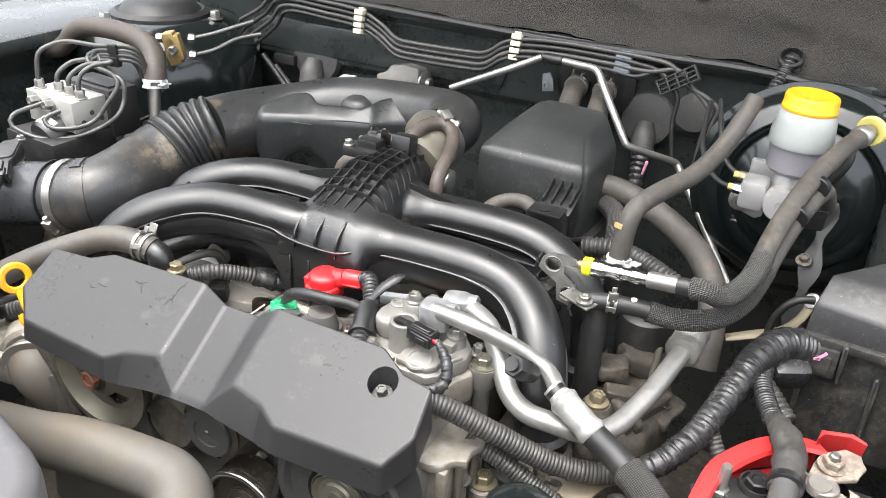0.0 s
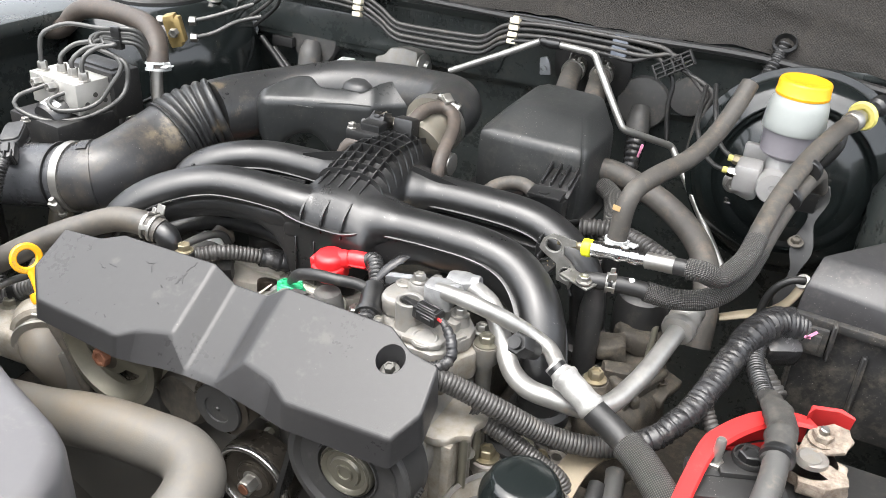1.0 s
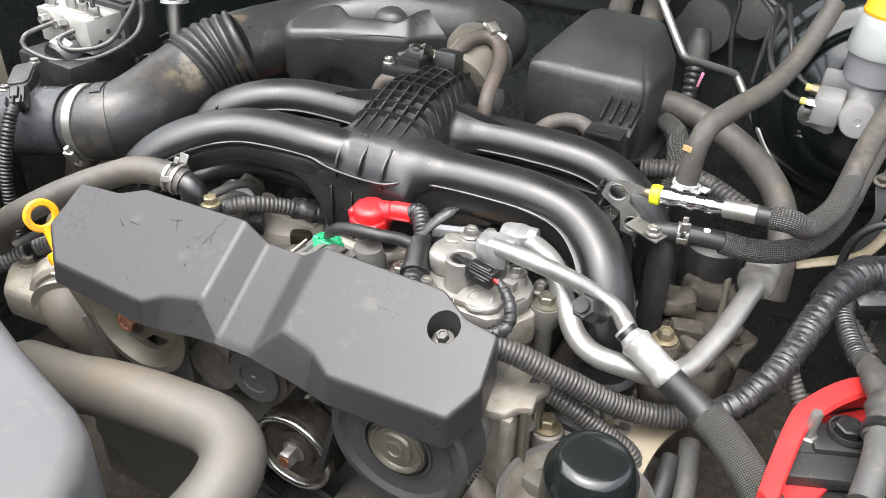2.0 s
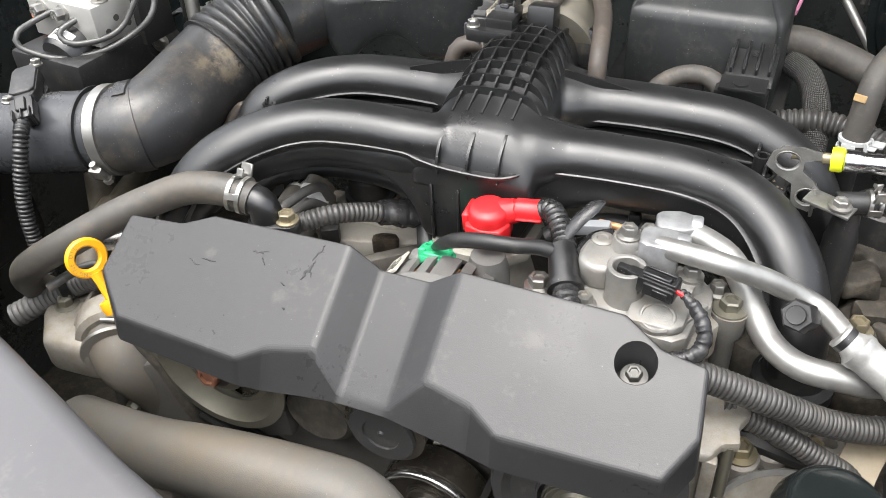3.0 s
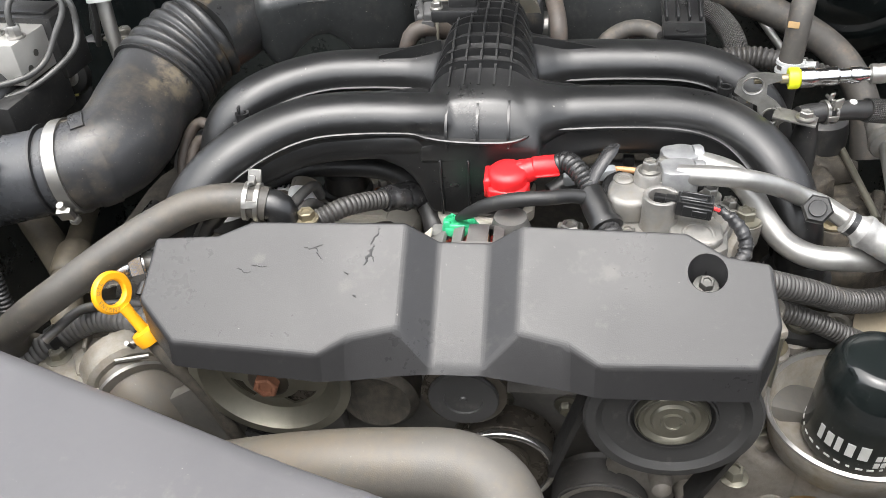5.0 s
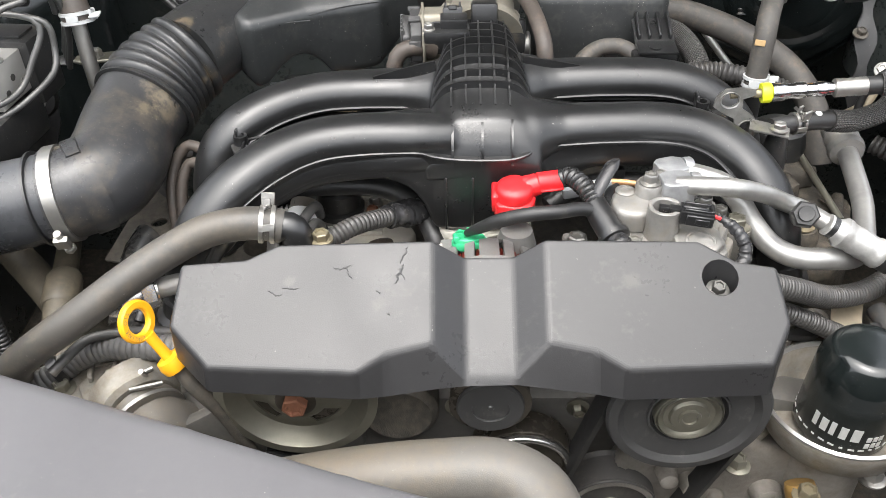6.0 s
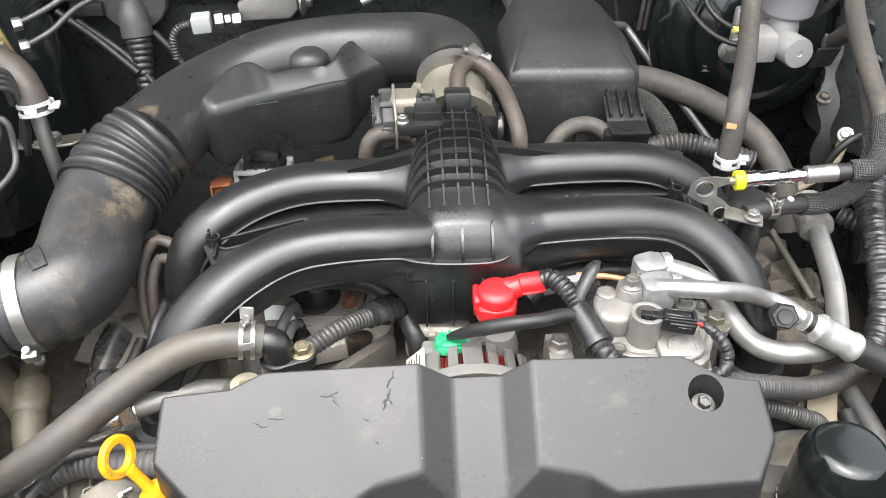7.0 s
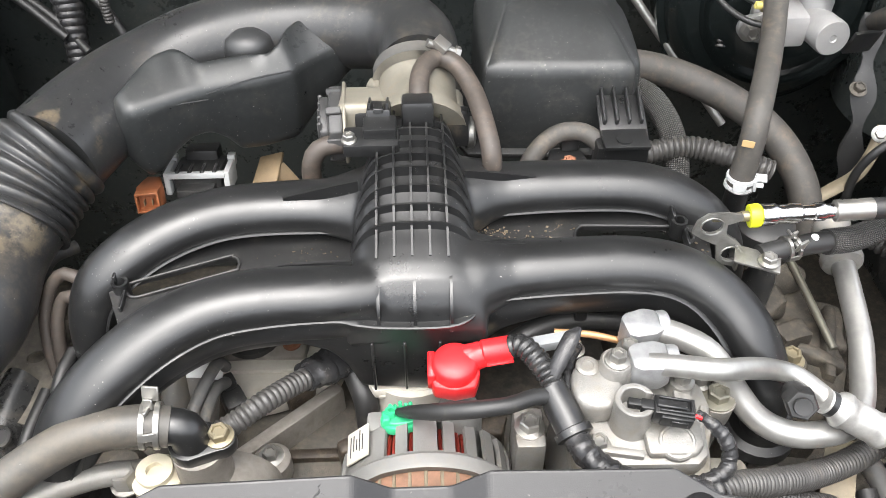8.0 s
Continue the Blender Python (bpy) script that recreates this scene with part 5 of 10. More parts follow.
# ---- belt drive ----
def build_drive():
    # dished pump pulley with four openings in its web
    th = thing("pump_pulley", (-0.154, 0.03, 0.82), "dull olive-plated dished pulley with a rusty hub", "pulley")
    c, ax = V((-0.154, 0.034, 0.882)), (0, -1, 0)
    bm = B()
    add_lathe(bm, at(c, ax), [(0.052, -0.024), (0.0645, -0.024), (0.0645, -0.020), (0.059, -0.017), (0.059, -0.004), (0.0655, 0.0), (0.0655, 0.0022), (0.0575, 0.003), (0.050, -0.006), (0.044, -0.010), (0.044, -0.013), (0.052, -0.012)], 56, ring=True)
    part("rim", bm, DULL_STEEL, th, sharp=50)
    bm = B()
    n, vs = 64, []
    prof = [(0.0475, -0.010), (0.0395, -0.008), (0.0250, -0.001), (0.018, 0.004), (0.012, 0.004)]
    for r, z in prof:
        vs.append([bm.verts.new(at(c, ax) @ V((r * math.cos(2 * math.pi * k / n), r * math.sin(2 * math.pi * k / n), z))) for k in range(n)])
    for i in range(len(vs) - 1):
        for k in range(n):
            if i == 1 and (k % 16) in (3, 4, 5, 6, 7, 8, 9):
                continue
            bm.faces.new((vs[i][k], vs[i][(k + 1) % n], vs[i + 1][(k + 1) % n], vs[i + 1][k]))
    bm.faces.new(vs[-1])
    ext = bmesh.ops.extrude_face_region(bm, geom=bm.faces[:])
    for v in ext["geom"]:
        if isinstance(v, bmesh.types.BMVert):
            v.co.y += 0.002
    part("web", bm, DULL_STEEL, th, sharp=50)
    bm = B()
    add_lathe(bm, at(c + V((0, 0.012, 0)), ax), [(0.05, 0), (0.05, 0.002), (0, 0.002)], 40)
    part("back_plate", bm, OILED_STEEL, th)
    bm = B()
    add_hex(bm, at(c + V((0, -0.004, 0)), ax, 10), 0.0105, 0.009, 0.0)
    part("hub_nut", bm, RUST, th, "orange-rusted hub nut")
    bm = B()
    add_lathe(bm, at(c + V((0, -0.002, 0)), ax), [(0.0165, -0.002), (0.0165, 0.002), (0.0135, 0.0035), (0.010, 0.003)], 28)
    part("hub_washer", bm, OILED_STEEL, th)
    # alternator pulley
    al = thing("alternator_pulley", (0.001, 0.03, 0.85), "black capped alternator pulley", "pulley")
    c = V((0.001, 0.022, 0.881))
    bm = B()
    add_lathe(bm, at(c, ax), [(0.0265, -0.006), (0.0272, -0.002), (0.026, 0.0), (0.015, 0.0005), (0.0145, -0.0012), (0.003, -0.0008), (0.002, 0.0008), (0, 0.0008)], 44)
    part("cap", bm, DARK_GREYPL, al, "matt black end cap", sharp=30)
    bm = B()
    pr = [(0.024, -0.036), (0.033, -0.036), (0.033, -0.033)]
    for k in range(6):
        pr += [(0.0295, -0.031 + 0.004 * k), (0.032, -0.029 + 0.004 * k)]
    add_lathe(bm, at(c, ax), pr + [(0.033, -0.006), (0.029, -0.004)], 44)
    part("grooved_drum", bm, OILED_STEEL, al)
    # compressor clutch pulley
    cp = thing("compressor_pulley", (0.154, 0.02, 0.82), "black grooved clutch pulley with a pale steel hub", "pulley")
    c = V((0.154, 0.012, 0.882))
    bm = B()
    pr = [(0.040, -0.040), (0.062, -0.040), (0.064, -0.037)]
    for k in range(7):
        pr += [(0.0600, -0.034 + 0.0042 * k), (0.0632, -0.0319 + 0.0042 * k)]
    add_lathe(bm, at(c, ax), pr + [(0.064, -0.003), (0.062, 0.0), (0.055, 0.001), (0.050, -0.003), (0.0325, -0.004), (0.0318, -0.0015), (0.0302, -0.0015), (0.0298, -0.006), (0.0275, -0.008)], 64)
    part("rotor", bm, DARK_GREYPL, cp, sharp=32)
    bm = B()
    add_lathe(bm, at(c, ax), [(0.0270, -0.008), (0.0270, -0.0015), (0.0264, 0.0), (0.0258, 0.0005), (0.0252, -0.001), (0.0246, 0.001), (0.0240, 0.0015), (0.0215, 0.0), (0.020, -0.0015), (0.016, -0.0015), (0.0145, 0.001), (0.009, 0.001), (0.0085, 0.003), (0.006, 0.003), (0.0055, 0.0015), (0, 0.0015)], 56)
    part("clutch_plate", bm, DULL_STEEL, cp, "pale ringed clutch plate", sharp=25)
    # tensioner
    tn = thing("tensioner_pulley", (0.029, 0.04, 0.75), "smooth steel tensioner pulley with a bright rim", "pulley")
    c = V((0.029, 0.030, 0.793))
    bm = B()
    add_lathe(bm, at(c, ax), [(0.030, -0.030), (0.0435, -0.030), (0.0435, -0.003), (0.0425, -0.0005), (0.040, 0.0), (0.0375, -0.001), (0.035, -0.006), (0.022, -0.008), (0.021, -0.005), (0.012, -0.005)], 56)
    part("roller", bm, OILED_STEEL, tn, sharp=32)
    bm = B()
    add_lathe(bm, at(c, ax), [(0.0200, -0.0085), (0.0200, -0.0035), (0.0185, -0.0025), (0.0120, -0.0030), (0.0120, -0.0085)], 48, ring=True)
    part("dark_face", bm, OILED_STEEL, tn, "oily brown-black face")
    bm = B()
    add_lathe(bm, at(c, ax), [(0.0430, -0.029), (0.0441, -0.028), (0.0441, -0.006), (0.0430, -0.005)], 56, ring=True)
    part("dark_tread", bm, OILED_STEEL, tn)
    bm = B()
    add_lathe(bm, at(c, ax), [(0.0370, -0.003), (0.0376, 0.0005), (0.0392, 0.0020), (0.0412, 0.0022), (0.0430, 0.0008), (0.0438, -0.0020), (0.0436, -0.004)], 64, ring=True)
    part("rim", bm, BRIGHT_STEEL, tn, "bright rounded rim", sharp=60)
    bm = B()
    add_hex(bm, at(c + V((0, 0.005, 0)), ax), 0.0095, 0.014, 0.013)
    part("pivot_bolt", bm, ZINC, tn)
    bm = B()
    add_lathe(bm, at(c + V((0, -0.0115, 0)), ax), [(0.0062, 0), (0.0055, 0.0012), (0, 0.0013)], 16)
    part("rust_cap", bm, RUST, tn)
    # ribbed idler and crank pulley lower down
    for nm, c, r, d, lb in (("idler_pulley", V((0.110, 0.030, 0.738)), 0.041, 0.034, "ribbed black idler pulley with a bright edge"), ("crank_pulley", V((0.02, 0.022, 0.64)), 0.075, 0.04, "large ribbed black crankshaft pulley")):
        ob = thing(nm, c - V((0, 0, r)), lb, "pulley")
        bm = B()
        pr = [(r * 0.6, -d), (r, -d)]
        k = 0
        while 0.004 + 0.0042 * k < d - 0.003:
            pr += [(r - 0.003, -d + 0.004 + 0.0042 * k), (r, -d + 0.006 + 0.0042 * k)]
            k += 1
        add_lathe(bm, at(c, ax), pr + [(r, -0.001), (r * 0.9, 0.0), (r * 0.8, -0.004), (r * 0.3, -0.004)], 56)
        part("grooved_drum", bm, CONDUIT, ob, sharp=30)
        bm = B()
        add_lathe(bm, at(c, ax), [(r * 0.86, -0.001), (r * 0.97, -0.0005), (r * 0.99, 0.0012), (r * 0.86, 0.001)], 56, ring=True)
        part("bright_ring", bm, CHROME, ob)
        bm = B()
        add_hex(bm, at(c + V((0, 0.004, 0)), ax), r * 0.22, 0.012, r * 0.32)
        part("centre_bolt", bm, DULL_STEEL, ob)

    # ribbed drive belt: flat spans between the pulleys
    bt = thing("drive_belt", (0, 0.045, 0.75), "black ribbed drive belt between the pulleys", "drive belt")

    def span(x0, z0, x1, z1, y0, y1, ribs):
        d = V((x1 - x0, 0, z1 - z0))
        L = d.length
        d.normalize()
        nrm = V((-d.z, 0, d.x))
        m = Matrix((( d.x, 0, nrm.x, x0), (0, 1, 0, 0), (d.z, 0, nrm.z, z0), (0, 0, 0, 1)))
        bm = B()
        prof = [(y0, 0.0)]
        for k in range(ribs):
            a, b = y0 + (y1 - y0) * k / ribs, y0 + (y1 - y0) * (k + 1) / ribs
            prof += [(a + (b - a) * 0.12, 0.002), (a + (b - a) * 0.32, 0.0048), (a + (b - a) * 0.68, 0.0048), (a + (b - a) * 0.88, 0.002)]
        prof.append((y1, 0.0))
        add_loft(bm, [[m @ V((u, y, z)) for y, z in prof] for u in (0.0, L)])
        part("belt_span", bm, RUBBER_BLACK, bt)
    span(-0.190, 0.809, -0.012, 0.738, 0.034, 0.056, 6)
    span(-0.04, 0.735, 0.02, 0.70, 0.032, 0.054, 6)
    span(0.098, 0.915, 0.066, 0.80, 0.018, 0.042, 6)
    span(0.215, 0.87, 0.15, 0.70, 0.018, 0.042, 6)
    span(-0.12, 0.935, -0.025, 0.905, 0.034, 0.052, 6)
    # lugs and bolts on the casting between the pulleys
    fr = thing("front_casting", (0.18, 0.05, 0.70), "oily grey front casting with lugs and bolts", "casting")
    bm = B()
    add_prism(bm, Matrix(((1, 0, 0, 0), (0, 0, 1, 0.046), (0, 1, 0, 0), (0, 0, 0, 1))), [(0.10, 0.72), (0.13, 0.68), (0.26, 0.66), (0.33, 0.70), (0.33, 0.79), (0.24, 0.80), (0.19, 0.84), (0.12, 0.80)], 0.030, 0.008, 3)
    roughen(bm, 0.004, 0.018, 4)
    part("wall", bm, CAST_DARK, fr, sharp=60)
    for x, z, r in ((0.183, 0.758, 0.011), (0.205, 0.735, 0.008), (0.250, 0.745, 0.012), (0.158, 0.772, 0.008), (0.285, 0.730, 0.010)):
        bm = B()
        add_lathe(bm, at((x, 0.050, z), (0, -1, 0.1)), [(r * 1.3, 0), (r * 1.1, 0.010), (r, 0.018), (r * 0.6, 0.020), (0, 0.020)], 20)
        part("lug", bm, CAST_DARK, fr)
    bolt(fr, (0.250, 0.030, 0.747), (0, -1, 0.1), 0.0085, 0.009, 0.0, DULL_STEEL)
    bm = B()
    add_tube(bm, [(0.215, 0.036, 0.715), (0.245, 0.032, 0.722), (0.275, 0.034, 0.735), (0.300, 0.040, 0.755)], 0.006, 12)
    part("oil_pipe", bm, CAST_DARK, fr)
    # amber-bodied oil pressure sender with its grey plug
    sd = thing("pressure_sender", (0.262, 0.012, 0.77), "brass oil pressure sender with a grey plug", "sensor")
    bm = B()
    add_lathe(bm, at((0.262, 0.020, 0.790), (0.15, -0.6, -0.75)), [(0.012, 0), (0.013, 0.004), (0.013, 0.012), (0.010, 0.016), (0.009, 0.022)], 24)
    part("body", bm, AMBER, sd)
    bm = B()
    add_box(bm, at((0.266, 0.006, 0.773), (0.15, -0.6, -0.75)), 0.018, 0.014, 0.026, 0.003)
    part("plug", bm, BLACK, sd)
    bm = B()
    add_box(bm, at((0.266, -0.001, 0.777), (0.15, -0.6, -0.75)), 0.008, 0.004, 0.018, 0.001)
    part("lock", bm, PALE_GREY, sd, "pale grey lock")
    # dark bracket plate behind the pump pulley
    br = thing("pump_bracket", (-0.2, 0.06, 0.78), "dark grey steel pump bracket with bolts", "bracket")
    bm = B()
    add_prism(bm, Matrix(((1, 0, 0, 0), (0, 0, -1, 0.064), (0, 1, 0, 0), (0, 0, 0, 1))), [(-0.315, 0.735), (-0.312, 0.780), (-0.288, 0.812), (-0.235, 0.845), (-0.185, 0.865), (-0.11, 0.865), (-0.105, 0.80), (-0.185, 0.765), (-0.25, 0.735), (-0.29, 0.72)], 0.014, 0.004, 2)
    part("plate", bm, BRACKET_GREY, br)
    bolt(br, (-0.281, 0.050, 0.775), (0, -1, 0), 0.0065, 0.009, 0.009, DULL_STEEL)
    bolt(br, (-0.279, 0.050, 0.755), (0, -1, 0), 0.0065, 0.009, 0.009, DULL_STEEL)
    bm = B()
    add_lathe(bm, at((-0.154, 0.16, 0.87), ax), [(0.045, 0), (0.050, 0.02), (0.050, 0.07), (0.03, 0.085), (0.02, 0.10)], 32)
    part("pump_body", bm, CAST_DARK, br)
    bm = B()
    add_lathe(bm, at((-0.075, 0.085, 0.842), ax), [(0.032, 0), (0.034, 0.008), (0.034, 0.03), (0.028, 0.036), (0.022, 0.034), (0.012, 0.034), (0, 0.036)], 34)
    part("belt_guide", bm, GRIME, br)


build_drive()


# ---- alternator ----
def build_alternator():
    th = thing("alternator", (0.003, 0.14, 0.82), "cast aluminium alternator with slotted casing and brown windings", "alternator")
    ax = (0, 1, 0)
    c = V((0.003, 0.085, 0.881))
    bm = B()
    add_lathe(bm, at(c + V((0, 0.008, 0)), ax), [(0.0630, 0), (0.0640, 0.001), (0.0640, 0.027), (0.0630, 0.028)], 72)
    part("stator", bm, BROWN, th, "rusty brown laminated stator ring")
    for k in range(15):
        a = radians(20 + 10 * k)
        bm = B()
        add_box(bm, pose(c.x + 0.0637 * math.cos(a), c.y + 0.0215, c.z + 0.0637 * math.sin(a), 0, 90 - math.degrees(a), 0), 0.0024, 0.026, 0.0009, 0.0003, 1)
        part("weld_line", bm, STAINED, th, "tan weld line")
    bm = B()
    vs = []
    for r, y in ((0.0625, 0.1185), (0.0705, 0.1170), (0.0712, 0.1195), (0.0712, 0.1275), (0.0690, 0.1300)):
        vs.append([bm.verts.new((c.x + r * math.cos(2 * math.pi * k / 90), y - (0.010 * max(0.0, abs(math.cos(2 * math.pi * k / 90)) - 0.45) if y < 0.12 else 0.0), c.z + r * math.sin(2 * math.pi * k / 90))) for k in range(90)])
    for a, b in zip(vs, vs[1:]):
        for k in range(90):
            bm.faces.new((a[k], a[(k + 1) % 90], b[(k + 1) % 90], b[k]))
    part("clamp_flange", bm, ALT_CAST, th, "smooth cast flange over the stator", sharp=40)
    for k in range(16):
        a = radians(58 + 4.2 * k)
        bm = B()
        q = V((math.cos(a), 0, math.sin(a)))
        add_tube(bm, [V((c.x, 0.128, c.z)) + q * 0.0560, V((c.x, 0.140, c.z)) + q * 0.0585, V((c.x, 0.156, c.z)) + q * 0.0555], 0.0016, 8)
        part("wire", bm, WIRE_RED if k % 3 else COPPER, th, "varnished red winding wire")
    bm = B()
    n, vs = 96, []
    prof = [(0.0600, 0.118), (0.0685, 0.118), (0.0690, 0.121), (0.0690, 0.128), (0.0672, 0.131), (0.0662, 0.133), (0.0655, 0.152), (0.0640, 0.160), (0.054, 0.169), (0.03, 0.172)]
    for r, y in prof:
        vs.append([bm.verts.new((c.x + r * math.cos(2 * math.pi * k / n), y, c.z + r * math.sin(2 * math.pi * k / n))) for k in range(n)])
    for i in range(len(vs) - 1):
        for k in range(n):
            if i in (5, 6) and k % 4 not in (0, 3) and not 22 <= k % 48 <= 25 and not 31 <= k % 96 <= 39:
                continue
            bm.faces.new((vs[i][k], vs[i][(k + 1) % n], vs[i + 1][(k + 1) % n], vs[i + 1][k]))
    ext = bmesh.ops.extrude_face_region(bm, geom=bm.faces[:])
    for v in ext["geom"]:
        if isinstance(v, bmesh.types.BMVert):
            q = V((v.co.x - c.x, 0, v.co.z - c.z)) * 0.94
            v.co = V((c.x + q.x, v.co.y, c.z + q.z))
    part("slotted_housing", bm, ALT_CAST, th, "grey cast housing with cooling slots", sharp=30)
    bm = B()
    add_lathe(bm, at((c.x, 0.150, c.z), ax), [(0.045, 0.014), (0.044, 0.022), (0.03, 0.026), (0, 0.027)], 40)
    part("rear_cap", bm, ALT_CAST, th)
    bm = B()
    add_lathe(bm, at((c.x, 0.11, c.z), ax), [(0.050, 0), (0.052, 0.012), (0.048, 0.036), (0.03, 0.04)], 40)
    part("winding", bm, OILED_STEEL, th, "dark varnished winding head")
    bm = B()
    add_lathe(bm, at((0.028, 0.172, 0.885)), [(0.018, 0), (0.018, 0.045), (0.014, 0.06), (0, 0.06)], 22)
    add_box(bm, pose(-0.020, 0.168, 0.905, 0, 0, 0), 0.040, 0.018, 0.028, 0.004)
    part("rear_boss", bm, ALT_CAST, th)
    bm = B()
    add_box(bm, pose(-0.0450, 0.150, 0.9290, 0, -45, 0), 0.022, 0.026, 0.0018, 0.0005)
    lab = part("label", bm, PALE_CAST, th, "white paper label with fine print")
    bm = B()
    for k in range(5):
        add_box(bm, pose(-0.0450, 0.150, 0.9290, 0, -45, 0) @ pose(-0.007 + k * 0.0032, 0.002 * (k % 2), 0.0016), 0.0009, 0.017 - 0.004 * (k % 3), 0.0005, 0)
    part("print_bar", bm, INK, lab)
    for s in (-1, 1):
        bm = B()
        add_box(bm, pose(0.003 + s * 0.072, 0.118, 0.862), 0.02, 0.03, 0.05, 0.006)
        part("mount_ear", bm, ALT_CAST, th)
    bolt(th, (-0.070, 0.112, 0.913), r=0.009, h=0.009, flange=0.013)
    bolt(th, (0.078, 0.150, 0.945), r=0.008, h=0.008, flange=0.011)
    bm = B()
    add_box(bm, pose(0.078, 0.150, 0.90), 0.022, 0.034, 0.046, 0.004)
    add_prism(bm, Matrix(((1, 0, 0, 0.072), (0, 0, -1, 0.118), (0, 1, 0, 0.90), (0, 0, 0, 1))), circle(0.011, 14, 0.005, 0.028, 0, 180) + [(-0.006, -0.02), (0.016, -0.02)], 0.004, 0.001, 1)
    part("adjuster_bracket", bm, CAST, th)
    # green plug and its taped cable
    gp = thing("green_connector", (-0.013, 0.165, 0.935), "bright green plug on the alternator", "connector")
    bm = B()
    GM = pose(-0.0135, 0.1640, 0.9330, -14, 0, 6)
    add_prism(bm, GM, circle(0.0115, 12, 0.0045, 0, -90, 90) + circle(0.0115, 12, -0.0045, 0, 90, 270), 0.0070, 0.0015, 2)
    add_prism(bm, GM @ pose(0, 0, 0.0065), circle(0.0095, 12, 0.0040, 0, -90, 90) + circle(0.0095, 12, -0.0040, 0, 90, 270), 0.0035, 0.0008, 1)
    for k in range(7):
        a = radians(30 + 20 * k)
        add_box(bm, GM @ pose(0.0115 * math.cos(a), 0.0085 * math.sin(a), 0.007, 0, 0, math.degrees(a)), 0.0030, 0.0026, 0.0075 if k % 2 else 0.0055, 0.0006, 1)
    add_box(bm, GM @ pose(-0.0115, -0.002, 0.006), 0.0060, 0.0110, 0.0070, 0.0012, 1)
    add_lathe(bm, GM @ pose(-0.0075, 0.001, 0.009), [(0.0046, 0), (0.0046, 0.0050), (0.0026, 0.0050), (0.0026, 0.0015)], 14)
    part("body", bm, GREEN, gp)
    bm = B()
    add_tube(bm, [(-0.016, 0.166, 0.946), (-0.006, 0.158, 0.957), (0.012, 0.146, 0.974), (0.035, 0.140, 0.984), (0.06, 0.142, 0.985), (0.078, 0.150, 0.982), (0.090, 0.153, 0.978)], [0.003, 0.005, 0.0062, 0.0062, 0.006, 0.006, 0.006], 12)
    part("taped_cable", bm, RUBBER_BLACK, gp, "black sleeved cable")


build_alternator()


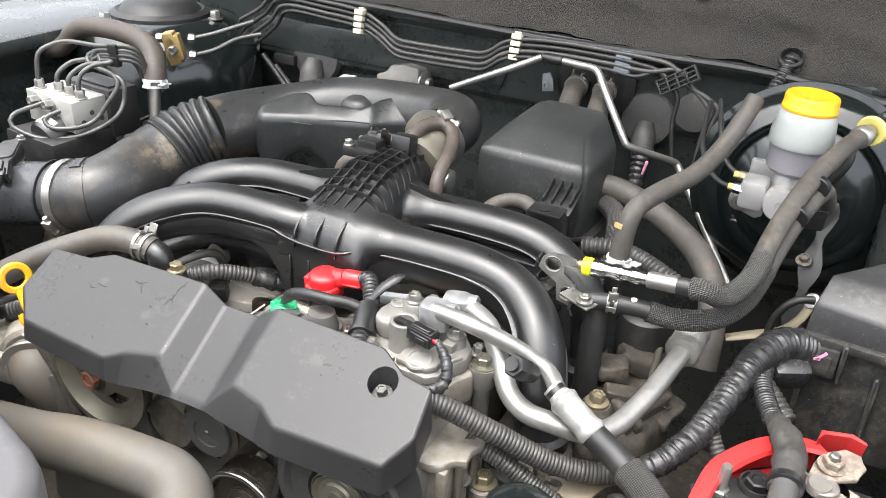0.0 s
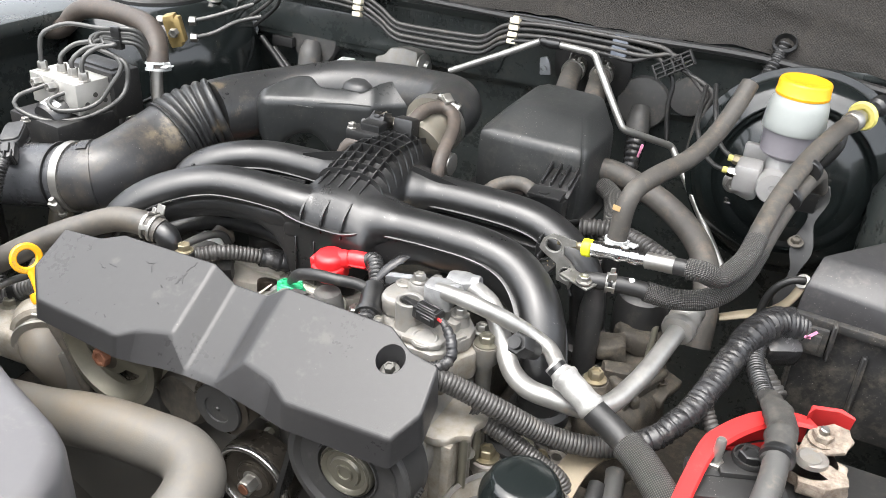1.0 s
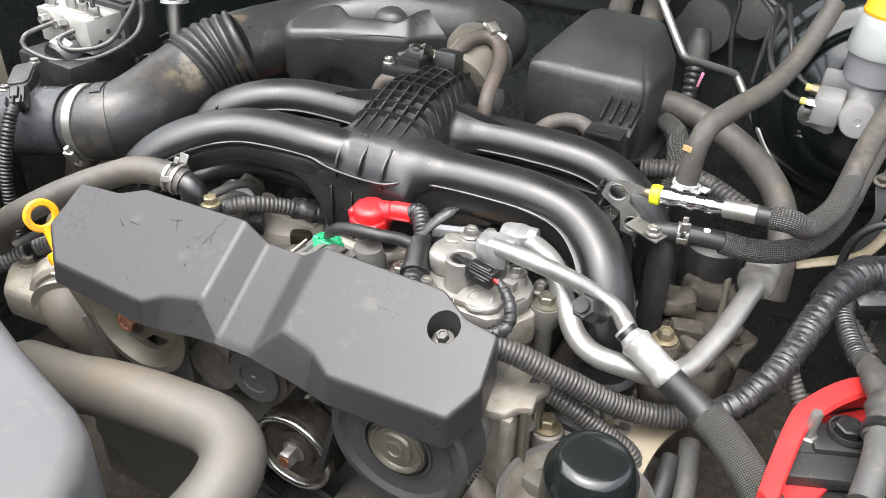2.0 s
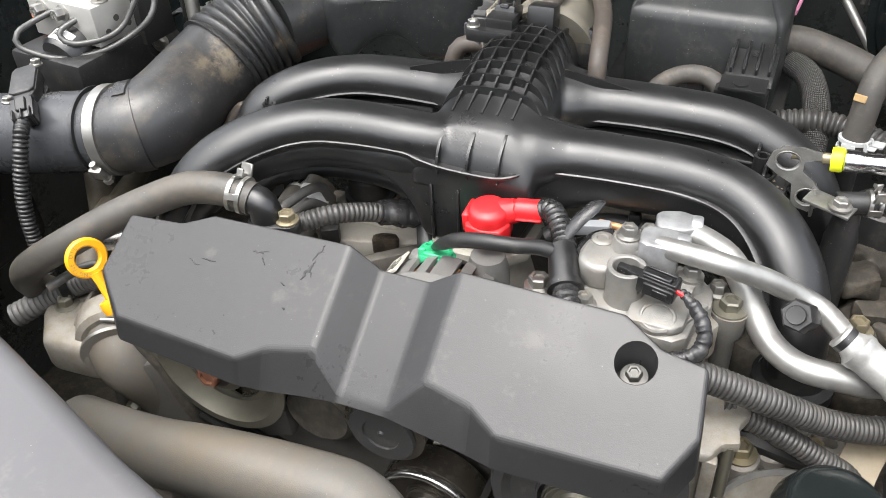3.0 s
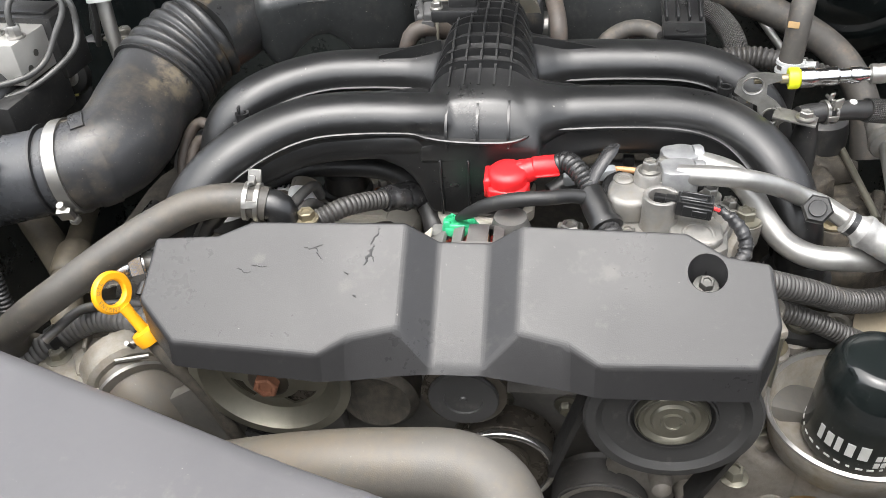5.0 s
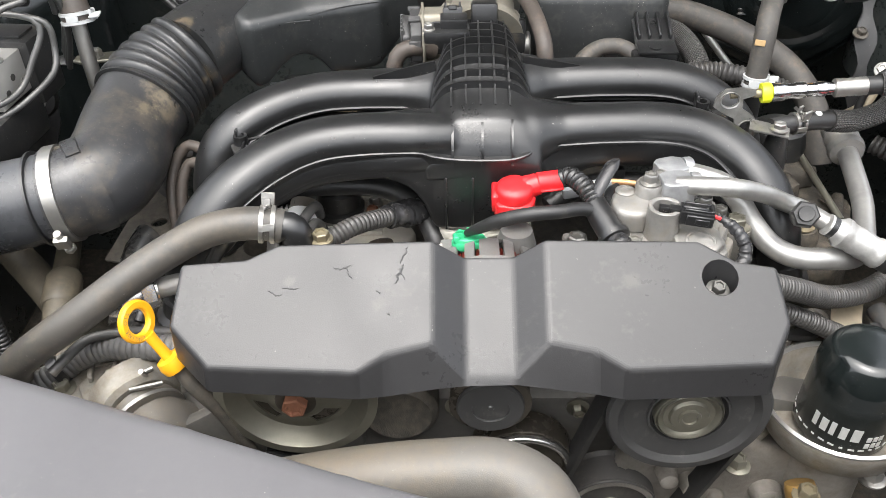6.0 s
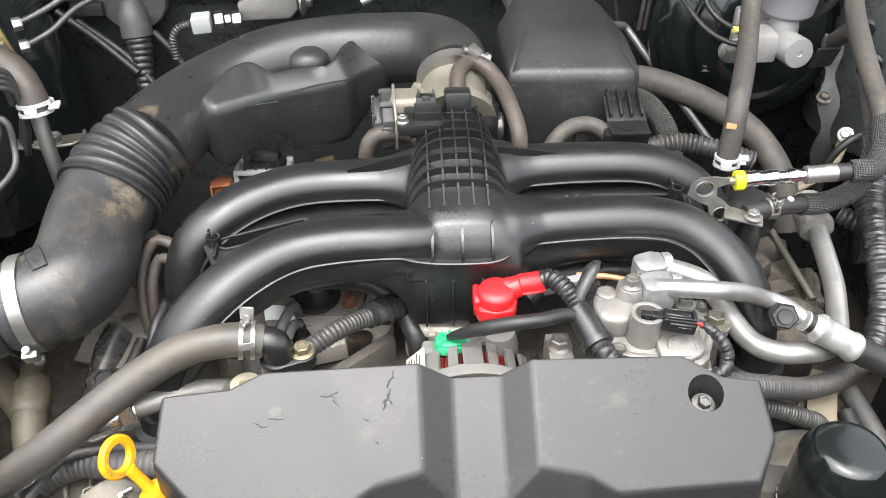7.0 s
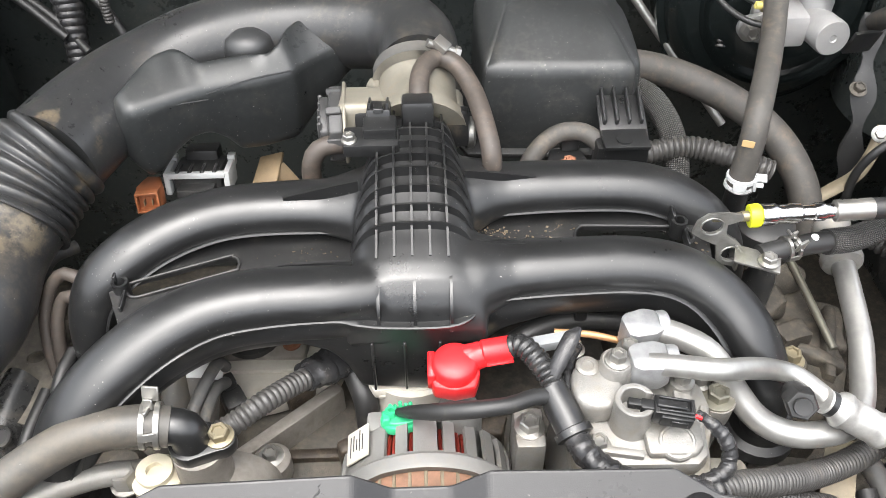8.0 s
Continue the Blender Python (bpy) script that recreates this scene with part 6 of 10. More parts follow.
def build_red_boot():
    th = thing("terminal_boot", (0.025, 0.185, 0.965), "bright red plastic cap over the alternator terminal", "terminal cap")
    bm = B()
    BM = pose(0.0255, 0.1840, 0.9590, 6, 0, 0)
    add_prism(bm, BM, [(-0.0185, -0.004), (-0.0150, -0.0150), (0.0, -0.0185), (0.0145, -0.0160), (0.0185, -0.004), (0.0165, 0.010), (0.004, 0.0165), (-0.012, 0.0145), (-0.0190, 0.006)], 0.0160, 0.0018, 2)
    add_lathe(bm, BM @ pose(0, 0, 0.0145), [(0.0166, 0), (0.0166, 0.0075), (0.0158, 0.0105), (0.0140, 0.0125), (0.0090, 0.0140), (0, 0.0146)], 36)
    add_tube(bm, [(0.028, 0.1855, 0.9760), (0.046, 0.1895, 0.9815)], [0.0105, 0.0098], 20, smooth=False)
    add_box(bm, BM @ pose(-0.0165, 0.001, 0.004), 0.006, 0.022, 0.018, 0.0012, 1)
    part("dome", bm, RED, th, sharp=45)
    bm = B()
    add_lathe(bm, at((0.036, 0.189, 0.9815), (1, 0.12, 0.05)), [(0.0072, -0.004), (0.0080, 0.0), (0.0080, 0.009), (0.0092, 0.010), (0.0094, 0.030), (0.0088, 0.031), (0.0070, 0.031), (0.0066, 0.026)], 24)
    for s in (-1, 1):
        add_box(bm, at((0.048, 0.1905 - 0.0094 * s, 0.9795), (1, 0.12, 0.05)), 0.004, 0.002, 0.020, 0.0006, 1)
    part("sleeve", bm, RED, th)
    hs = thing("wiring_harness", (0.09, 0.15, 0.97), "black taped wiring branch from the red terminal", "wiring")
    bm = B()
    add_tube(bm, [(0.064, 0.193, 0.983), (0.074, 0.190, 0.988), (0.084, 0.178, 0.986), (0.092, 0.166, 0.980), (0.097, 0.153, 0.975)], 0.0082, 14, corr=(0.0048, 0.0009))
    part("conduit", bm, CONDUIT_GLOSS, hs)
    bm = B()
    add_tube(bm, [(0.092, 0.160, 0.978), (0.098, 0.146, 0.973), (0.104, 0.130, 0.968)], [0.0105, 0.0115, 0.0112], 16)
    add_lathe(bm, at((0.104, 0.131, 0.968), (0.35, -0.85, -0.3)), [(0.011, -0.002), (0.0135, -0.001), (0.0135, 0.004), (0.011, 0.005)], 20)
    part("joint_sleeve", bm, BLACK, hs)
    bm = B()
    add_tube(bm, [(0.104, 0.130, 0.968), (0.112, 0.112, 0.967), (0.126, 0.098, 0.966), (0.145, 0.090, 0.962), (0.175, 0.088, 0.955), (0.20, 0.093, 0.950)], [0.0090, 0.0092, 0.0090, 0.0090, 0.0098, 0.0104], 22, wrap=(0.009, 0.0014))
    part("taped_trunk", bm, TAPE, hs)
    bm = B()
    add_tube(bm, [(0.090, 0.160, 0.98), (0.098, 0.172, 0.993), (0.108, 0.186, 1.002), (0.114, 0.192, 1.004)], [0.004, 0.006, 0.0062, 0.002], 10, squash=0.55)
    part("tape_tail", bm, TAPE, hs)
    bm = B()
    add_tube(bm, [(0.118, 0.205, 0.966), (0.11, 0.190, 0.972), (0.106, 0.175, 0.974), (0.103, 0.155, 0.972)], 0.0045, 10)
    part("thin_lead", bm, TAPE, hs)
    bm = B()
    add_box(bm, pose(0.094, 0.214, 0.955, 0, -8, 5), 0.045, 0.010, 0.010, 0.002)
    solo("lead_plug", bm, GREYPL, "small grey lead plug behind the red cap", "connector")
    hose("copper_tube", [(0.104, 0.224, 0.961), (0.13, 0.220, 0.962), (0.155, 0.214, 0.960)], 0.0028, COPPER, "thin brown copper tube", "tube")
    hose("lower_hose", [(0.06, 0.222, 0.935), (0.085, 0.236, 0.944), (0.118, 0.250, 0.944), (0.165, 0.250, 0.940), (0.205, 0.240, 0.928)], 0.009, RUBBER_BLACK, "black hose tucked under the manifold")
    bm = B()
    add_box(bm, pose(0.128, 0.246, 0.951, 0, 0, 0), 0.010, 0.008, 0.010, 0.002)
    solo("hose_clip", bm, BLACK, "small black clip on the lower hose", "clip")


build_red_boot()


# ---- air conditioning ----
P1 = [(0.160, 0.168, 0.992), (0.180, 0.163, 0.995), (0.205, 0.158, 0.996), (0.235, 0.168, 0.983), (0.258, 0.177, 0.968), (0.276, 0.175, 0.961), (0.290, 0.160, 0.958), (0.300, 0.149, 0.955)]
P2 = [(0.172, 0.212, 0.978), (0.190, 0.203, 0.979), (0.207, 0.191, 0.978), (0.219, 0.181, 0.969), (0.231, 0.172, 0.952), (0.247, 0.157, 0.937), (0.268, 0.147, 0.931), (0.293, 0.146, 0.930), (0.322, 0.158, 0.922), (0.340, 0.180, 0.920), (0.350, 0.208, 0.923), (0.358, 0.238, 0.928), (0.366, 0.291, 0.934), (0.370, 0.322, 0.937)]


def build_ac():
    th = thing("ac_compressor", (0.155, 0.13, 0.80), "cast aluminium air conditioning compressor with dusty webs", "compressor")
    bm = B()
    add_lathe(bm, at((0.154, 0.055, 0.882), (0, 1, 0)), [(0.052, 0), (0.058, 0.012), (0.058, 0.115), (0.052, 0.135), (0.03, 0.142)], 40)
    part("barrel", bm, CAST, th)
    bm = B()
    add_prism(bm, pose(0, 0, 0.918), [(0.106, 0.120), (0.116, 0.103), (0.128, 0.099), (0.186, 0.099), (0.199, 0.108), (0.203, 0.132), (0.212, 0.150), (0.208, 0.172), (0.184, 0.196), (0.126, 0.198), (0.106, 0.178)], 0.030, 0.0035, 2)
    part("lower_cover", bm, CAST_DIRTY, th, "lower casting brown with dust")
    bm = B()
    add_prism(bm, pose(0, 0, 0.9485), [(0.110, 0.124), (0.118, 0.110), (0.134, 0.106), (0.186, 0.105), (0.195, 0.113), (0.197, 0.134), (0.205, 0.150), (0.203, 0.168), (0.186, 0.188), (0.130, 0.193), (0.112, 0.178)], 0.015, 0.0030, 2)
    part("top_cover", bm, CAST, th, "pale cast top cover with stepped edges")
    bm = B()
    add_prism(bm, pose(0, 0, 0.9630), [(0.152, 0.110), (0.184, 0.109), (0.191, 0.116), (0.192, 0.134), (0.184, 0.150), (0.152, 0.150)], 0.0075, 0.0030, 2)
    part("raised_pad", bm, CAST, th)
    bm = B()
    add_prism(bm, pose(0, 0, 0.9620), [(0.1055, 0.160), (0.1080, 0.146), (0.1180, 0.139), (0.1320, 0.140), (0.1420, 0.150), (0.1425, 0.172), (0.1330, 0.182), (0.1160, 0.181), (0.1075, 0.173)], 0.0215, 0.0050, 3)
    part("left_boss", bm, CAST, th)
    bm = B()
    add_lathe(bm, at((0.1190, 0.1735, 0.9825)), [(0.0085, 0), (0.0085, 0.002), (0.0070, 0.003), (0.0045, 0.003), (0.0040, 0.002), (0, 0.002)], 20)
    part("cast_pip", bm, CAST, th)
    # sensor well: a tall round post, open towards the plug
    bm = B()
    o = circle(0.0138, 22, 0, 0, 28, 332) + circle(0.0098, 20, 0, 0, 322, 38)
    add_prism(bm, pose(0.1450, 0.1385, 0.966, 0, 0, -10), o, 0.0265, 0.0008, 1)
    add_lathe(bm, at((0.1450, 0.1385, 0.9480)), [(0.0165, 0), (0.0150, 0.012), (0.0138, 0.022), (0.0138, 0.028), (0, 0.028)], 28)
    part("sensor_well", bm, CAST, th)
    bm = B()
    add_prism(bm, pose(0, 0, 0.9300), [(0.118, 0.097), (0.196, 0.094), (0.203, 0.102), (0.200, 0.110), (0.120, 0.110)], 0.010, 0.003, 2)
    part("front_ledge", bm, CAST_DIRTY, th, "front ledge brown with dust")
    bm = B()
    add_lathe(bm, at((0.1725, 0.1190, 0.9685), (0, -0.25, 1)), [(0.0130, -0.004), (0.0130, 0.0018), (0.0118, 0.0030), (0.0104, 0.0030), (0.0100, 0.0020), (0, 0.0020)], 30)
    part("front_boss", bm, CAST, th)
    for x0, y0, x1, y1, z, w, h in ((0.118, 0.118, 0.150, 0.112, 0.960, 0.006, 0.008), (0.186, 0.120, 0.200, 0.150, 0.958, 0.006, 0.008), (0.150, 0.150, 0.150, 0.176, 0.960, 0.005, 0.016), (0.184, 0.150, 0.186, 0.176, 0.960, 0.012, 0.012)):
        bm = B()
        d = V((x1 - x0, y1 - y0, 0))
        add_box(bm, Matrix.Translation((x0, y0, z)) @ pose(0, 0, 0, 0, 0, math.degrees(math.atan2(d.y, d.x))) @ pose(d.length / 2, 0, 0), d.length, w, h, 0.002)
        part("web", bm, CAST, th)
    for x, y, z in ((0.1205, 0.1215, 0.9635), (0.186, 0.166, 0.9735)):
        bm = B()
        add_lathe(bm, at((x, y, z - 0.014)), [(0.0100, 0), (0.0092, 0.012), (0.0080, 0.014), (0, 0.014)], 20)
        part("screw_boss", bm, CAST, th)
    # lower flank: ribbed casting between two flanges, seen beside the belt cover
    bm = B()
    add_box(bm, pose(0.208, 0.108, 0.79), 0.044, 0.074, 0.115, 0.012, 3)
    part("mounting_flank", bm, CAST_DIRTY, th, "dusty cast mounting flank")
    bm = B()
    add_prism(bm, pose(0, 0, 0.900), [(0.186, 0.062), (0.214, 0.062), (0.226, 0.066), (0.232, 0.078), (0.243, 0.082), (0.240, 0.098), (0.246, 0.112), (0.238, 0.140), (0.19, 0.146)], 0.010, 0.003, 2)
    part("upper_flange", bm, CAST_DIRTY, th)
    bm = B()
    add_prism(bm, pose(0, 0, 0.800), [(0.186, 0.052), (0.236, 0.052), (0.252, 0.066), (0.252, 0.14), (0.19, 0.146)], 0.012, 0.004, 2)
    part("lower_flange", bm, CAST_DIRTY, th)
    for x, y in ((0.226, 0.069), (0.232, 0.096), (0.232, 0.128), (0.204, 0.066)):
        bm = B()
        add_box(bm, pose(x, y, 0.805), 0.010, 0.009, 0.098, 0.003, 2)
        part("flank_rib", bm, CAST_DIRTY, th)
    for x, y in ((0.236, 0.083), (0.236, 0.112)):
        bm = B()
        add_lathe(bm, at((x, y, 0.80)), [(0.0042, 0), (0.0042, 0.105)], 12)
        part("through_bolt", bm, DULL_STEEL, th)
    bm = B()
    add_lathe(bm, at((0.216, 0.165, 0.86)), [(0.008, 0), (0.008, 0.066), (0.0125, 0.072), (0.0135, 0.092), (0, 0.092)], 22)
    part("bolt_pillar", bm, CAST, th)
    bolt(th, (0.216, 0.165, 0.952), r=0.008, h=0.008, flange=0.0125, material=DULL_STEEL)
    for x, y, z in ((0.138, 0.170, 0.998), (0.1205, 0.1215, 0.967), (0.205, 0.178, 0.958), (0.118, 0.214, 0.955), (0.150, 0.185, 0.99), (0.186, 0.166, 0.977)):
        bolt(th, (x, y, z - 0.004), r=0.0062, h=0.007, flange=0.009)
    bm = B()
    add_lathe(bm, at((0.138, 0.171, 0.96)), [(0.0135, 0), (0.0120, 0.012), (0.0115, 0.032), (0.0102, 0.034), (0, 0.034)], 24)
    add_box(bm, pose(0.150, 0.172, 0.960), 0.026, 0.020, 0.028, 0.003)
    part("port_boss", bm, CAST, th)
    # joint blocks
    for loc, rz in (((0.160, 0.171, 0.974), 5), ((0.164, 0.209, 0.964), 12)):
        bm = B()
        add_prism(bm, pose(*loc, 0, 0, rz), [(-0.0135, -0.009), (-0.008, -0.0125), (0.006, -0.0135), (0.0150, -0.0100), (0.0150, 0.0085), (0.006, 0.0130), (-0.009, 0.0115), (-0.0135, 0.007)], 0.0245, 0.0022, 2)
        add_lathe(bm, pose(*loc, 0, 0, rz) @ at((0.013, 0, 0.017), (1, -0.1, 0.05)), [(0.0105, 0), (0.0105, 0.006), (0.0092, 0.008)], 20)
        part("joint_block", bm, FOIL, th, "milled aluminium joint block")
    # plug on the sensor
    pl = thing("compressor_plug", (0.165, 0.132, 0.985), "black two-pin plug with red and black leads", "connector")
    bm = B()
    PM = pose(0.1685, 0.1310, 0.9820, 0, 4, -10)
    add_box(bm, PM, 0.0270, 0.0150, 0.0125, 0.0014)
    for y in (-0.0080, 0.0080):
        add_box(bm, PM @ pose(0.002, y, 0.001), 0.0210, 0.0022, 0.0095, 0.0006, 1)
    for y in (-0.0050, 0.0050):
        add_box(bm, PM @ pose(0.001, y, 0.0120), 0.0230, 0.0018, 0.0026, 0.0005, 1)
    add_box(bm, PM @ pose(0.0115, 0, 0.0120), 0.0026, 0.0120, 0.0030, 0.0006, 1)
    part("body", bm, BLACK, pl)
    bm = B()
    add_box(bm, PM @ pose(-0.002, 0, 0.0120), 0.0200, 0.0060, 0.0028, 0.0008, 1)
    add_box(bm, PM @ pose(-0.0160, 0, 0.0045), 0.0120, 0.0080, 0.0065, 0.0012)
    add_box(bm, PM @ pose(-0.0250, 0.0005, 0.0050), 0.0110, 0.0060, 0.0055, 0.0012)
    add_box(bm, PM @ pose(0.004, -0.0096, 0.0035), 0.0110, 0.0014, 0.0050, 0.0004, 1)
    part("latch", bm, BLACK, pl)
    bm = B()
    add_tube(bm, [(0.181, 0.126, 0.990), (0.187, 0.124, 0.989), (0.192, 0.121, 0.986)], 0.0016, 8)
    part("red_lead", bm, RED, pl, "short red lead")
    bm = B()
    add_tube(bm, [(0.184, 0.128, 0.989), (0.193, 0.122, 0.986), (0.202, 0.115, 0.979), (0.206, 0.107, 0.968), (0.200, 0.099, 0.960), (0.185, 0.095, 0.956), (0.165, 0.093, 0.955)], [0.0025, 0.0040, 0.0050, 0.0054, 0.0054, 0.0054, 0.0054], 18, wrap=(0.008, 0.0012))
    part("taped_lead", bm, TAPE, pl)
    # pipes
    p1 = thing("ac_pressure_pipe", (0.24, 0.17, 0.96), "bare aluminium air conditioning pipe with a crimped sleeve", "pipe")
    bm = B()
    add_tube(bm, P1, 0.0080, 20)
    part("pipe", bm, ALU, p1, sharp=60)
    bm = B()
    d = V((0.86, -0.26, -0.43)).normalized()
    c = V((0.298, 0.151, 0.956))
    add_lathe(bm, at(c, d), [(0.009, -0.012), (0.0095, -0.012), (0.0095, -0.004), (0.0115, 0.0), (0.0136, 0.002), (0.0136, 0.006), (0.0126, 0.008), (0.0122, 0.014), (0.0127, 0.016), (0.0122, 0.022), (0.0127, 0.024), (0.0122, 0.030), (0.0125, 0.034), (0.0134, 0.036), (0.0134, 0.040), (0.012, 0.042)], 32)
    part("crimped_sleeve", bm, WRAP, p1, "silver crimped sleeve with worn wrap")
    bm = B()
    add_lathe(bm, at(c, d), [(0.0092, -0.010), (0.0098, -0.0095), (0.0098, -0.005), (0.0092, -0.0045)], 20)
    part("dark_band", bm, BLACK, p1)
    hb = B()
    add_hex(hb, at((0.262, 0.146, 0.976), (-0.25, -0.75, 0.62)), 0.0114, 0.018, 0.0, recess=False)
    add_lathe(hb, at((0.2645, 0.1535, 0.9698), (-0.25, -0.75, 0.62)), [(0.009, -0.006), (0.009, 0.01)], 14)
    add_lathe(hb, at((0.257, 0.131, 0.9884), (-0.25, -0.75, 0.62)), [(0.0065, 0), (0.0060, 0.0015), (0, 0.0008)], 18)
    part("valve_cap", hb, RUBBER_BLACK, p1, "dark hexagonal service valve cap")
    bm = B()
    h0 = c + d * 0.042
    add_tube(bm, [h0 - d * 0.002, h0 + d * 0.004, (0.356, 0.134, 0.929), (0.374, 0.124, 0.924)], 0.0122, 18)
    part("hose_end", bm, RUBBER_BLACK, p1)
    bm = B()
    add_tube(bm, [(0.370, 0.1265, 0.9252), (0.390, 0.114, 0.920), (0.42, 0.088, 0.909), (0.45, 0.055, 0.89), (0.48, 0.0, 0.86), (0.50, -0.06, 0.82)], 0.0145, 20)
    part("braided_hose", bm, BRAID, p1, "black braided hose")
    p2 = thing("ac_suction_pipe", (0.30, 0.18, 0.92), "bare aluminium suction pipe bent in a loop", "pipe")
    bm = B()
    add_tube(bm, P2, 0.0098, 20)
    part("pipe", bm, ALU, p2, sharp=60)
    bm = B()
    d = V((0.08, 0.95, 0.10)).normalized()
    c = V((0.3685, 0.310, 0.936))
    add_lathe(bm, at(c, d), [(0.010, -0.002), (0.0165, 0.0), (0.018, 0.004), (0.018, 0.008), (0.0155, 0.011), (0.0155, 0.016), (0.0170, 0.018), (0.0170, 0.026), (0.0150, 0.028), (0.0150, 0.036), (0.0165, 0.038), (0.0165, 0.044), (0.013, 0.048)], 28)
    part("flared_joint", bm, CAST, p2, "dull aluminium flared joint")

    lk = thing("lifting_bracket", (0.26, 0.14, 0.84), "black steel lifting bracket with two bolts and a plain ring", "bracket")
    bm = B()
    add_prism(bm, pose(0, 0, 0.852), [(0.228, 0.150), (0.236, 0.136), (0.252, 0.128), (0.290, 0.122), (0.304, 0.132), (0.300, 0.150), (0.262, 0.158), (0.240, 0.164)], 0.009, 0.003, 2)
    part("plate", bm, RUBBER_BLACK, lk)
    bm = B()
    add_lathe(bm, at((0.245, 0.150, 0.855)), [(0.012, 0), (0.012, 0.010), (0.009, 0.012), (0, 0.012)], 22)
    part("boss", bm, RUBBER_BLACK, lk)
    bolt(lk, (0.245, 0.150, 0.866), r=0.0062, h=0.009, flange=0.0088)
    bolt(lk, (0.293, 0.138, 0.861), r=0.0062, h=0.008, flange=0.0088, material=YZINC)
    bm = B()
    add_lathe(bm, at((0.271, 0.144, 0.861), (0, -0.15, 1)), [(0.0075, 0), (0.0125, 0), (0.0128, 0.003), (0.0120, 0.005), (0.0085, 0.005), (0.0075, 0.003)], 28, ring=True)
    part("ring", bm, DULL_STEEL, lk)


build_ac()


def build_ac_lines():
    # bracket with two eyes, quick coupling and braided hoses
    bk = thing("line_bracket", (0.24, 0.285, 0.985), "zinc-plated steel bracket with two oval eyes", "bracket")
    bm = B()
    m = Matrix(((1, 0, 0, 0.232), (0, 0.16, -0.987, 0.289), (0, 0.987, 0.16, 1.008), (0, 0, 0, 1)))
    o = [(-0.0150, -0.0060), (-0.0120, 0.0050), (-0.0040, 0.0112), (0.0100, 0.0118), (0.0230, 0.0100), (0.0235, 0.0050), (0.0120, 0.0010), (0.0125, -0.0080), (0.0215, -0.0140), (0.0300, -0.0230), (0.0310, -0.0320), (0.0220, -0.0390), (0.0090, -0.0360), (0.0060, -0.0180), (-0.0060, -0.0120)]
    t = bmesh.new()
    top = [t.verts.new((x, y, 0.0)) for x, y in o]
    es = [t.edges.new((top[i], top[(i + 1) % len(o)])) for i in range(len(o))]
    holes = []
    for cx, cy, rx, ry in ((0.0, 0.0, 0.0082, 0.0066), (0.019, -0.027, 0.0072, 0.0060)):
        hv = [t.verts.new((cx + rx * math.cos(2 * math.pi * k / 20), cy + ry * math.sin(2 * math.pi * k / 20), 0)) for k in range(20)]
        es += [t.edges.new((hv[k], hv[(k + 1) % 20])) for k in range(20)]
        holes.append((cx, cy, rx, ry))
    bmesh.ops.triangle_fill(t, use_beauty=True, use_dissolve=False, edges=es)
    kill = [f for f in t.faces if any(((f.calc_center_median().x - cx) / rx) ** 2 + ((f.calc_center_median().y - cy) / ry) ** 2 < 0.9 for cx, cy, rx, ry in holes)]
    bmesh.ops.delete(t, geom=kill, context="FACES_ONLY")
    ex = bmesh.ops.extrude_face_region(t, geom=t.faces[:])
    for v in ex["geom"]:
        if isinstance(v, bmesh.types.BMVert):
            v.co.z += 0.0028
    merge(bm, t, m)
    part("plate", bm, DULL_ZINC, bk)
    for cx, cy, rx, ry in holes:
        bm = B()
        rings = [[m @ V((cx + (rx + q) * math.cos(2 * math.pi * k / 24), cy + (ry + q) * math.sin(2 * math.pi * k / 24), z)) for k in range(24)] for q, z in ((0.0, 0.0), (0.0, 0.0032), (0.0012, 0.0036), (0.0020, 0.002))]
        add_loft(bm, rings, cap=False)
        part("eye_rim", bm, DULL_ZINC, bk)
    bm = B()
    add_box(bm, pose(0.268, 0.270, 0.986, 0, 4, -20), 0.036, 0.020, 0.0025, 0.001)
    add_box(bm, pose(0.256, 0.284, 0.968, 0, 0, 5), 0.0025, 0.016, 0.022, 0.001)
    part("lower_tab", bm, DULL_ZINC, bk)
    bolt(bk, (0.275, 0.265, 0.989), r=0.0060, h=0.005, flange=0.0085)
    bm = B()
    add_lathe(bm, at((0.283, 0.283, 0.86)), [(0.013, 0), (0.013, 0.09), (0.011, 0.10), (0.008, 0.125)], 18)
    part("stand_post", bm, BLACK_DUST, bk, "black post under the bracket")
    # coupling
    l1 = thing("braided_line", (0.38, 0.33, 1.0), "black braided hose with a bright plated quick coupling", "hose", "braided lines")
    d = V((1, -0.045, 0.09)).normalized()
    c = V((0.246, 0.2945, 1.0105))
    bm = B()
    add_lathe(bm, at(c, d), [(0.0027, -0.012), (0.0033, -0.012), (0.0033, 0.010), (0.0043, 0.010), (0.0043, 0.016)], 18)
    part("stem", bm, YZINC, l1)
    bm = B()
    add_lathe(bm, at(c, d), [(0.0062, 0.016), (0.0092, 0.016), (0.0095, 0.018), (0.0095, 0.023), (0.0090, 0.0245), (0.0062, 0.0245)], 26)
    part("yellow_ring", bm, NEON, l1, "bright yellow retaining ring")
    bm = B()
    add_lathe(bm, at(c, d), [(0.0074, 0.0245), (0.0087, 0.026), (0.0087, 0.036), (0.0076, 0.0375), (0.0072, 0.045), (0.0080, 0.047), (0.0080, 0.055), (0.0064, 0.057), (0.0064, 0.065), (0.0074, 0.066), (0.0074, 0.073), (0.0059, 0.075), (0.0059, 0.082)], 26)
    part("coupling", bm, CHROME, l1, "bright plated coupling")
    bm = B()
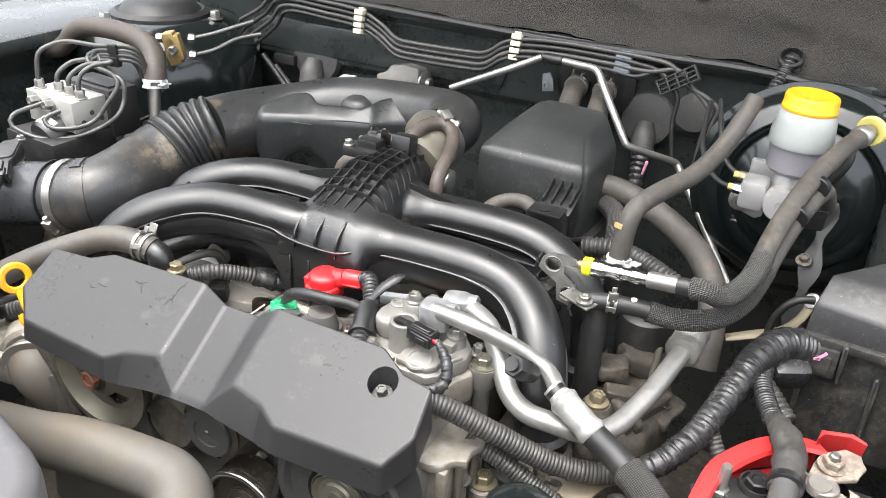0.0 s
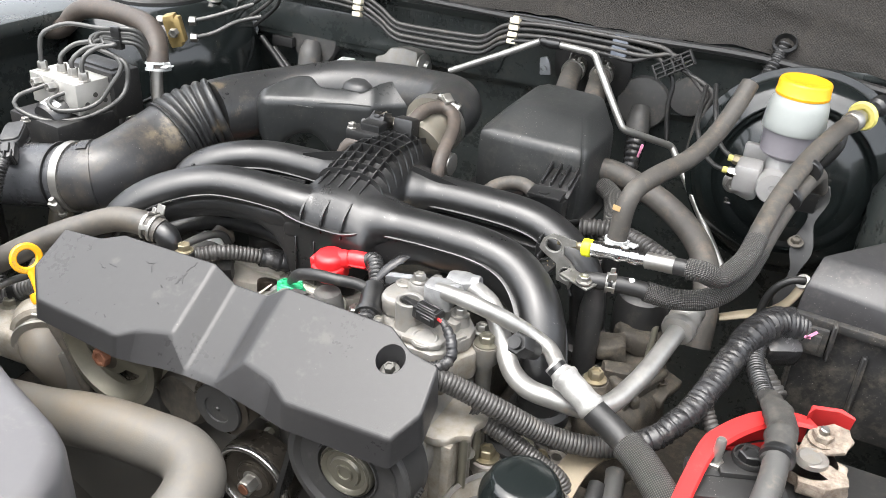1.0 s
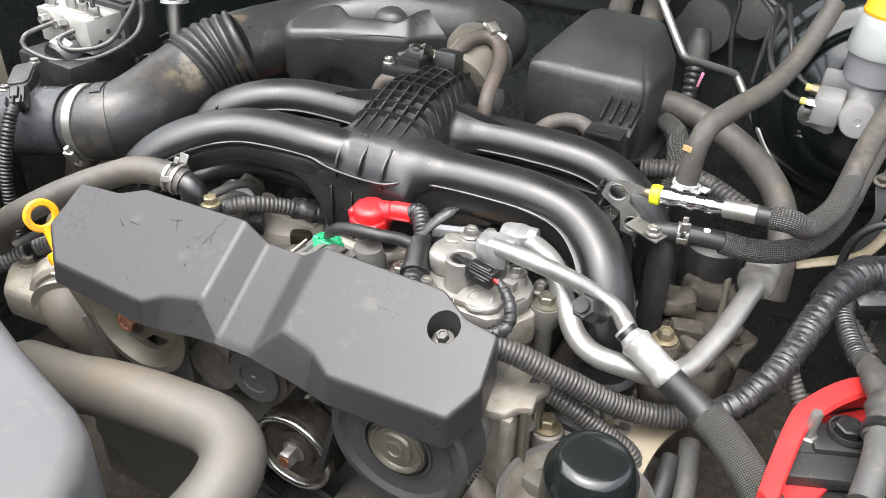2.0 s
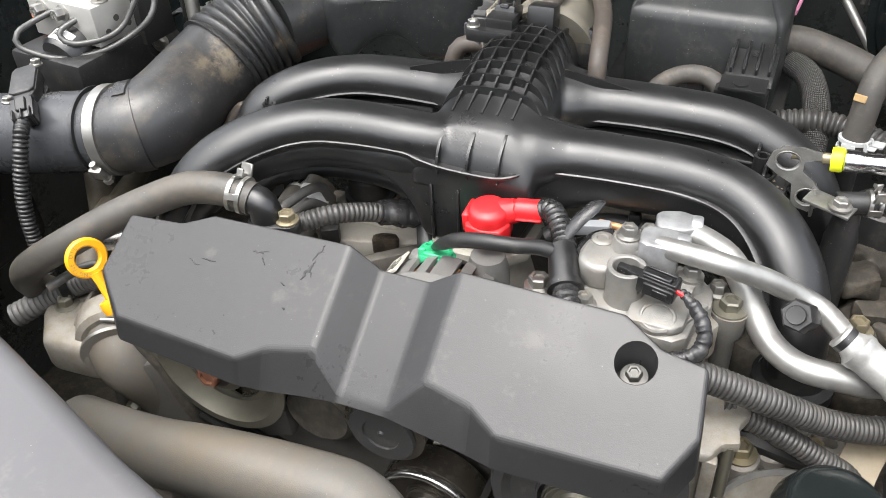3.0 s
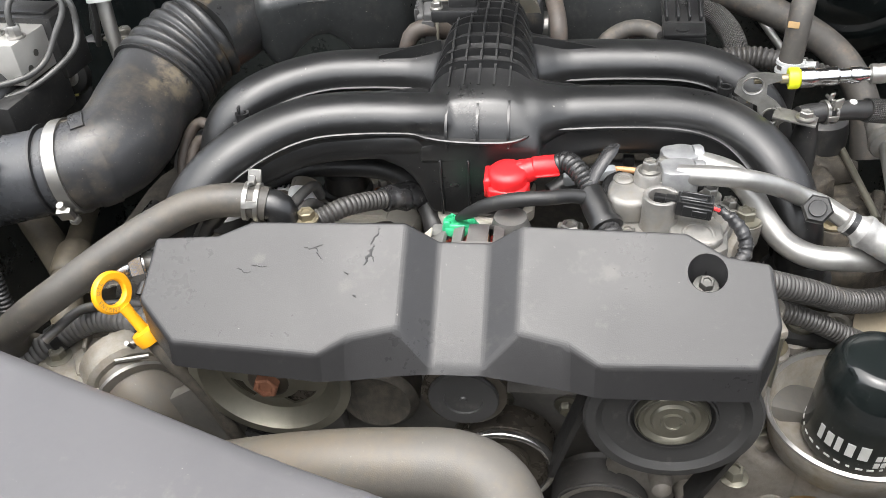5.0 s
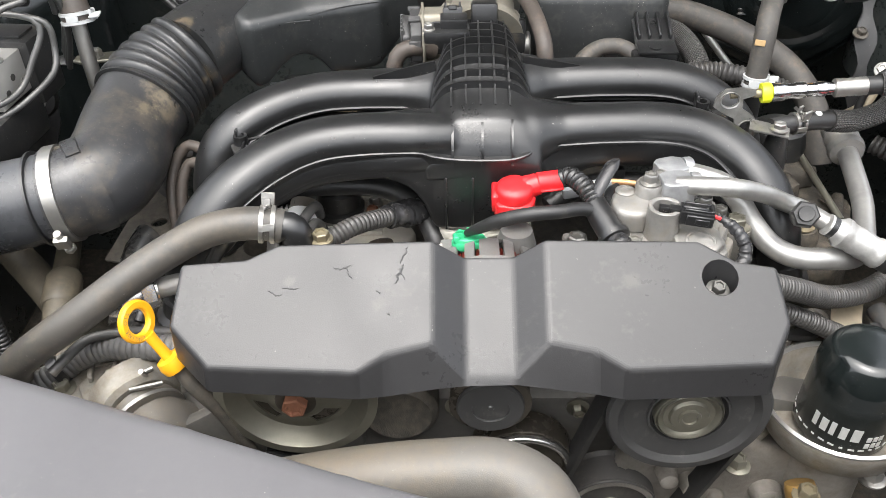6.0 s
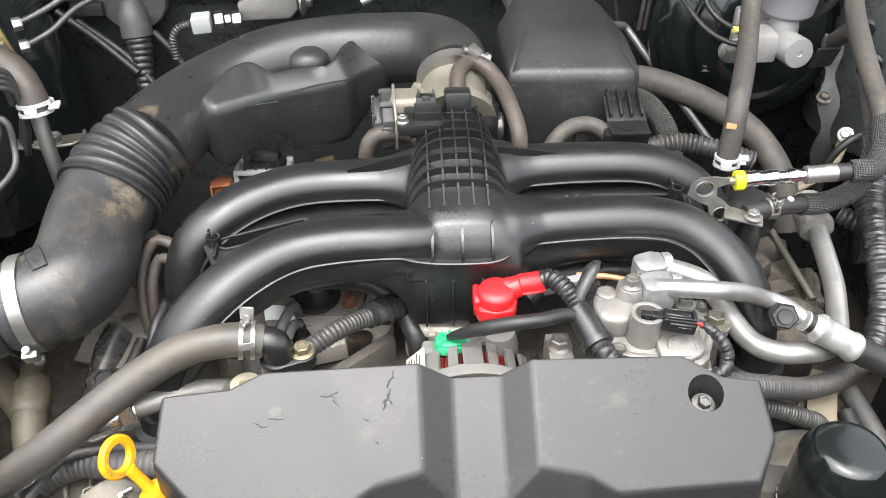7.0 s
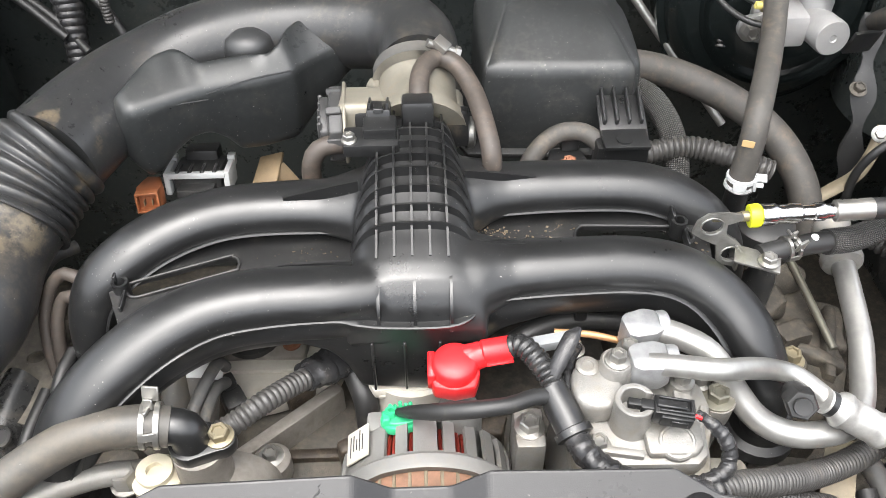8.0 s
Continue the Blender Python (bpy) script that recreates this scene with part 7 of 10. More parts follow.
    add_lathe(bm, at(c, d), [(0.0070, 0.081), (0.0087, 0.082), (0.0087, 0.086), (0.0082, 0.088), (0.0087, 0.090), (0.0082, 0.094), (0.0087, 0.096), (0.0082, 0.100), (0.0087, 0.102), (0.0087, 0.110), (0.0076, 0.111)], 26)
    part("ferrule", bm, ZINC, l1, "crimped ferrule")
    e = c + d * 0.108
    q = c + d * 0.126
    bm = B()
    add_tube(bm, [e, q], 0.0085, 18)
    part("collar", bm, RUBBER_BLACK, l1)
    bm = B()
    add_tube(bm, [q - d * 0.002, q + d * 0.012, (0.398, 0.302, 1.014), (0.414, 0.322, 1.027), (0.420, 0.350, 1.043)], 0.0108, 20)
    part("braided_hose", bm, BRAID, l1)
    bm = B()
    add_tube(bm, [(0.419, 0.346, 1.041), (0.421, 0.362, 1.050), (0.428, 0.415, 1.066), (0.443, 0.49, 1.085), (0.462, 0.552, 1.099), (0.474, 0.585, 1.104)], 0.0102, 18)
    part("plain_hose", bm, RUBBER, l1)
    bm = B()
    d2 = V((0.35, 0.9, 0.1)).normalized()
    c2 = V((0.474, 0.585, 1.104))
    add_lathe(bm, at(c2, d2), [(0.011, -0.004), (0.0125, -0.002), (0.0125, 0.008), (0.010, 0.010), (0.0085, 0.022)], 22)
    part("end_ferrule", bm, ZINC, l1)
    bm = B()
    add_lathe(bm, at(c2 + d2 * 0.022, d2), [(0.010, 0.002), (0.0160, 0.0), (0.0175, 0.003), (0.0175, 0.006), (0.0150, 0.008), (0.0110, 0.004), (0.010, 0.002)], 24)
    part("yellow_collar", bm, PALE_YELLOW, l1, "pale yellow collar")
    bm = B()
    add_lathe(bm, at(c2 + d2 * 0.026, d2), [(0.008, 0), (0.008, 0.03), (0.012, 0.034), (0.012, 0.05)], 18)
    part("end_union", bm, BLACK, l1)
    l2 = thing("braided_line", (0.36, 0.32, 0.96), "black braided hose with a spring clip and white paint dot", "hose", "braided lines")
    bm = B()
    add_tube(bm, [(0.272, 0.276, 0.985), (0.292, 0.281, 0.986), (0.318, 0.288, 0.985), (0.334, 0.292, 0.983)], 0.0088, 18)
    part("collar", bm, RUBBER_BLACK, l2)
    spring_clamp(l2, (0.298, 0.2825, 0.986), (1, 0.22, -0.02), 0.0092, 0.010, (0.1, -0.2, 1))
    bm = B()
    add_lathe(bm, at((0.318, 0.2865, 0.9937), (0, -0.3, 1)), [(0.0032, 0), (0.0028, 0.0004), (0, 0.0005)], 14)
    part("paint_dot", bm, WHITE, l2, "white paint dot")
    bm = B()
    add_tube(bm, [(0.332, 0.2915, 0.983), (0.360, 0.300, 0.978), (0.392, 0.312, 0.983), (0.414, 0.332, 1.000), (0.424, 0.362, 1.024)], 0.0108, 20)
    part("braided_hose", bm, BRAID, l2)
    bm = B()
    add_tube(bm, [(0.4235, 0.358, 1.022), (0.428, 0.385, 1.036), (0.436, 0.43, 1.05), (0.446, 0.47, 1.062), (0.455, 0.51, 1.06), (0.46, 0.55, 1.03)], 0.0100, 18)
    part("plain_hose", bm, RUBBER, l2)
    for p in ((0.436, 0.425, 1.060), (0.447, 0.478, 1.076)):
        bm = B()
        add_lathe(bm, at(p, (0.2, 0.95, 0.2)), [(0.0118, -0.004), (0.0130, -0.003), (0.0130, 0.003), (0.0118, 0.004)], 20)
        part("twin_clip", bm, BLACK, l2)


build_ac_lines()


# ---- hoses and harness across the bay ----
def build_hoses():
    hl = thing("heater_hose", (-0.28, 0.1, 0.93), "thick grey rubber coolant hose with a spring clamp", "hose")
    bm = B()
    add_tube(bm, [(-0.170, 0.142, 0.973), (-0.194, 0.140, 0.978), (-0.228, 0.134, 0.976), (-0.262, 0.121, 0.964), (-0.296, 0.101, 0.949), (-0.332, 0.082, 0.929), (-0.372, 0.072, 0.903), (-0.398, 0.073, 0.880), (-0.410, 0.086, 0.852), (-0.408, 0.11, 0.82)], 0.0142, 22)
    part("tube", bm, HOSE_TAN, hl, sharp=60)
    spring_clamp(hl, (-0.182, 0.1415, 0.9755), (-1, -0.08, 0.15), 0.0148, 0.013, (0.05, 0.45, 1))
    el = thing("coolant_elbow", (-0.15, 0.14, 0.94), "glossy black plastic coolant elbow bolted to the engine", "elbow")
    bm = B()
    add_tube(bm, [(-0.174, 0.142, 0.973), (-0.164, 0.142, 0.972), (-0.159, 0.141, 0.965), (-0.158, 0.141, 0.935)], [0.0128, 0.0128, 0.0135, 0.0145], 22)
    add_prism(bm, pose(-0.158, 0.141, 0.946), circle(0.017, 16, 0, 0, 90, 270) + circle(0.011, 10, 0.019, 0.001, -90, 90), 0.012, 0.003, 2)
    part("bend", bm, BLACK, el)
    bolt(el, (-0.139, 0.142, 0.958), r=0.0072, h=0.007, flange=0.010, material=YZINC)
    bm = B()
    add_lathe(bm, at((-0.156, 0.141, 0.87)), [(0.022, 0), (0.020, 0.05), (0.019, 0.07), (0.019, 0.078)], 22)
    part("neck", bm, CAST_DARK, el)

    r1 = thing("breather_hose", (0.30, 0.42, 1.0), "dusty grey rubber breather hose rising from a white clamp", "hose")
    bm = B()
    add_tube(bm, [(0.278, 0.358, 0.985), (0.280, 0.362, 1.010), (0.2815, 0.366, 1.034), (0.286, 0.380, 1.050), (0.300, 0.414, 1.058), (0.322, 0.470, 1.064), (0.338, 0.520, 1.082), (0.350, 0.556, 1.110), (0.356, 0.575, 1.130)], 0.0107, 20)
    part("tube", bm, RUBBER, r1, sharp=60)
    bm = B()
    add_box(bm, at((0.2745, 0.3565, 1.034), (-0.35, -0.9, 0.25)), 0.010, 0.006, 0.0010, 0.0006, 1)
    part("paint_mark", bm, MARK, r1, "tan paint mark")
    spring_clamp(r1, (0.2785, 0.3588, 0.992), (0.05, 0.1, 1), 0.0112, 0.011, (0.9, -0.3, 0.1), PALE_GREY)
    bm = B()
    add_lathe(bm, at((0.278, 0.357, 0.93)), [(0.010, 0), (0.010, 0.055), (0.012, 0.058), (0.009, 0.06)], 18)
    part("nipple", bm, BLACK, r1)
    hose("booster_hose", [(0.205, 0.525, 1.002), (0.224, 0.528, 1.0), (0.262, 0.526, 0.990), (0.306, 0.511, 0.976), (0.343, 0.486, 0.960), (0.366, 0.455, 0.942), (0.379, 0.42, 0.915), (0.383, 0.395, 0.87)], 0.0155, RUBBER, "thick dusty grey rubber hose curving behind the runners", seg=20)
    hose("drain_hose", [(0.215, 0.515, 0.985), (0.235, 0.497, 0.980), (0.248, 0.460, 0.965), (0.252, 0.43, 0.93), (0.25, 0.42, 0.88)], 0.0125, BRAID, "woven black hose bending down beside the box", seg=18)
    hose("corrugated_hose", [(0.215, 0.440, 0.958), (0.24, 0.444, 0.961), (0.265, 0.445, 0.961), (0.290, 0.436, 0.960), (0.312, 0.426, 0.957), (0.335, 0.420, 0.950)], 0.0105, CONDUIT, "black corrugated conduit behind the rear runner", "conduit", seg=16, corr=(0.0055, 0.0012))
    hose("purge_hose", [(0.10, 0.395, 0.985), (0.112, 0.405, 0.999), (0.130, 0.414, 1.006), (0.150, 0.414, 1.006), (0.166, 0.405, 0.998), (0.175, 0.394, 0.98)], 0.0085, RUBBER, "short grey rubber purge hose arching behind the runner")
    hn = thing("engine_harness", (0.33, 0.2, 0.88), "grey-black corrugated wiring conduit wrapped with tape", "wiring")
    bm = B()
    add_tube(bm, [(0.196, 0.091, 0.951), (0.212, 0.098, 0.946), (0.255, 0.112, 0.925), (0.297, 0.132, 0.899), (0.335, 0.150, 0.888), (0.368, 0.168, 0.890)], 0.0098, 18, corr=(0.0038, 0.0007))
    part("conduit", bm, CONDUIT, hn)
    bm = B()
    add_tube(bm, [(0.364, 0.165, 0.890), (0.385, 0.186, 0.894), (0.404, 0.218, 0.904), (0.416, 0.252, 0.916), (0.428, 0.300, 0.930), (0.440, 0.345, 0.938), (0.458, 0.380, 0.938), (0.482, 0.395, 0.932)], [0.0112, 0.0114, 0.0118, 0.0122, 0.0136, 0.0152, 0.0175, 0.019], 26, wrap=(0.011, 0.0018))
    part("taped_trunk", bm, TAPE, hn, "dull grey-black taped trunk")
    bm = B()
    add_tube(bm, [(0.415, 0.245, 0.912), (0.424, 0.238, 0.897), (0.436, 0.226, 0.885), (0.45, 0.205, 0.875)], 0.0072, 14, corr=(0.0048, 0.0009))
    part("branch", bm, CONDUIT, hn)
    bm = B()
    add_tube(bm, [(0.446, 0.350, 0.925), (0.449, 0.310, 0.928), (0.462, 0.268, 0.930), (0.470, 0.245, 0.934)], [0.0095, 0.0092, 0.0090, 0.0092], 18, corr=(0.0045, 0.0008))
    part("battery_lead", bm, CONDUIT_GLOSS, hn, "ribbed battery lead")
    bm = B()
    add_tube(bm, [(0.4680, 0.250, 0.934), (0.4760, 0.226, 0.944), (0.4840, 0.198, 0.950), (0.4885, 0.168, 0.950), (0.4890, 0.142, 0.946)], [0.0095, 0.0110, 0.0130, 0.0125, 0.0112], 22, squash=0.75, wrap=(0.03, 0.0026))
    part("lead_sleeve", bm, SLEEVE, hn, "dusty flattened sleeve over the battery lead")
    bm = B()
    add_tube(bm, [(0.4890, 0.146, 0.947), (0.4888, 0.118, 0.944), (0.4860, 0.085, 0.935)], 0.0108, 18)
    part("lead_end", bm, RUBBER_GREY, hn)
    bm = B()
    add_lathe(bm, at((0.4890, 0.150, 0.947), (0, -1, -0.1)), [(0.0130, -0.004), (0.0145, -0.003), (0.0145, 0.003), (0.0130, 0.004)], 24)
    part("lead_band", bm, BLACK, hn)
    bm = B()
    add_box(bm, pose(0.466, 0.372, 0.900, 20, 0, 30), 0.04, 0.024, 0.03, 0.008)
    part("lead_holder", bm, TAPE, hn)
    hose("lower_conduit", [(0.225, 0.115, 0.905), (0.26, 0.118, 0.893), (0.297, 0.122, 0.872), (0.32, 0.125, 0.855), (0.335, 0.12, 0.82)], 0.0082, CONDUIT, "thin corrugated conduit under the main harness", "conduit", corr=(0.0036, 0.0007))

    # corrugated hose and sensor leads left of the alternator
    hose("vent_conduit", [(-0.146, 0.154, 0.944), (-0.135, 0.160, 0.946), (-0.115, 0.176, 0.948), (-0.095, 0.198, 0.940), (-0.078, 0.216, 0.930)], 0.0082, CONDUIT, "black corrugated conduit ending in a tape sleeve", "conduit", corr=(0.0044, 0.0009))
    bm = B()
    add_tube(bm, [(-0.088, 0.207, 0.936), (-0.076, 0.219, 0.930), (-0.060, 0.236, 0.922), (-0.048, 0.246, 0.916)], [0.0125, 0.0145, 0.0150, 0.0130], 20, squash=0.8, wrap=(0.02, 0.0022))
    solo("tape_sleeve", bm, TAPE, "crumpled black tape sleeve on the conduit", "sleeve")
    for pts in ([(-0.170, 0.150, 0.938), (-0.166, 0.172, 0.945), (-0.160, 0.200, 0.945), (-0.156, 0.222, 0.938), (-0.155, 0.232, 0.920)], [(-0.158, 0.154, 0.938), (-0.157, 0.176, 0.940), (-0.155, 0.200, 0.934), (-0.153, 0.218, 0.918)]):
        hose("sensor_lead", pts, 0.0048, RUBBER_GREY, "grey-black sleeved sensor lead", "wiring", "sensor leads", seg=10)
    bm = B()
    add_box(bm, pose(-0.152, 0.220, 0.880, 10, 0, 30), 0.018, 0.020, 0.022, 0.004)
    add_box(bm, pose(-0.155, 0.228, 0.900, 10, 0, 30), 0.011, 0.012, 0.012, 0.003)
    solo("temperature_sensor", bm, BLACK_DUST, "black temperature sensor plug on the water passage", "sensor")
    lb = thing("labelled_hose", (-0.12, 0.2, 0.88), "brown rubber hose with a white printed label", "hose")
    bm = B()
    add_tube(bm, [(-0.188, 0.155, 0.86), (-0.188, 0.180, 0.895), (-0.189, 0.205, 0.908), (-0.192, 0.235, 0.912), (-0.194, 0.27, 0.905)], 0.0142, 18)
    part("tube", bm, RUBBER_TAN, lb)
    bm = B()
    add_tube(bm, [(-0.1918, 0.232, 0.9118), (-0.1925, 0.244, 0.9118), (-0.1930, 0.256, 0.909)], 0.0145, 18, cap=False)
    w = part("label", bm, WHITE, lb, "white printed wrap label")
    bm = B()
    for k in range(4):
        add_box(bm, pose(-0.199 + 0.0045 * k, 0.243, 0.9258 - 0.0006 * abs(k - 1.5) ** 2, -4), 0.0022, 0.016 - 0.003 * (k % 2), 0.0008, 0)
    part("print_bar", bm, INK, w)
    # black hose and valve under the left runner
    hose("bypass_hose", [(-0.235, 0.205, 0.925), (-0.212, 0.233, 0.932), (-0.188, 0.250, 0.934), (-0.156, 0.262, 0.934), (-0.098, 0.264, 0.930), (-0.064, 0.245, 0.922), (-0.045, 0.212, 0.905), (-0.042, 0.20, 0.88)], 0.0100, RUBBER_BLACK, "black bypass hose under the front runner")
    vl = thing("control_valve", (-0.15, 0.22, 0.90), "black valve on a bolted steel plate", "valve")
    bm = B()
    add_lathe(bm, at((-0.146, 0.292, 0.885)), [(0.026, 0), (0.026, 0.006), (0.022, 0.008), (0.022, 0.026), (0.018, 0.030), (0, 0.030)], 26)
    part("body", bm, BLACK_DUST, vl)
    bm = B()
    add_prism(bm, pose(-0.135, 0.290, 0.876), [(-0.042, -0.02), (0.036, -0.024), (0.042, 0.016), (-0.036, 0.022)], 0.010, 0.003, 2)
    part("plate", bm, CAST_DARK, vl)
    for x, y in ((-0.111, 0.281), (-0.138, 0.279), (-0.110, 0.300)):
        bolt(vl, (x, y, 0.886), r=0.006, h=0.007, flange=0.008, material=RUST if y == 0.281 else ZINC)


build_hoses()


# ---- front corner: scoop, radiator hose, dipstick, filter ----
def build_front():
    bm = B()
    add_prism(bm, pose(0, -0.015, 0.905), [(-0.62, 0.055), (-0.50, 0.032), (-0.33, -0.018), (-0.19, -0.066), (-0.086, -0.103), (-0.03, -0.120), (0.004, -0.130), (0.032, -0.148), (0.052, -0.180), (0.060, -0.24), (0.056, -0.32), (-0.62, -0.32)], 0.085, 0.020, 6)
    solo("air_scoop", bm, COVER_SCOOP, "smooth grey plastic air inlet scoop", "air scoop", sharp=75)
    rh = thing("radiator_hose", (-0.08, -0.03, 0.8), "fat rubber radiator hose stained with tan dirt", "hose")
    bm = B()
    add_tube(bm, [(-0.33, 0.02, 0.755), (-0.25, -0.004, 0.795), (-0.19, -0.018, 0.822), (-0.14, -0.025, 0.843), (-0.09, -0.028, 0.857), (-0.042, -0.027, 0.862), (0.002, -0.028, 0.864), (0.031, -0.044, 0.862), (0.042, -0.074, 0.856), (0.036, -0.115, 0.842), (0.018, -0.17, 0.815), (0.0, -0.22, 0.79)], 0.0275, 28)
    part("tube", bm, RUBBER_TAN, rh, sharp=60)
    # dipstick
    ds = thing("dipstick", (-0.246, 0.037, 0.9), "yellow plastic dipstick with a ring handle", "dipstick")
    nrm = V((0.90, -0.36, 0.28)).normalized()
    c = V((-0.267, 0.043, 0.957))
    m = at(c, nrm)
    bm = B()
    loop = [m @ V((0.0132 * math.cos(2 * math.pi * k / 40), 0.0132 * math.sin(2 * math.pi * k / 40), 0)) for k in range(40)]
    vs = []
    for k in range(40):
        a = 2 * math.pi * k / 40
        e = V((math.cos(a), math.sin(a), 0))
        vs.append([bm.verts.new(m @ (e * (0.0132 + 0.0036 * x) + V((0, 0, 0.0030 * z)))) for x, z in ((1, 0.5), (0.6, 1), (-0.6, 1), (-1, 0.5), (-1, -0.5), (-0.6, -1), (0.6, -1), (1, -0.5))])
    for k in range(40):
        for j in range(8):
            bm.faces.new((vs[k][j], vs[k][(j + 1) % 8], vs[(k + 1) % 40][(j + 1) % 8], vs[(k + 1) % 40][j]))
    b0 = V((-0.246, 0.037, 0.920))
    dirn = (b0 - c).normalized()
    add_tube(bm, [c + dirn * 0.014, c + dirn * 0.022, c.lerp(b0, 0.85), b0], [0.0052, 0.0046, 0.0048, 0.0052], 14, squash=0.8)
    add_lathe(bm, at(b0 - dirn * 0.002, dirn), [(0.006, -0.004), (0.0105, -0.003), (0.0115, 0.002), (0.0105, 0.008), (0.006, 0.009)], 22)
    part("handle", bm, YELLOW, ds, sharp=40)
    bm = B()
    for k, ch in enumerate("ENGINE OIL"):
        if ch != " ":
            a = radians(255 - 15.5 * k)
            add_letter(bm, ch, m @ pose(0.0132 * math.cos(a), 0.0132 * math.sin(a), 0.0029, 0, 0, math.degrees(a) - 90), 0.0044)
    part("raised_text", bm, MARK, ds, "raised writing ENGINE OIL")
    bm = B()
    add_tube(bm, [b0, b0 + dirn * 0.03, (-0.215, 0.035, 0.86), (-0.20, 0.04, 0.80), (-0.19, 0.06, 0.72)], 0.0062, 12)
    part("guide_tube", bm, GRIME, ds, "dark guide tube")
    # oil filter in its tray
    of = thing("oil_filter", (0.281, 0.062, 0.83), "glossy black spin-on oil filter with white printed band", "oil filter")
    m = pose(0.3010, 0.0590, 0.8200, 1.0, 2.5, 0) @ Matrix.Diagonal((1.08, 1.08, 1.0, 1))
    bm = B()
    add_lathe(bm, m, [(0.030, -0.004), (0.0345, 0.0), (0.0355, 0.003), (0.0350, 0.006), (0.0350, 0.066), (0.0345, 0.072), (0.032, 0.078), (0.029, 0.086), (0.026, 0.090), (0.022, 0.0915), (0.012, 0.092), (0, 0.092)], 44)
    part("can", bm, PAINT_GLOSS, of, sharp=50)
    bm = B()
    for k in range(15):
        a = radians(140 + 12 * k)
        add_box(bm, m @ Matrix.Translation((0.0350 * math.cos(a), 0.0350 * math.sin(a), 0.010)) @ at((0, 0, 0), (math.cos(a), math.sin(a), 0)) , 0.0045 if k % 3 else 0.0025, 0.0015, 0.0005, 0)
    part("print_line", bm, PRINT_GREY, of, "line of small white print")
    for k, (a0, w, h) in enumerate(((205, 3, 0.014), (216, 4, 0.013), (228, 3, 0.014), (240, 4, 0.013), (254, 5, 0.014))):
        bm = B()
        t = bmesh.new()
        rows = []
        for j in range(4):
            a = radians(a0 + w * 2.1 * j / 3)
            rows.append([t.verts.new((0.0354 * math.cos(a), 0.0354 * math.sin(a), z)) for z in (0.020, 0.020 + h)])
        for p, q in zip(rows, rows[1:]):
            t.faces.new((p[0], q[0], q[1], p[1]))
        ex = bmesh.ops.extrude_face_region(t, geom=t.faces[:])
        for v in ex["geom"]:
            if isinstance(v, bmesh.types.BMVert):
                v.co.xy *= 0.985
        merge(bm, t, m)
        part("print_block", bm, PRINT_GREY, of)
    for k in range(6):
        bm = B()
        a = radians(276 + 8 * (k % 3))
        add_box(bm, m @ Matrix.Translation((0.0351 * math.cos(a), 0.0351 * math.sin(a), 0.016 + 0.0075 * (k // 3))) @ at((0, 0, 0), (math.cos(a), math.sin(a), 0)), 0.0040, 0.0055, 0.0005, 0.0002, 1)
        part("print_square", bm, PRINT_GREY, of)
    ty = thing("filter_tray", (0.281, 0.058, 0.81), "stained aluminium drip tray round the oil filter", "tray")
    bm = B()
    add_lathe(bm, at((0.2960, 0.0600, 0.8170), (-0.02, -0.02, 1)) @ Matrix.Diagonal((1.10, 1.10, 1, 1)), [(0.020, 0), (0.044, 0.001), (0.050, 0.008), (0.055, 0.032), (0.0575, 0.036), (0.0585, 0.033), (0.053, 0.004), (0.046, -0.002), (0.020, -0.003)], 48, ring=True)
    part("dish", bm, CAST_DIRTY, ty, sharp=50)
    bm = B()
    add_lathe(bm, at((0.2960, 0.0600, 0.8170), (-0.02, -0.02, 1)) @ Matrix.Diagonal((1.10, 1.10, 1, 1)), [(0.0548, 0.0335), (0.0570, 0.0370), (0.0592, 0.0355), (0.0585, 0.0325)], 48, ring=True)
    part("rolled_rim", bm, ALU, ty)
    bm = B()
    add_lathe(bm, at((0.296, 0.060, 0.73)), [(0.036, 0), (0.036, 0.07), (0.03, 0.076)], 30)
    part("pedestal", bm, CAST_DARK, ty)
    for x, y, z, mt in ((0.262, 0.004, 0.792, YZINC), (0.318, 0.016, 0.80, ZINC), (0.21, 0.03, 0.80, DULL_STEEL)):
        bolt(ty, (x, y, z), r=0.008, h=0.009, flange=0.0115, material=mt)
    # cast bosses and nuts between the filter and the compressor
    bk = thing("mount_bracket", (0.25, 0.1, 0.82), "dusty cast engine bracket with bolted ears", "bracket")
    bm = B()
    add_prism(bm, pose(0, 0, 0.835), [(0.215, 0.108), (0.252, 0.106), (0.262, 0.122), (0.300, 0.134), (0.33, 0.135), (0.33, 0.175), (0.27, 0.185), (0.222, 0.16)], 0.012, 0.005, 2)
    part("arm", bm, GRIME, bk)
    for x, y, z, r in ((0.2445, 0.1200, 0.843, 0.0150), (0.2655, 0.1370, 0.840, 0.0135), (0.276, 0.160, 0.838, 0.0165), (0.304, 0.152, 0.845, 0.012)):
        bm = B()
        add_lathe(bm, at((x, y, z - 0.004)), [(r, 0), (r, 0.016), (r * 0.85, 0.018), (r * 0.45, 0.018), (r * 0.45, 0.008), (0, 0.008)], 22)
        part("boss", bm, CAST_DARK, bk)
    bolt(bk, (0.2445, 0.1200, 0.8575), r=0.0085, h=0.009, flange=0.0130, material=YZINC)
    bolt(bk, (0.261, 0.188, 0.882), r=0.0075, h=0.008, flange=0.011)
    bm = B()
    add_lathe(bm, at((0.261, 0.188, 0.80)), [(0.017, 0), (0.017, 0.07), (0.014, 0.082), (0, 0.082)], 20)
    part("pillar", bm, GRIME, bk)
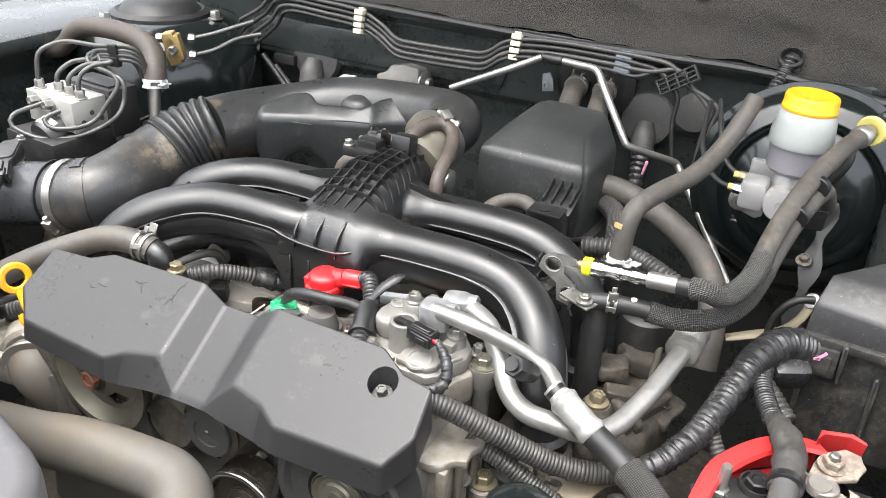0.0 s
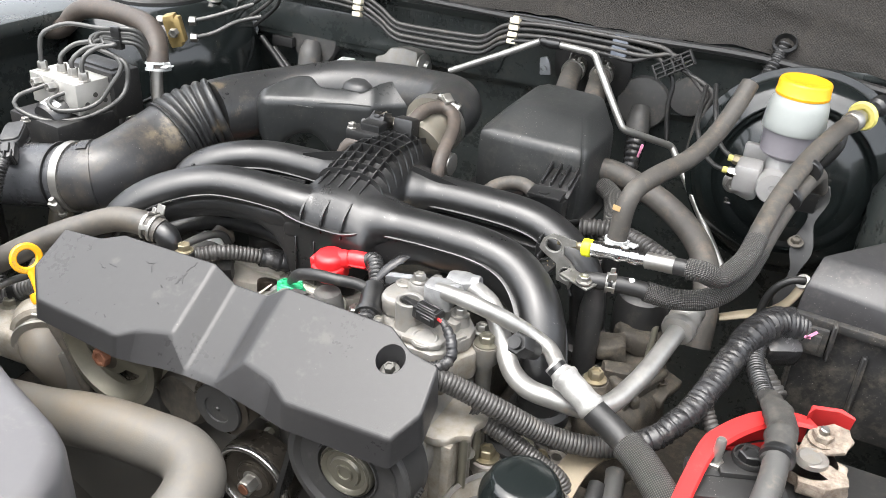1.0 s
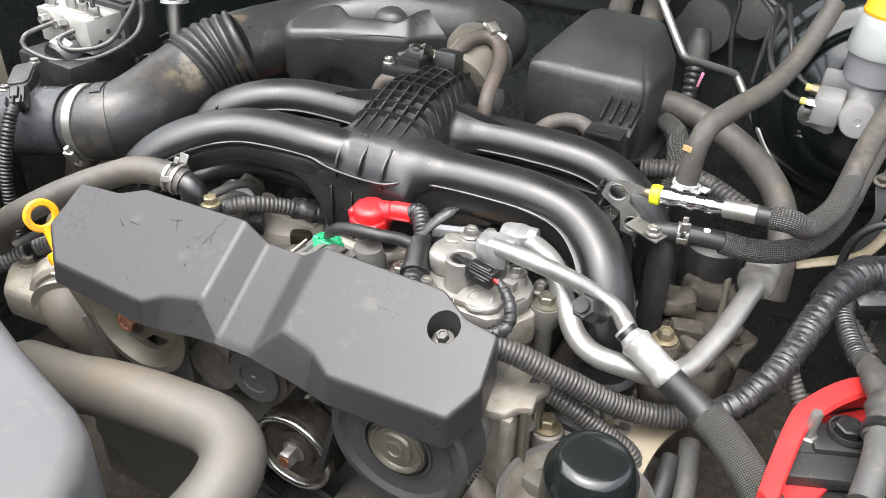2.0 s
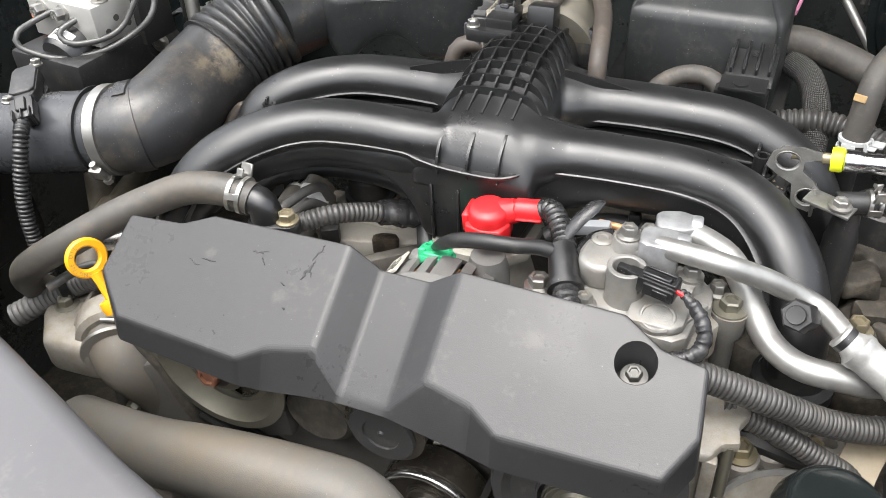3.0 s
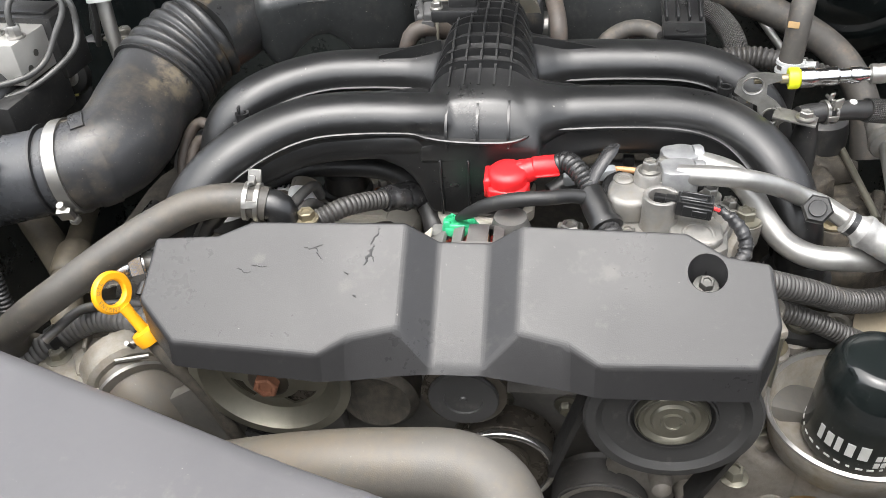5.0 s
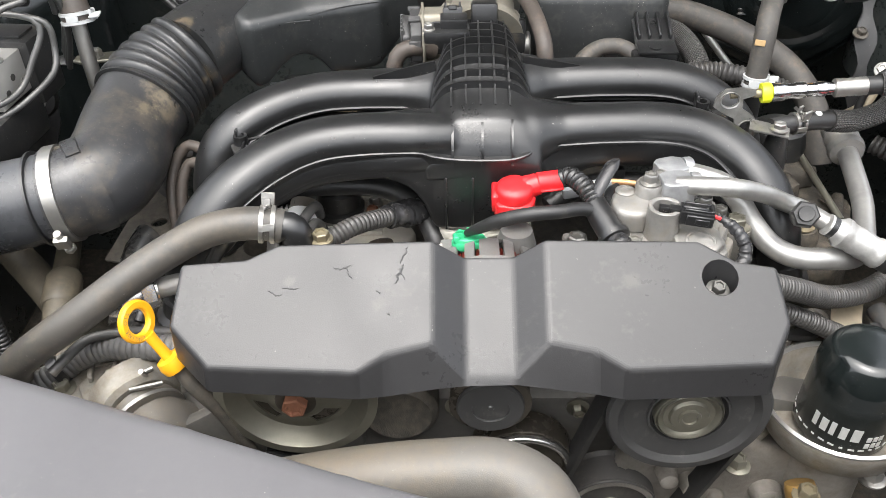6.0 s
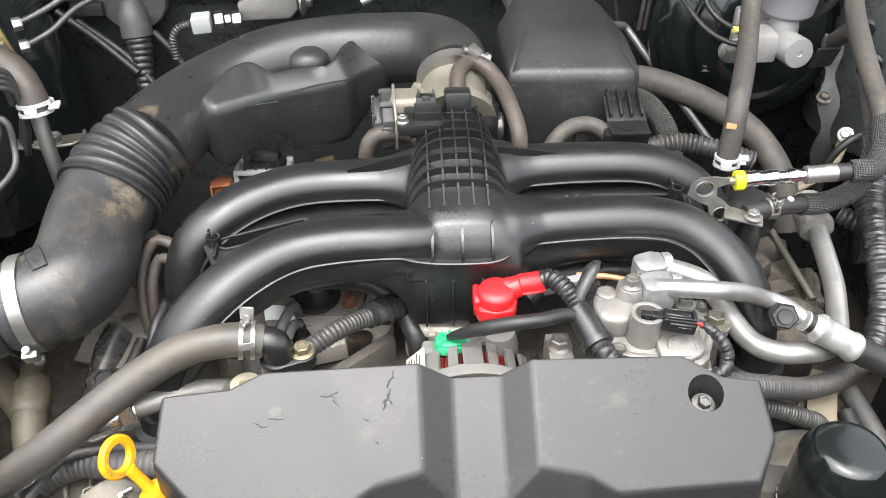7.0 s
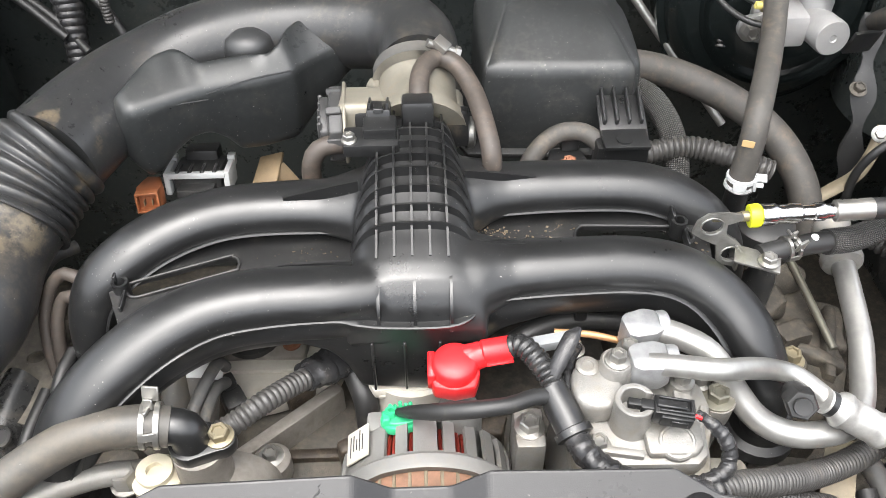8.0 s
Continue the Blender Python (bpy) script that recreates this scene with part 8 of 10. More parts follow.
    # tan strap bracket right of the filter
    sb = thing("strap_bracket", (0.33, 0.14, 0.83), "tan-stained bent steel strap with a bolt", "bracket")
    bm = B()
    line = [(0.345, 0.180, 0.868), (0.335, 0.165, 0.872), (0.325, 0.140, 0.866), (0.320, 0.115, 0.850), (0.318, 0.095, 0.835), (0.322, 0.07, 0.825)]
    sp, _ = spline(line, 0.008)
    prev = None
    for p in sp:
        row = [bm.verts.new(p + V((dx, -dx * 0.25, dz))) for dx, dz in ((-0.013, 0.0), (0.013, -0.003), (0.013, -0.0055), (-0.013, -0.0025))]
        if prev:
            for j in range(4):
                bm.faces.new((prev[j], prev[(j + 1) % 4], row[(j + 1) % 4], row[j]))
        else:
            bm.faces.new(row)
        prev = row
    bm.faces.new(prev[::-1])
    part("strap", bm, STAINED, sb)
    bolt(sb, (0.318, 0.090, 0.834), (0, -0.3, 1), r=0.007, h=0.007, flange=0.010, material=YZINC)
    hose("wiring_loom", [(0.36, 0.16, 0.86), (0.368, 0.125, 0.852), (0.372, 0.085, 0.84), (0.37, 0.04, 0.82)], 0.009, RUBBER_GREY, "grey sleeved wiring loom", "wiring", "wiring looms")
    hose("wiring_loom", [(0.35, 0.14, 0.855), (0.352, 0.105, 0.845), (0.346, 0.07, 0.83), (0.345, 0.03, 0.80)], 0.0085, RUBBER_BLACK, "black sleeved wiring loom", "wiring", "wiring looms")
    bm = B()
    add_lathe(bm, at((0.348, 0.066, 0.83), (0.2, -0.3, 1)), [(0.010, 0), (0.010, 0.018), (0.007, 0.022), (0, 0.022)], 18)
    solo("yellow_cap", bm, YELLOW, "small yellow cap beside the oil filter", "cap")

    # left: thermostat housing, stained hose, corrugated conduit, tube with hex union
    tm = thing("thermostat_housing", (-0.31, 0.10, 0.80), "stained cast aluminium thermostat housing", "housing")
    bm = B()
    add_prism(bm, pose(0, 0, 0.800), [(-0.395, 0.072), (-0.382, 0.106), (-0.340, 0.118), (-0.300, 0.113), (-0.280, 0.076), (-0.305, 0.038), (-0.360, 0.034)], 0.042, 0.010, 3)
    add_prism(bm, pose(0, 0, 0.83), [(-0.36, 0.085), (-0.345, 0.11), (-0.30, 0.108), (-0.285, 0.08), (-0.305, 0.055), (-0.345, 0.06)], 0.016, 0.005, 2)
    part("body", bm, CAST_DIRTY, tm)
    bm = B()
    add_lathe(bm, at((-0.306, 0.076, 0.836), (0.45, -0.55, -0.1)), [(0.037, -0.014), (0.037, 0.008), (0.032, 0.012)], 28)
    part("outlet", bm, CAST_DIRTY, tm)
    for k in range(3):
        bm = B()
        add_box(bm, pose(-0.352 + 0.022 * k, 0.100 - 0.002 * k, 0.838, 0, 0, 20 - 18 * k), 0.004, 0.03, 0.014, 0.001, 1)
        part("rib", bm, CAST_DIRTY, tm)
    bolt(tm, (-0.326, 0.088, 0.845), (0.05, -0.2, 1), r=0.0085, h=0.010, flange=0.0125, material=DULL_STEEL)
    bolt(tm, (-0.372, 0.082, 0.841), r=0.0075, h=0.008, flange=0.012, material=DULL_STEEL)
    bm = B()
    add_tube(bm, [(-0.303, 0.073, 0.835), (-0.288, 0.060, 0.824), (-0.276, 0.066, 0.802), (-0.272, 0.076, 0.775), (-0.270, 0.085, 0.74)], 0.0295, 26)
    part("stub_hose", bm, RUBBER_TAN, tm, "stained rubber stub hose")
    bm = B()
    add_lathe(bm, at((-0.291, 0.058, 0.832), (0.62, -0.75, -0.2)), [(0.0312, -0.0018), (0.0332, -0.0018), (0.0332, 0.0018), (0.0312, 0.0018)], 32)
    for a, b in (((-0.305, 0.068, 0.867), (-0.284, 0.078, 0.872)), ((-0.300, 0.058, 0.866), (-0.276, 0.070, 0.862)), ((-0.290, 0.080, 0.858), (-0.289, 0.066, 0.880))):
        add_tube(bm, [a, b], 0.0020, 8, smooth=False)
    part("wire_clamp", bm, ZINC, tm, "bright wire clamp")
    cn = thing("starter_conduit", (-0.38, 0.09, 0.85), "grey corrugated conduit bending round the housing", "conduit")
    bm = B()
    add_tube(bm, [(-0.424, 0.062, 0.828), (-0.399, 0.083, 0.840), (-0.378, 0.095, 0.850), (-0.360, 0.104, 0.859), (-0.334, 0.107, 0.868), (-0.304, 0.102, 0.873), (-0.265, 0.098, 0.876)], 0.0115, 18, corr=(0.0058, 0.0010))
    part("tube", bm, CONDUIT_GREY, cn)
    bm = B()
    add_lathe(bm, at((-0.378, 0.096, 0.851), (0.75, 0.55, 0.3)), [(0.0120, -0.005), (0.0132, -0.0045), (0.0132, 0.0045), (0.0120, 0.005)], 24)
    part("band", bm, BLACK, cn, "black tie band")
    hose("pale_tube", [(-0.366, 0.068, 0.876), (-0.358, 0.078, 0.881), (-0.346, 0.101, 0.883), (-0.322, 0.108, 0.884), (-0.295, 0.111, 0.884), (-0.26, 0.113, 0.88)], 0.0045, RUBBER_GREY, "thin grey tube over the conduit", "tube")
    ps = thing("union_tube", (-0.28, 0.11, 0.92), "bare steel tube with a hexagonal union nut", "tube")
    bm = B()
    add_tube(bm, [(-0.300, 0.101, 0.929), (-0.268, 0.116, 0.931), (-0.23, 0.132, 0.928), (-0.20, 0.14, 0.92)], 0.0088, 18)
    part("tube", bm, CAST, ps)
    bm = B()
    add_hex(bm, at((-0.276, 0.1125, 0.930), (-0.9, -0.42, -0.03)), 0.0142, 0.012, 0.0150, recess=False)
    add_lathe(bm, at((-0.287, 0.107, 0.9297), (-0.9, -0.42, -0.05)), [(0.0115, 0), (0.0125, 0.003), (0.0125, 0.026), (0.010, 0.030), (0, 0.030)], 18)
    part("union_nut", bm, BRIGHT_STEEL, ps)
    bm = B()
    add_lathe(bm, at((-0.189, 0.134, 0.905)), [(0.018, 0), (0.018, 0.018), (0.013, 0.022), (0.013, 0.027), (0.006, 0.027), (0.006, 0.022), (0, 0.022)], 24)
    solo("filler_neck", bm, CREAM, "pale plastic filler neck behind the belt cover", "filler neck")
    bm = B()
    add_hex(bm, at((-0.212, 0.134, 0.915)), 0.010, 0.014, 0.012)
    solo("hex_plug", bm, CAST, "pale hexagonal plug behind the belt cover", "plug")
    # brown moulded pipe and dark stays below the air duct
    bp = thing("moulded_pipe", (-0.385, 0.22, 0.85), "brown-stained moulded plastic drain pipe", "pipe")
    bm = B()
    add_tube(bm, [(-0.424, 0.285, 0.885), (-0.420, 0.262, 0.876), (-0.411, 0.222, 0.871), (-0.407, 0.200, 0.868)], [0.0105, 0.0112, 0.0118, 0.0122], 20)
    add_tube(bm, [(-0.403, 0.176, 0.862), (-0.397, 0.15, 0.85), (-0.385, 0.12, 0.82)], [0.0150, 0.0155, 0.016], 20)
    part("pipe", bm, DRAB, bp)
    bm = B()
    add_tube(bm, [(-0.4075, 0.206, 0.869), (-0.4065, 0.202, 0.868), (-0.405, 0.190, 0.865), (-0.403, 0.174, 0.861), (-0.4025, 0.170, 0.860)], [0.0150, 0.0170, 0.0175, 0.0172, 0.0150], 22)
    part("joint_collar", bm, DRAB, bp)
    bm = B()
    add_tube(bm, [(-0.52, 0.30, 0.862), (-0.487, 0.263, 0.858), (-0.449, 0.226, 0.853), (-0.416, 0.192, 0.846), (-0.40, 0.17, 0.83)], 0.0165, 20)
    part("branch", bm, DRAB, bp)
    for pts in ([(-0.310, 0.24, 0.885), (-0.318, 0.20, 0.875), (-0.325, 0.16, 0.85)], [(-0.286, 0.262, 0.91), (-0.292, 0.235, 0.905), (-0.298, 0.205, 0.875)]):
        hose("stay_cable", pts, 0.0055, RUBBER_BLACK, "black cable loop below the air duct", "cable", "stay cables")
    br = thing("side_bracket", (-0.34, 0.29, 0.84), "dark dusty pressed steel bracket with a hole", "bracket")
    bm = B()
    t = bmesh.new()
    o = [(-0.044, -0.05), (-0.030, 0.012), (-0.022, 0.032), (-0.010, 0.044), (0.004, 0.030), (0.030, 0.028), (0.034, -0.03), (0.010, -0.07)]
    rim = [t.verts.new((x, y, 0)) for x, y in o]
    es = [t.edges.new((rim[k], rim[(k + 1) % len(o)])) for k in range(len(o))]
    hv = [t.verts.new((0.004 + 0.009 * math.cos(2 * math.pi * k / 16), -0.006 + 0.006 * math.sin(2 * math.pi * k / 16), 0)) for k in range(16)]
    es += [t.edges.new((hv[k], hv[(k + 1) % 16])) for k in range(16)]
    bmesh.ops.triangle_fill(t, use_beauty=True, use_dissolve=False, edges=es)
    bmesh.ops.delete(t, geom=[f for f in t.faces if (f.calc_center_median().xy - V((0.004, -0.006))).length < 0.0055], context="FACES_ONLY")
    ex = bmesh.ops.extrude_face_region(t, geom=t.faces[:])
    for v in ex["geom"]:
        if isinstance(v, bmesh.types.BMVert):
            v.co.z -= 0.003
    merge(bm, t, pose(-0.337, 0.286, 0.880, 10, -8, 0))
    part("plate", bm, BRACKET_DUST, br)
    bm = B()
    rows = []
    for k in range(9):
        q = k / 8
        p = V((-0.352 + 0.030 * q, 0.262 - 0.006 * q, 0.884 + 0.014 * math.sin(math.pi * q * 0.75) - 0.022 * q * q))
        rows.append([bm.verts.new(p + V((-0.004 * w, -0.020 * w, -0.0035 * w * w)) + V((0, 0, -dz))) for dz in (0.0, 0.003) for w in (range(5) if dz == 0 else range(4, -1, -1))])
    for r0, r1 in zip(rows, rows[1:]):
        for k in range(10):
            bm.faces.new((r0[k], r0[(k + 1) % 10], r1[(k + 1) % 10], r1[k]))
    bm.faces.new(rows[0])
    bm.faces.new(rows[-1])
    bmesh.ops.recalc_face_normals(bm, faces=bm.faces[:])
    part("skirt", bm, BRACKET_DARK, br, "scuffed black pressed skirt", sharp=60)
    bm = B()
    add_lathe(bm, at((-0.343, 0.206, 0.869), (-0.1, -0.35, 1)), [(0.0062, 0), (0.0100, 0), (0.0095, 0.0022), (0.0066, 0.0022)], 22, ring=True)
    part("hole_rim", bm, BRACKET_DARK, br)
    # no opening here: a dark disc paints the shade inside the rim
    bm = B()
    add_lathe(bm, at((-0.343, 0.206, 0.8695), (-0.1, -0.35, 1)), [(0.0063, 0), (0.0063, 0.0004), (0, 0.0004)], 22)
    part("hole", bm, INK, br)
    bolt(br, (-0.315, 0.298, 0.880), (0, 0, 1), 0.006, 0.006, 0.009, GRIME)
    hose("stay_cable", [(-0.334, 0.416, 0.880), (-0.352, 0.395, 0.884), (-0.353, 0.362, 0.882), (-0.343, 0.33, 0.878), (-0.325, 0.30, 0.868)], 0.0065, RUBBER_GREY, "grey cable loop beside the air duct", "cable", "stay cables")
    for pts in ([(-0.276, 0.300, 0.952), (-0.292, 0.306, 0.956), (-0.305, 0.300, 0.945), (-0.311, 0.284, 0.925), (-0.310, 0.268, 0.900), (-0.306, 0.255, 0.87)], [(-0.280, 0.288, 0.945), (-0.291, 0.290, 0.944), (-0.298, 0.280, 0.930), (-0.300, 0.266, 0.905), (-0.298, 0.252, 0.87)]):
        hose("coolant_hose", pts, 0.0056, RUBBER_BROWN, "thin dusty rubber hose looping beside the manifold", "hose", "coolant hoses")


BRACKET_DUST = mat("dust_covered_steel", (0.13, 0.117, 0.098), 0.7, metal=0.1, vary=0.4, dirty=0.5, dirt=(0.20, 0.17, 0.13), bump=0.35, blotch=30, specks=0.6)
BRACKET_DARK = mat("scuffed_black_steel", (0.034, 0.034, 0.034), 0.28, vary=0.4, dirty=0.5, dirt=(0.13, 0.115, 0.09), bump=0.15, blotch=26, specks=1.0)
COVER_SCOOP = mat("smooth_grey_plastic", (0.1040, 0.1028, 0.1073), 0.40, vary=0.06, dirty=0.1, dirt=(0.22, 0.21, 0.19), specks=0.25, bump=0.03, blotch=9)
build_front()


# ---- rear: box, brake parts, lines on the bulkhead ----
def build_rear():
    bx = thing("vapour_box", (0.135, 0.5, 0.95), "black plastic box with a chamfered lid and slotted bracket", "box")
    bm = B()
    rings = []
    ctr = V((0.13, 0.52, 0))
    lid = [(0.076, 0.4545), (0.188, 0.4505), (0.201, 0.4555), (0.208, 0.468), (0.210, 0.540), (0.203, 0.572), (0.183, 0.588), (0.084, 0.598), (0.066, 0.590), (0.061, 0.570), (0.062, 0.472), (0.066, 0.460)]
    for z, k, dy in ((0.945, 0.97, 0.0), (0.985, 1.0, 0.0), (1.036, 0.992, 0.0), (1.0430, 0.978, 0.001), (1.0475, 0.950, 0.003), (1.0500, 0.915, 0.006), (1.0600, 0.80, 0.022), (1.0680, 0.68, 0.038), (1.0695, 0.60, 0.046), (1.0700, 0.3, 0.05)):
        ring = [V((ctr.x + (x - ctr.x) * k, ctr.y + (y - ctr.y) * k + dy, z)) for x, y in lid]
        sm = []
        for q in range(len(ring)):
            P0, P1, P2, P3 = (ring[(q + o) % len(ring)] for o in (-1, 0, 1, 2))
            for u in (0, 0.33, 0.67):
                sm.append(0.5 * (2 * P1 + (P2 - P0) * u + (2 * P0 - 5 * P1 + 4 * P2 - P3) * u * u + (3 * P1 - P0 - 3 * P2 + P3) * u ** 3))
        rings.append(sm)
    add_loft(bm, rings)
    part("shell", bm, BOX_PLASTIC, bx, sharp=70)
    bm = B()
    add_prism(bm, pose(0, 0, 0.952), [(0.050, 0.448), (0.187, 0.441), (0.219, 0.466), (0.221, 0.558), (0.19, 0.59), (0.06, 0.605), (0.038, 0.59), (0.041, 0.466)], 0.006, 0.002, 2)
    part("lower_flange", bm, BLACK_DUST, bx, "dust-caked lower flange")
    bm = B()
    add_box(bm, pose(0.185, 0.424, 1.014, 20), 0.042, 0.045, 0.003, 0.001)
    for k in range(4):
        add_box(bm, pose(0.1685 + 0.0110 * k, 0.434, 1.012, 20), 0.0028, 0.036, 0.015, 0.0008, 1)
    add_box(bm, pose(0.183, 0.392, 1.012, 4), 0.040, 0.024, 0.004, 0.0015)
    add_lathe(bm, at((0.181, 0.389, 1.015)), [(0.0045, 0), (0.0065, 0), (0.0065, 0.0022), (0.0045, 0.0022)], 18)
    part("slotted_bracket", bm, BLACK, bx)
    # dark disc on the bracket in place of a shaded hole
    bm = B()
    add_lathe(bm, at((0.181, 0.389, 1.0158)), [(0.0044, 0), (0.0044, 0.0006), (0, 0.0006)], 18)
    part("hole_shade_disc", bm, INK, bx)
    bm = B()
    add_box(bm, pose(0.182, 0.398, 0.972), 0.046, 0.02, 0.036, 0.003)
    part("support_foot", bm, BLACK, bx)
    pv = thing("purge_valve", (0.138, 0.4, 0.97), "black purge valve bracket with a rusty bolt", "valve")
    bm = B()
    add_prism(bm, pose(0.136, 0.397, 0.982), [(-0.024, -0.022), (0.024, -0.022), (0.014, 0.018), (-0.014, 0.018)], 0.006, 0.002, 2)
    add_box(bm, pose(0.14, 0.416, 0.985), 0.016, 0.010, 0.016, 0.002)
    part("bracket", bm, BLACK, pv)
    bm = B()
    add_box(bm, pose(0.143, 0.426, 1.001, 20), 0.013, 0.010, 0.003, 0.001, 1)
    part("tag", bm, WHITE, pv, "small white tag")
    bolt(pv, (0.136, 0.390, 0.988), r=0.006, h=0.006, flange=0.009, material=RUST)

    # brake master cylinder and reservoir
    mc = thing("master_cylinder", (0.40, 0.56, 1.0), "cast aluminium brake master cylinder with a round end plug", "master cylinder")
    ax = V((0.10, -0.98, 0.12)).normalized()
    c = V((0.405, 0.590, 1.017))
    bm = B()
    add_lathe(bm, at(c + ax * 0.062, ax), [(0.0155, -0.16), (0.016, -0.03), (0.0180, -0.028), (0.0184, -0.004), (0.0170, -0.001), (0.004, 0.0), (0.003, -0.001), (0, -0.001)], 32)
    part("barrel", bm, MC_CAST, mc)
    bm = B()
    add_lathe(bm, at((0.410, 0.585, 1.02), (0.05, 0.05, 1)), [(0.018, 0), (0.018, 0.016), (0.015, 0.028)], 22)
    add_box(bm, at((0.378, 0.565, 1.005), (0, 0, 1)), 0.030, 0.040, 0.034, 0.006)
    add_box(bm, pose(0.40, 0.62, 0.985), 0.075, 0.012, 0.06, 0.005)
    part("port_block", bm, MC_CAST, mc)
    for y, z in ((0.552, 1.026), (0.585, 1.030)):
        bm = B()
        add_hex(bm, at((0.367, y, z), (-1, -0.1, 0.1)), 0.0065, 0.012, 0.0)
        part("pipe_nut", bm, YZINC if y > 0.56 else CHROME, mc)
    bm = B()
    add_prism(bm, at((0.3720, 0.6120, 0.992), (0, -1, 0.1)), circle(0.0135, 14, -0.012, 0.0, 90, 270) + [(0.010, -0.020), (0.018, -0.016), (0.018, 0.018), (0.008, 0.018)], 0.008, 0.002, 2)
    part("mounting_ear", bm, MC_CAST, mc)
    bolt(mc, (0.3600, 0.6030, 0.992), (0, -1, 0.1), 0.009, 0.010, 0.013)
    for y, z in ((0.552, 1.027), (0.585, 1.031)):
        bm = B()
        add_lathe(bm, at((0.3560, y, z), (-1, -0.1, 0.1)), [(0.0042, 0), (0.0042, 0.006), (0.0034, 0.007)], 14)
        part("yellow_sleeve", bm, PALE_YELLOW, mc, "small yellow pipe sleeve")
    sp = thing("booster_stay", (0.47, 0.58, 0.93), "dusty pressed steel stay before the brake booster", "stay")
    bm = B()
    for pts, w in (([(0.463, 0.560, 1.030), (0.462, 0.545, 1.000), (0.460, 0.520, 0.960), (0.458, 0.500, 0.910), (0.457, 0.490, 0.860)], 0.012),):
        line, _ = spline(pts, 0.008)
        prev = None
        for i, p in enumerate(line):
            q = w * (0.7 + 0.35 * math.sin(i * 0.9))
            row = [bm.verts.new(p + V(o)) for o in ((-q, 0.003, 0), (q, -0.003, 0), (q, 0.0, 0.002), (-q, 0.006, 0.002))]
            if prev:
                for j in range(4):
                    bm.faces.new((prev[j], prev[(j + 1) % 4], row[(j + 1) % 4], row[j]))
            else:
                bm.faces.new(row)
            prev = row
        bm.faces.new(prev[::-1])
    part("strip", bm, BLACK_DUST, sp)
    bm = B()
    add_box(bm, pose(0.447, 0.545, 1.000, 20, 0, 10), 0.030, 0.004, 0.030, 0.001)
    part("ear", bm, BLACK_DUST, sp)
    bolt(sp, (0.452, 0.522, 0.969), (0, -0.4, 1), 0.006, 0.006, 0.009, GRIME)
    hose("vacuum_tail", [(0.452, 0.600, 1.035), (0.463, 0.592, 1.055), (0.470, 0.590, 1.075), (0.468, 0.598, 1.092)], 0.0050, RUBBER_BLACK, "thin black vacuum hose beside the reservoir", "hose")
    rv = thing("fluid_reservoir", (0.412, 0.59, 1.05), "milky brake fluid reservoir with a yellow cap", "reservoir")
    m = at((0.413, 0.592, 1.074), (0.03, 0.0, 1)) @ Matrix.Scale(0.77, 4)
    bm = B()
    add_lathe(bm, m, [(0.020, -0.040), (0.035, -0.034), (0.0405, -0.028), (0.0425, 0.006), (0.0430, 0.009)], 44)
    part("lower_bowl", bm, FLUID, rv, "lower bowl dark with fluid")
    bm = B()
    add_lathe(bm, m, [(0.0425, 0.009), (0.0460, 0.010), (0.0470, 0.014), (0.0465, 0.026), (0.0440, 0.048), (0.0395, 0.063), (0.035, 0.067), (0.034, 0.072)], 44)
    part("upper_bowl", bm, MILKY, rv, "milky white upper bowl")
    bm = B()
    pr = [(0.036, 0.064), (0.0400, 0.064), (0.0405, 0.068), (0.0395, 0.069), (0.0390, 0.084), (0.0375, 0.0870), (0.034, 0.0885), (0.032, 0.0878), (0, 0.0882)]
    add_lathe(bm, m, pr, 44)
    part("cap", bm, YELLOW, rv, "yellow screw cap", sharp=45)
    bm = B()
    for k in range(4):
        add_box(bm, m @ pose(-0.016 + 0.0105 * k, 0.006, 0.0880), 0.006, 0.0016, 0.0006, 0)
        add_box(bm, m @ pose(-0.014 + 0.0095 * k, -0.004, 0.0880), 0.0055, 0.0016, 0.0006, 0)
    part("moulded_bar", bm, YELLOW, rv)
    # booster drum
    bo = thing("brake_booster", (0.43, 0.72, 0.85), "large glossy black brake booster drum", "brake booster")
    bax = V((0.05, -0.99, 0.12)).normalized()
    bc = V((0.425, 0.655, 0.99))
    bm = B()
    add_lathe(bm, at(bc, bax), [(0.128, -0.12), (0.134, -0.10), (0.134, -0.055), (0.142, -0.053), (0.142, -0.045), (0.134, -0.043), (0.130, -0.030), (0.112, -0.016), (0.085, -0.010), (0.078, -0.002), (0.060, 0.0), (0.030, 0.004)], 72)
    part("drum", bm, PAINT_GLOSS, bo, sharp=45)
    bm = B()
    add_lathe(bm, at(bc, bax), [(0.094, -0.0115), (0.0955, -0.006), (0.097, -0.0115)], 64, ring=True)
    add_lathe(bm, at(bc, bax), [(0.100, -0.0135), (0.1012, -0.0085), (0.1025, -0.0135)], 64, ring=True)
    part("pressed_ring", bm, PAINT_GLOSS, bo)
    # brake pipes to the cylinder
    for pts in ([(0.362, 0.552, 1.027), (0.340, 0.560, 1.026), (0.318, 0.585, 1.032), (0.30, 0.62, 1.048), (0.292, 0.66, 1.062), (0.285, 0.72, 1.075)],
                [(0.362, 0.585, 1.031), (0.345, 0.592, 1.034), (0.328, 0.612, 1.045), (0.315, 0.64, 1.07), (0.30, 0.70, 1.085)]):
        hose("brake_pipe", pts, 0.0032, RUBBER_BLACK, "thin black coated brake pipe", "brake pipe", "brake pipes", seg=10)

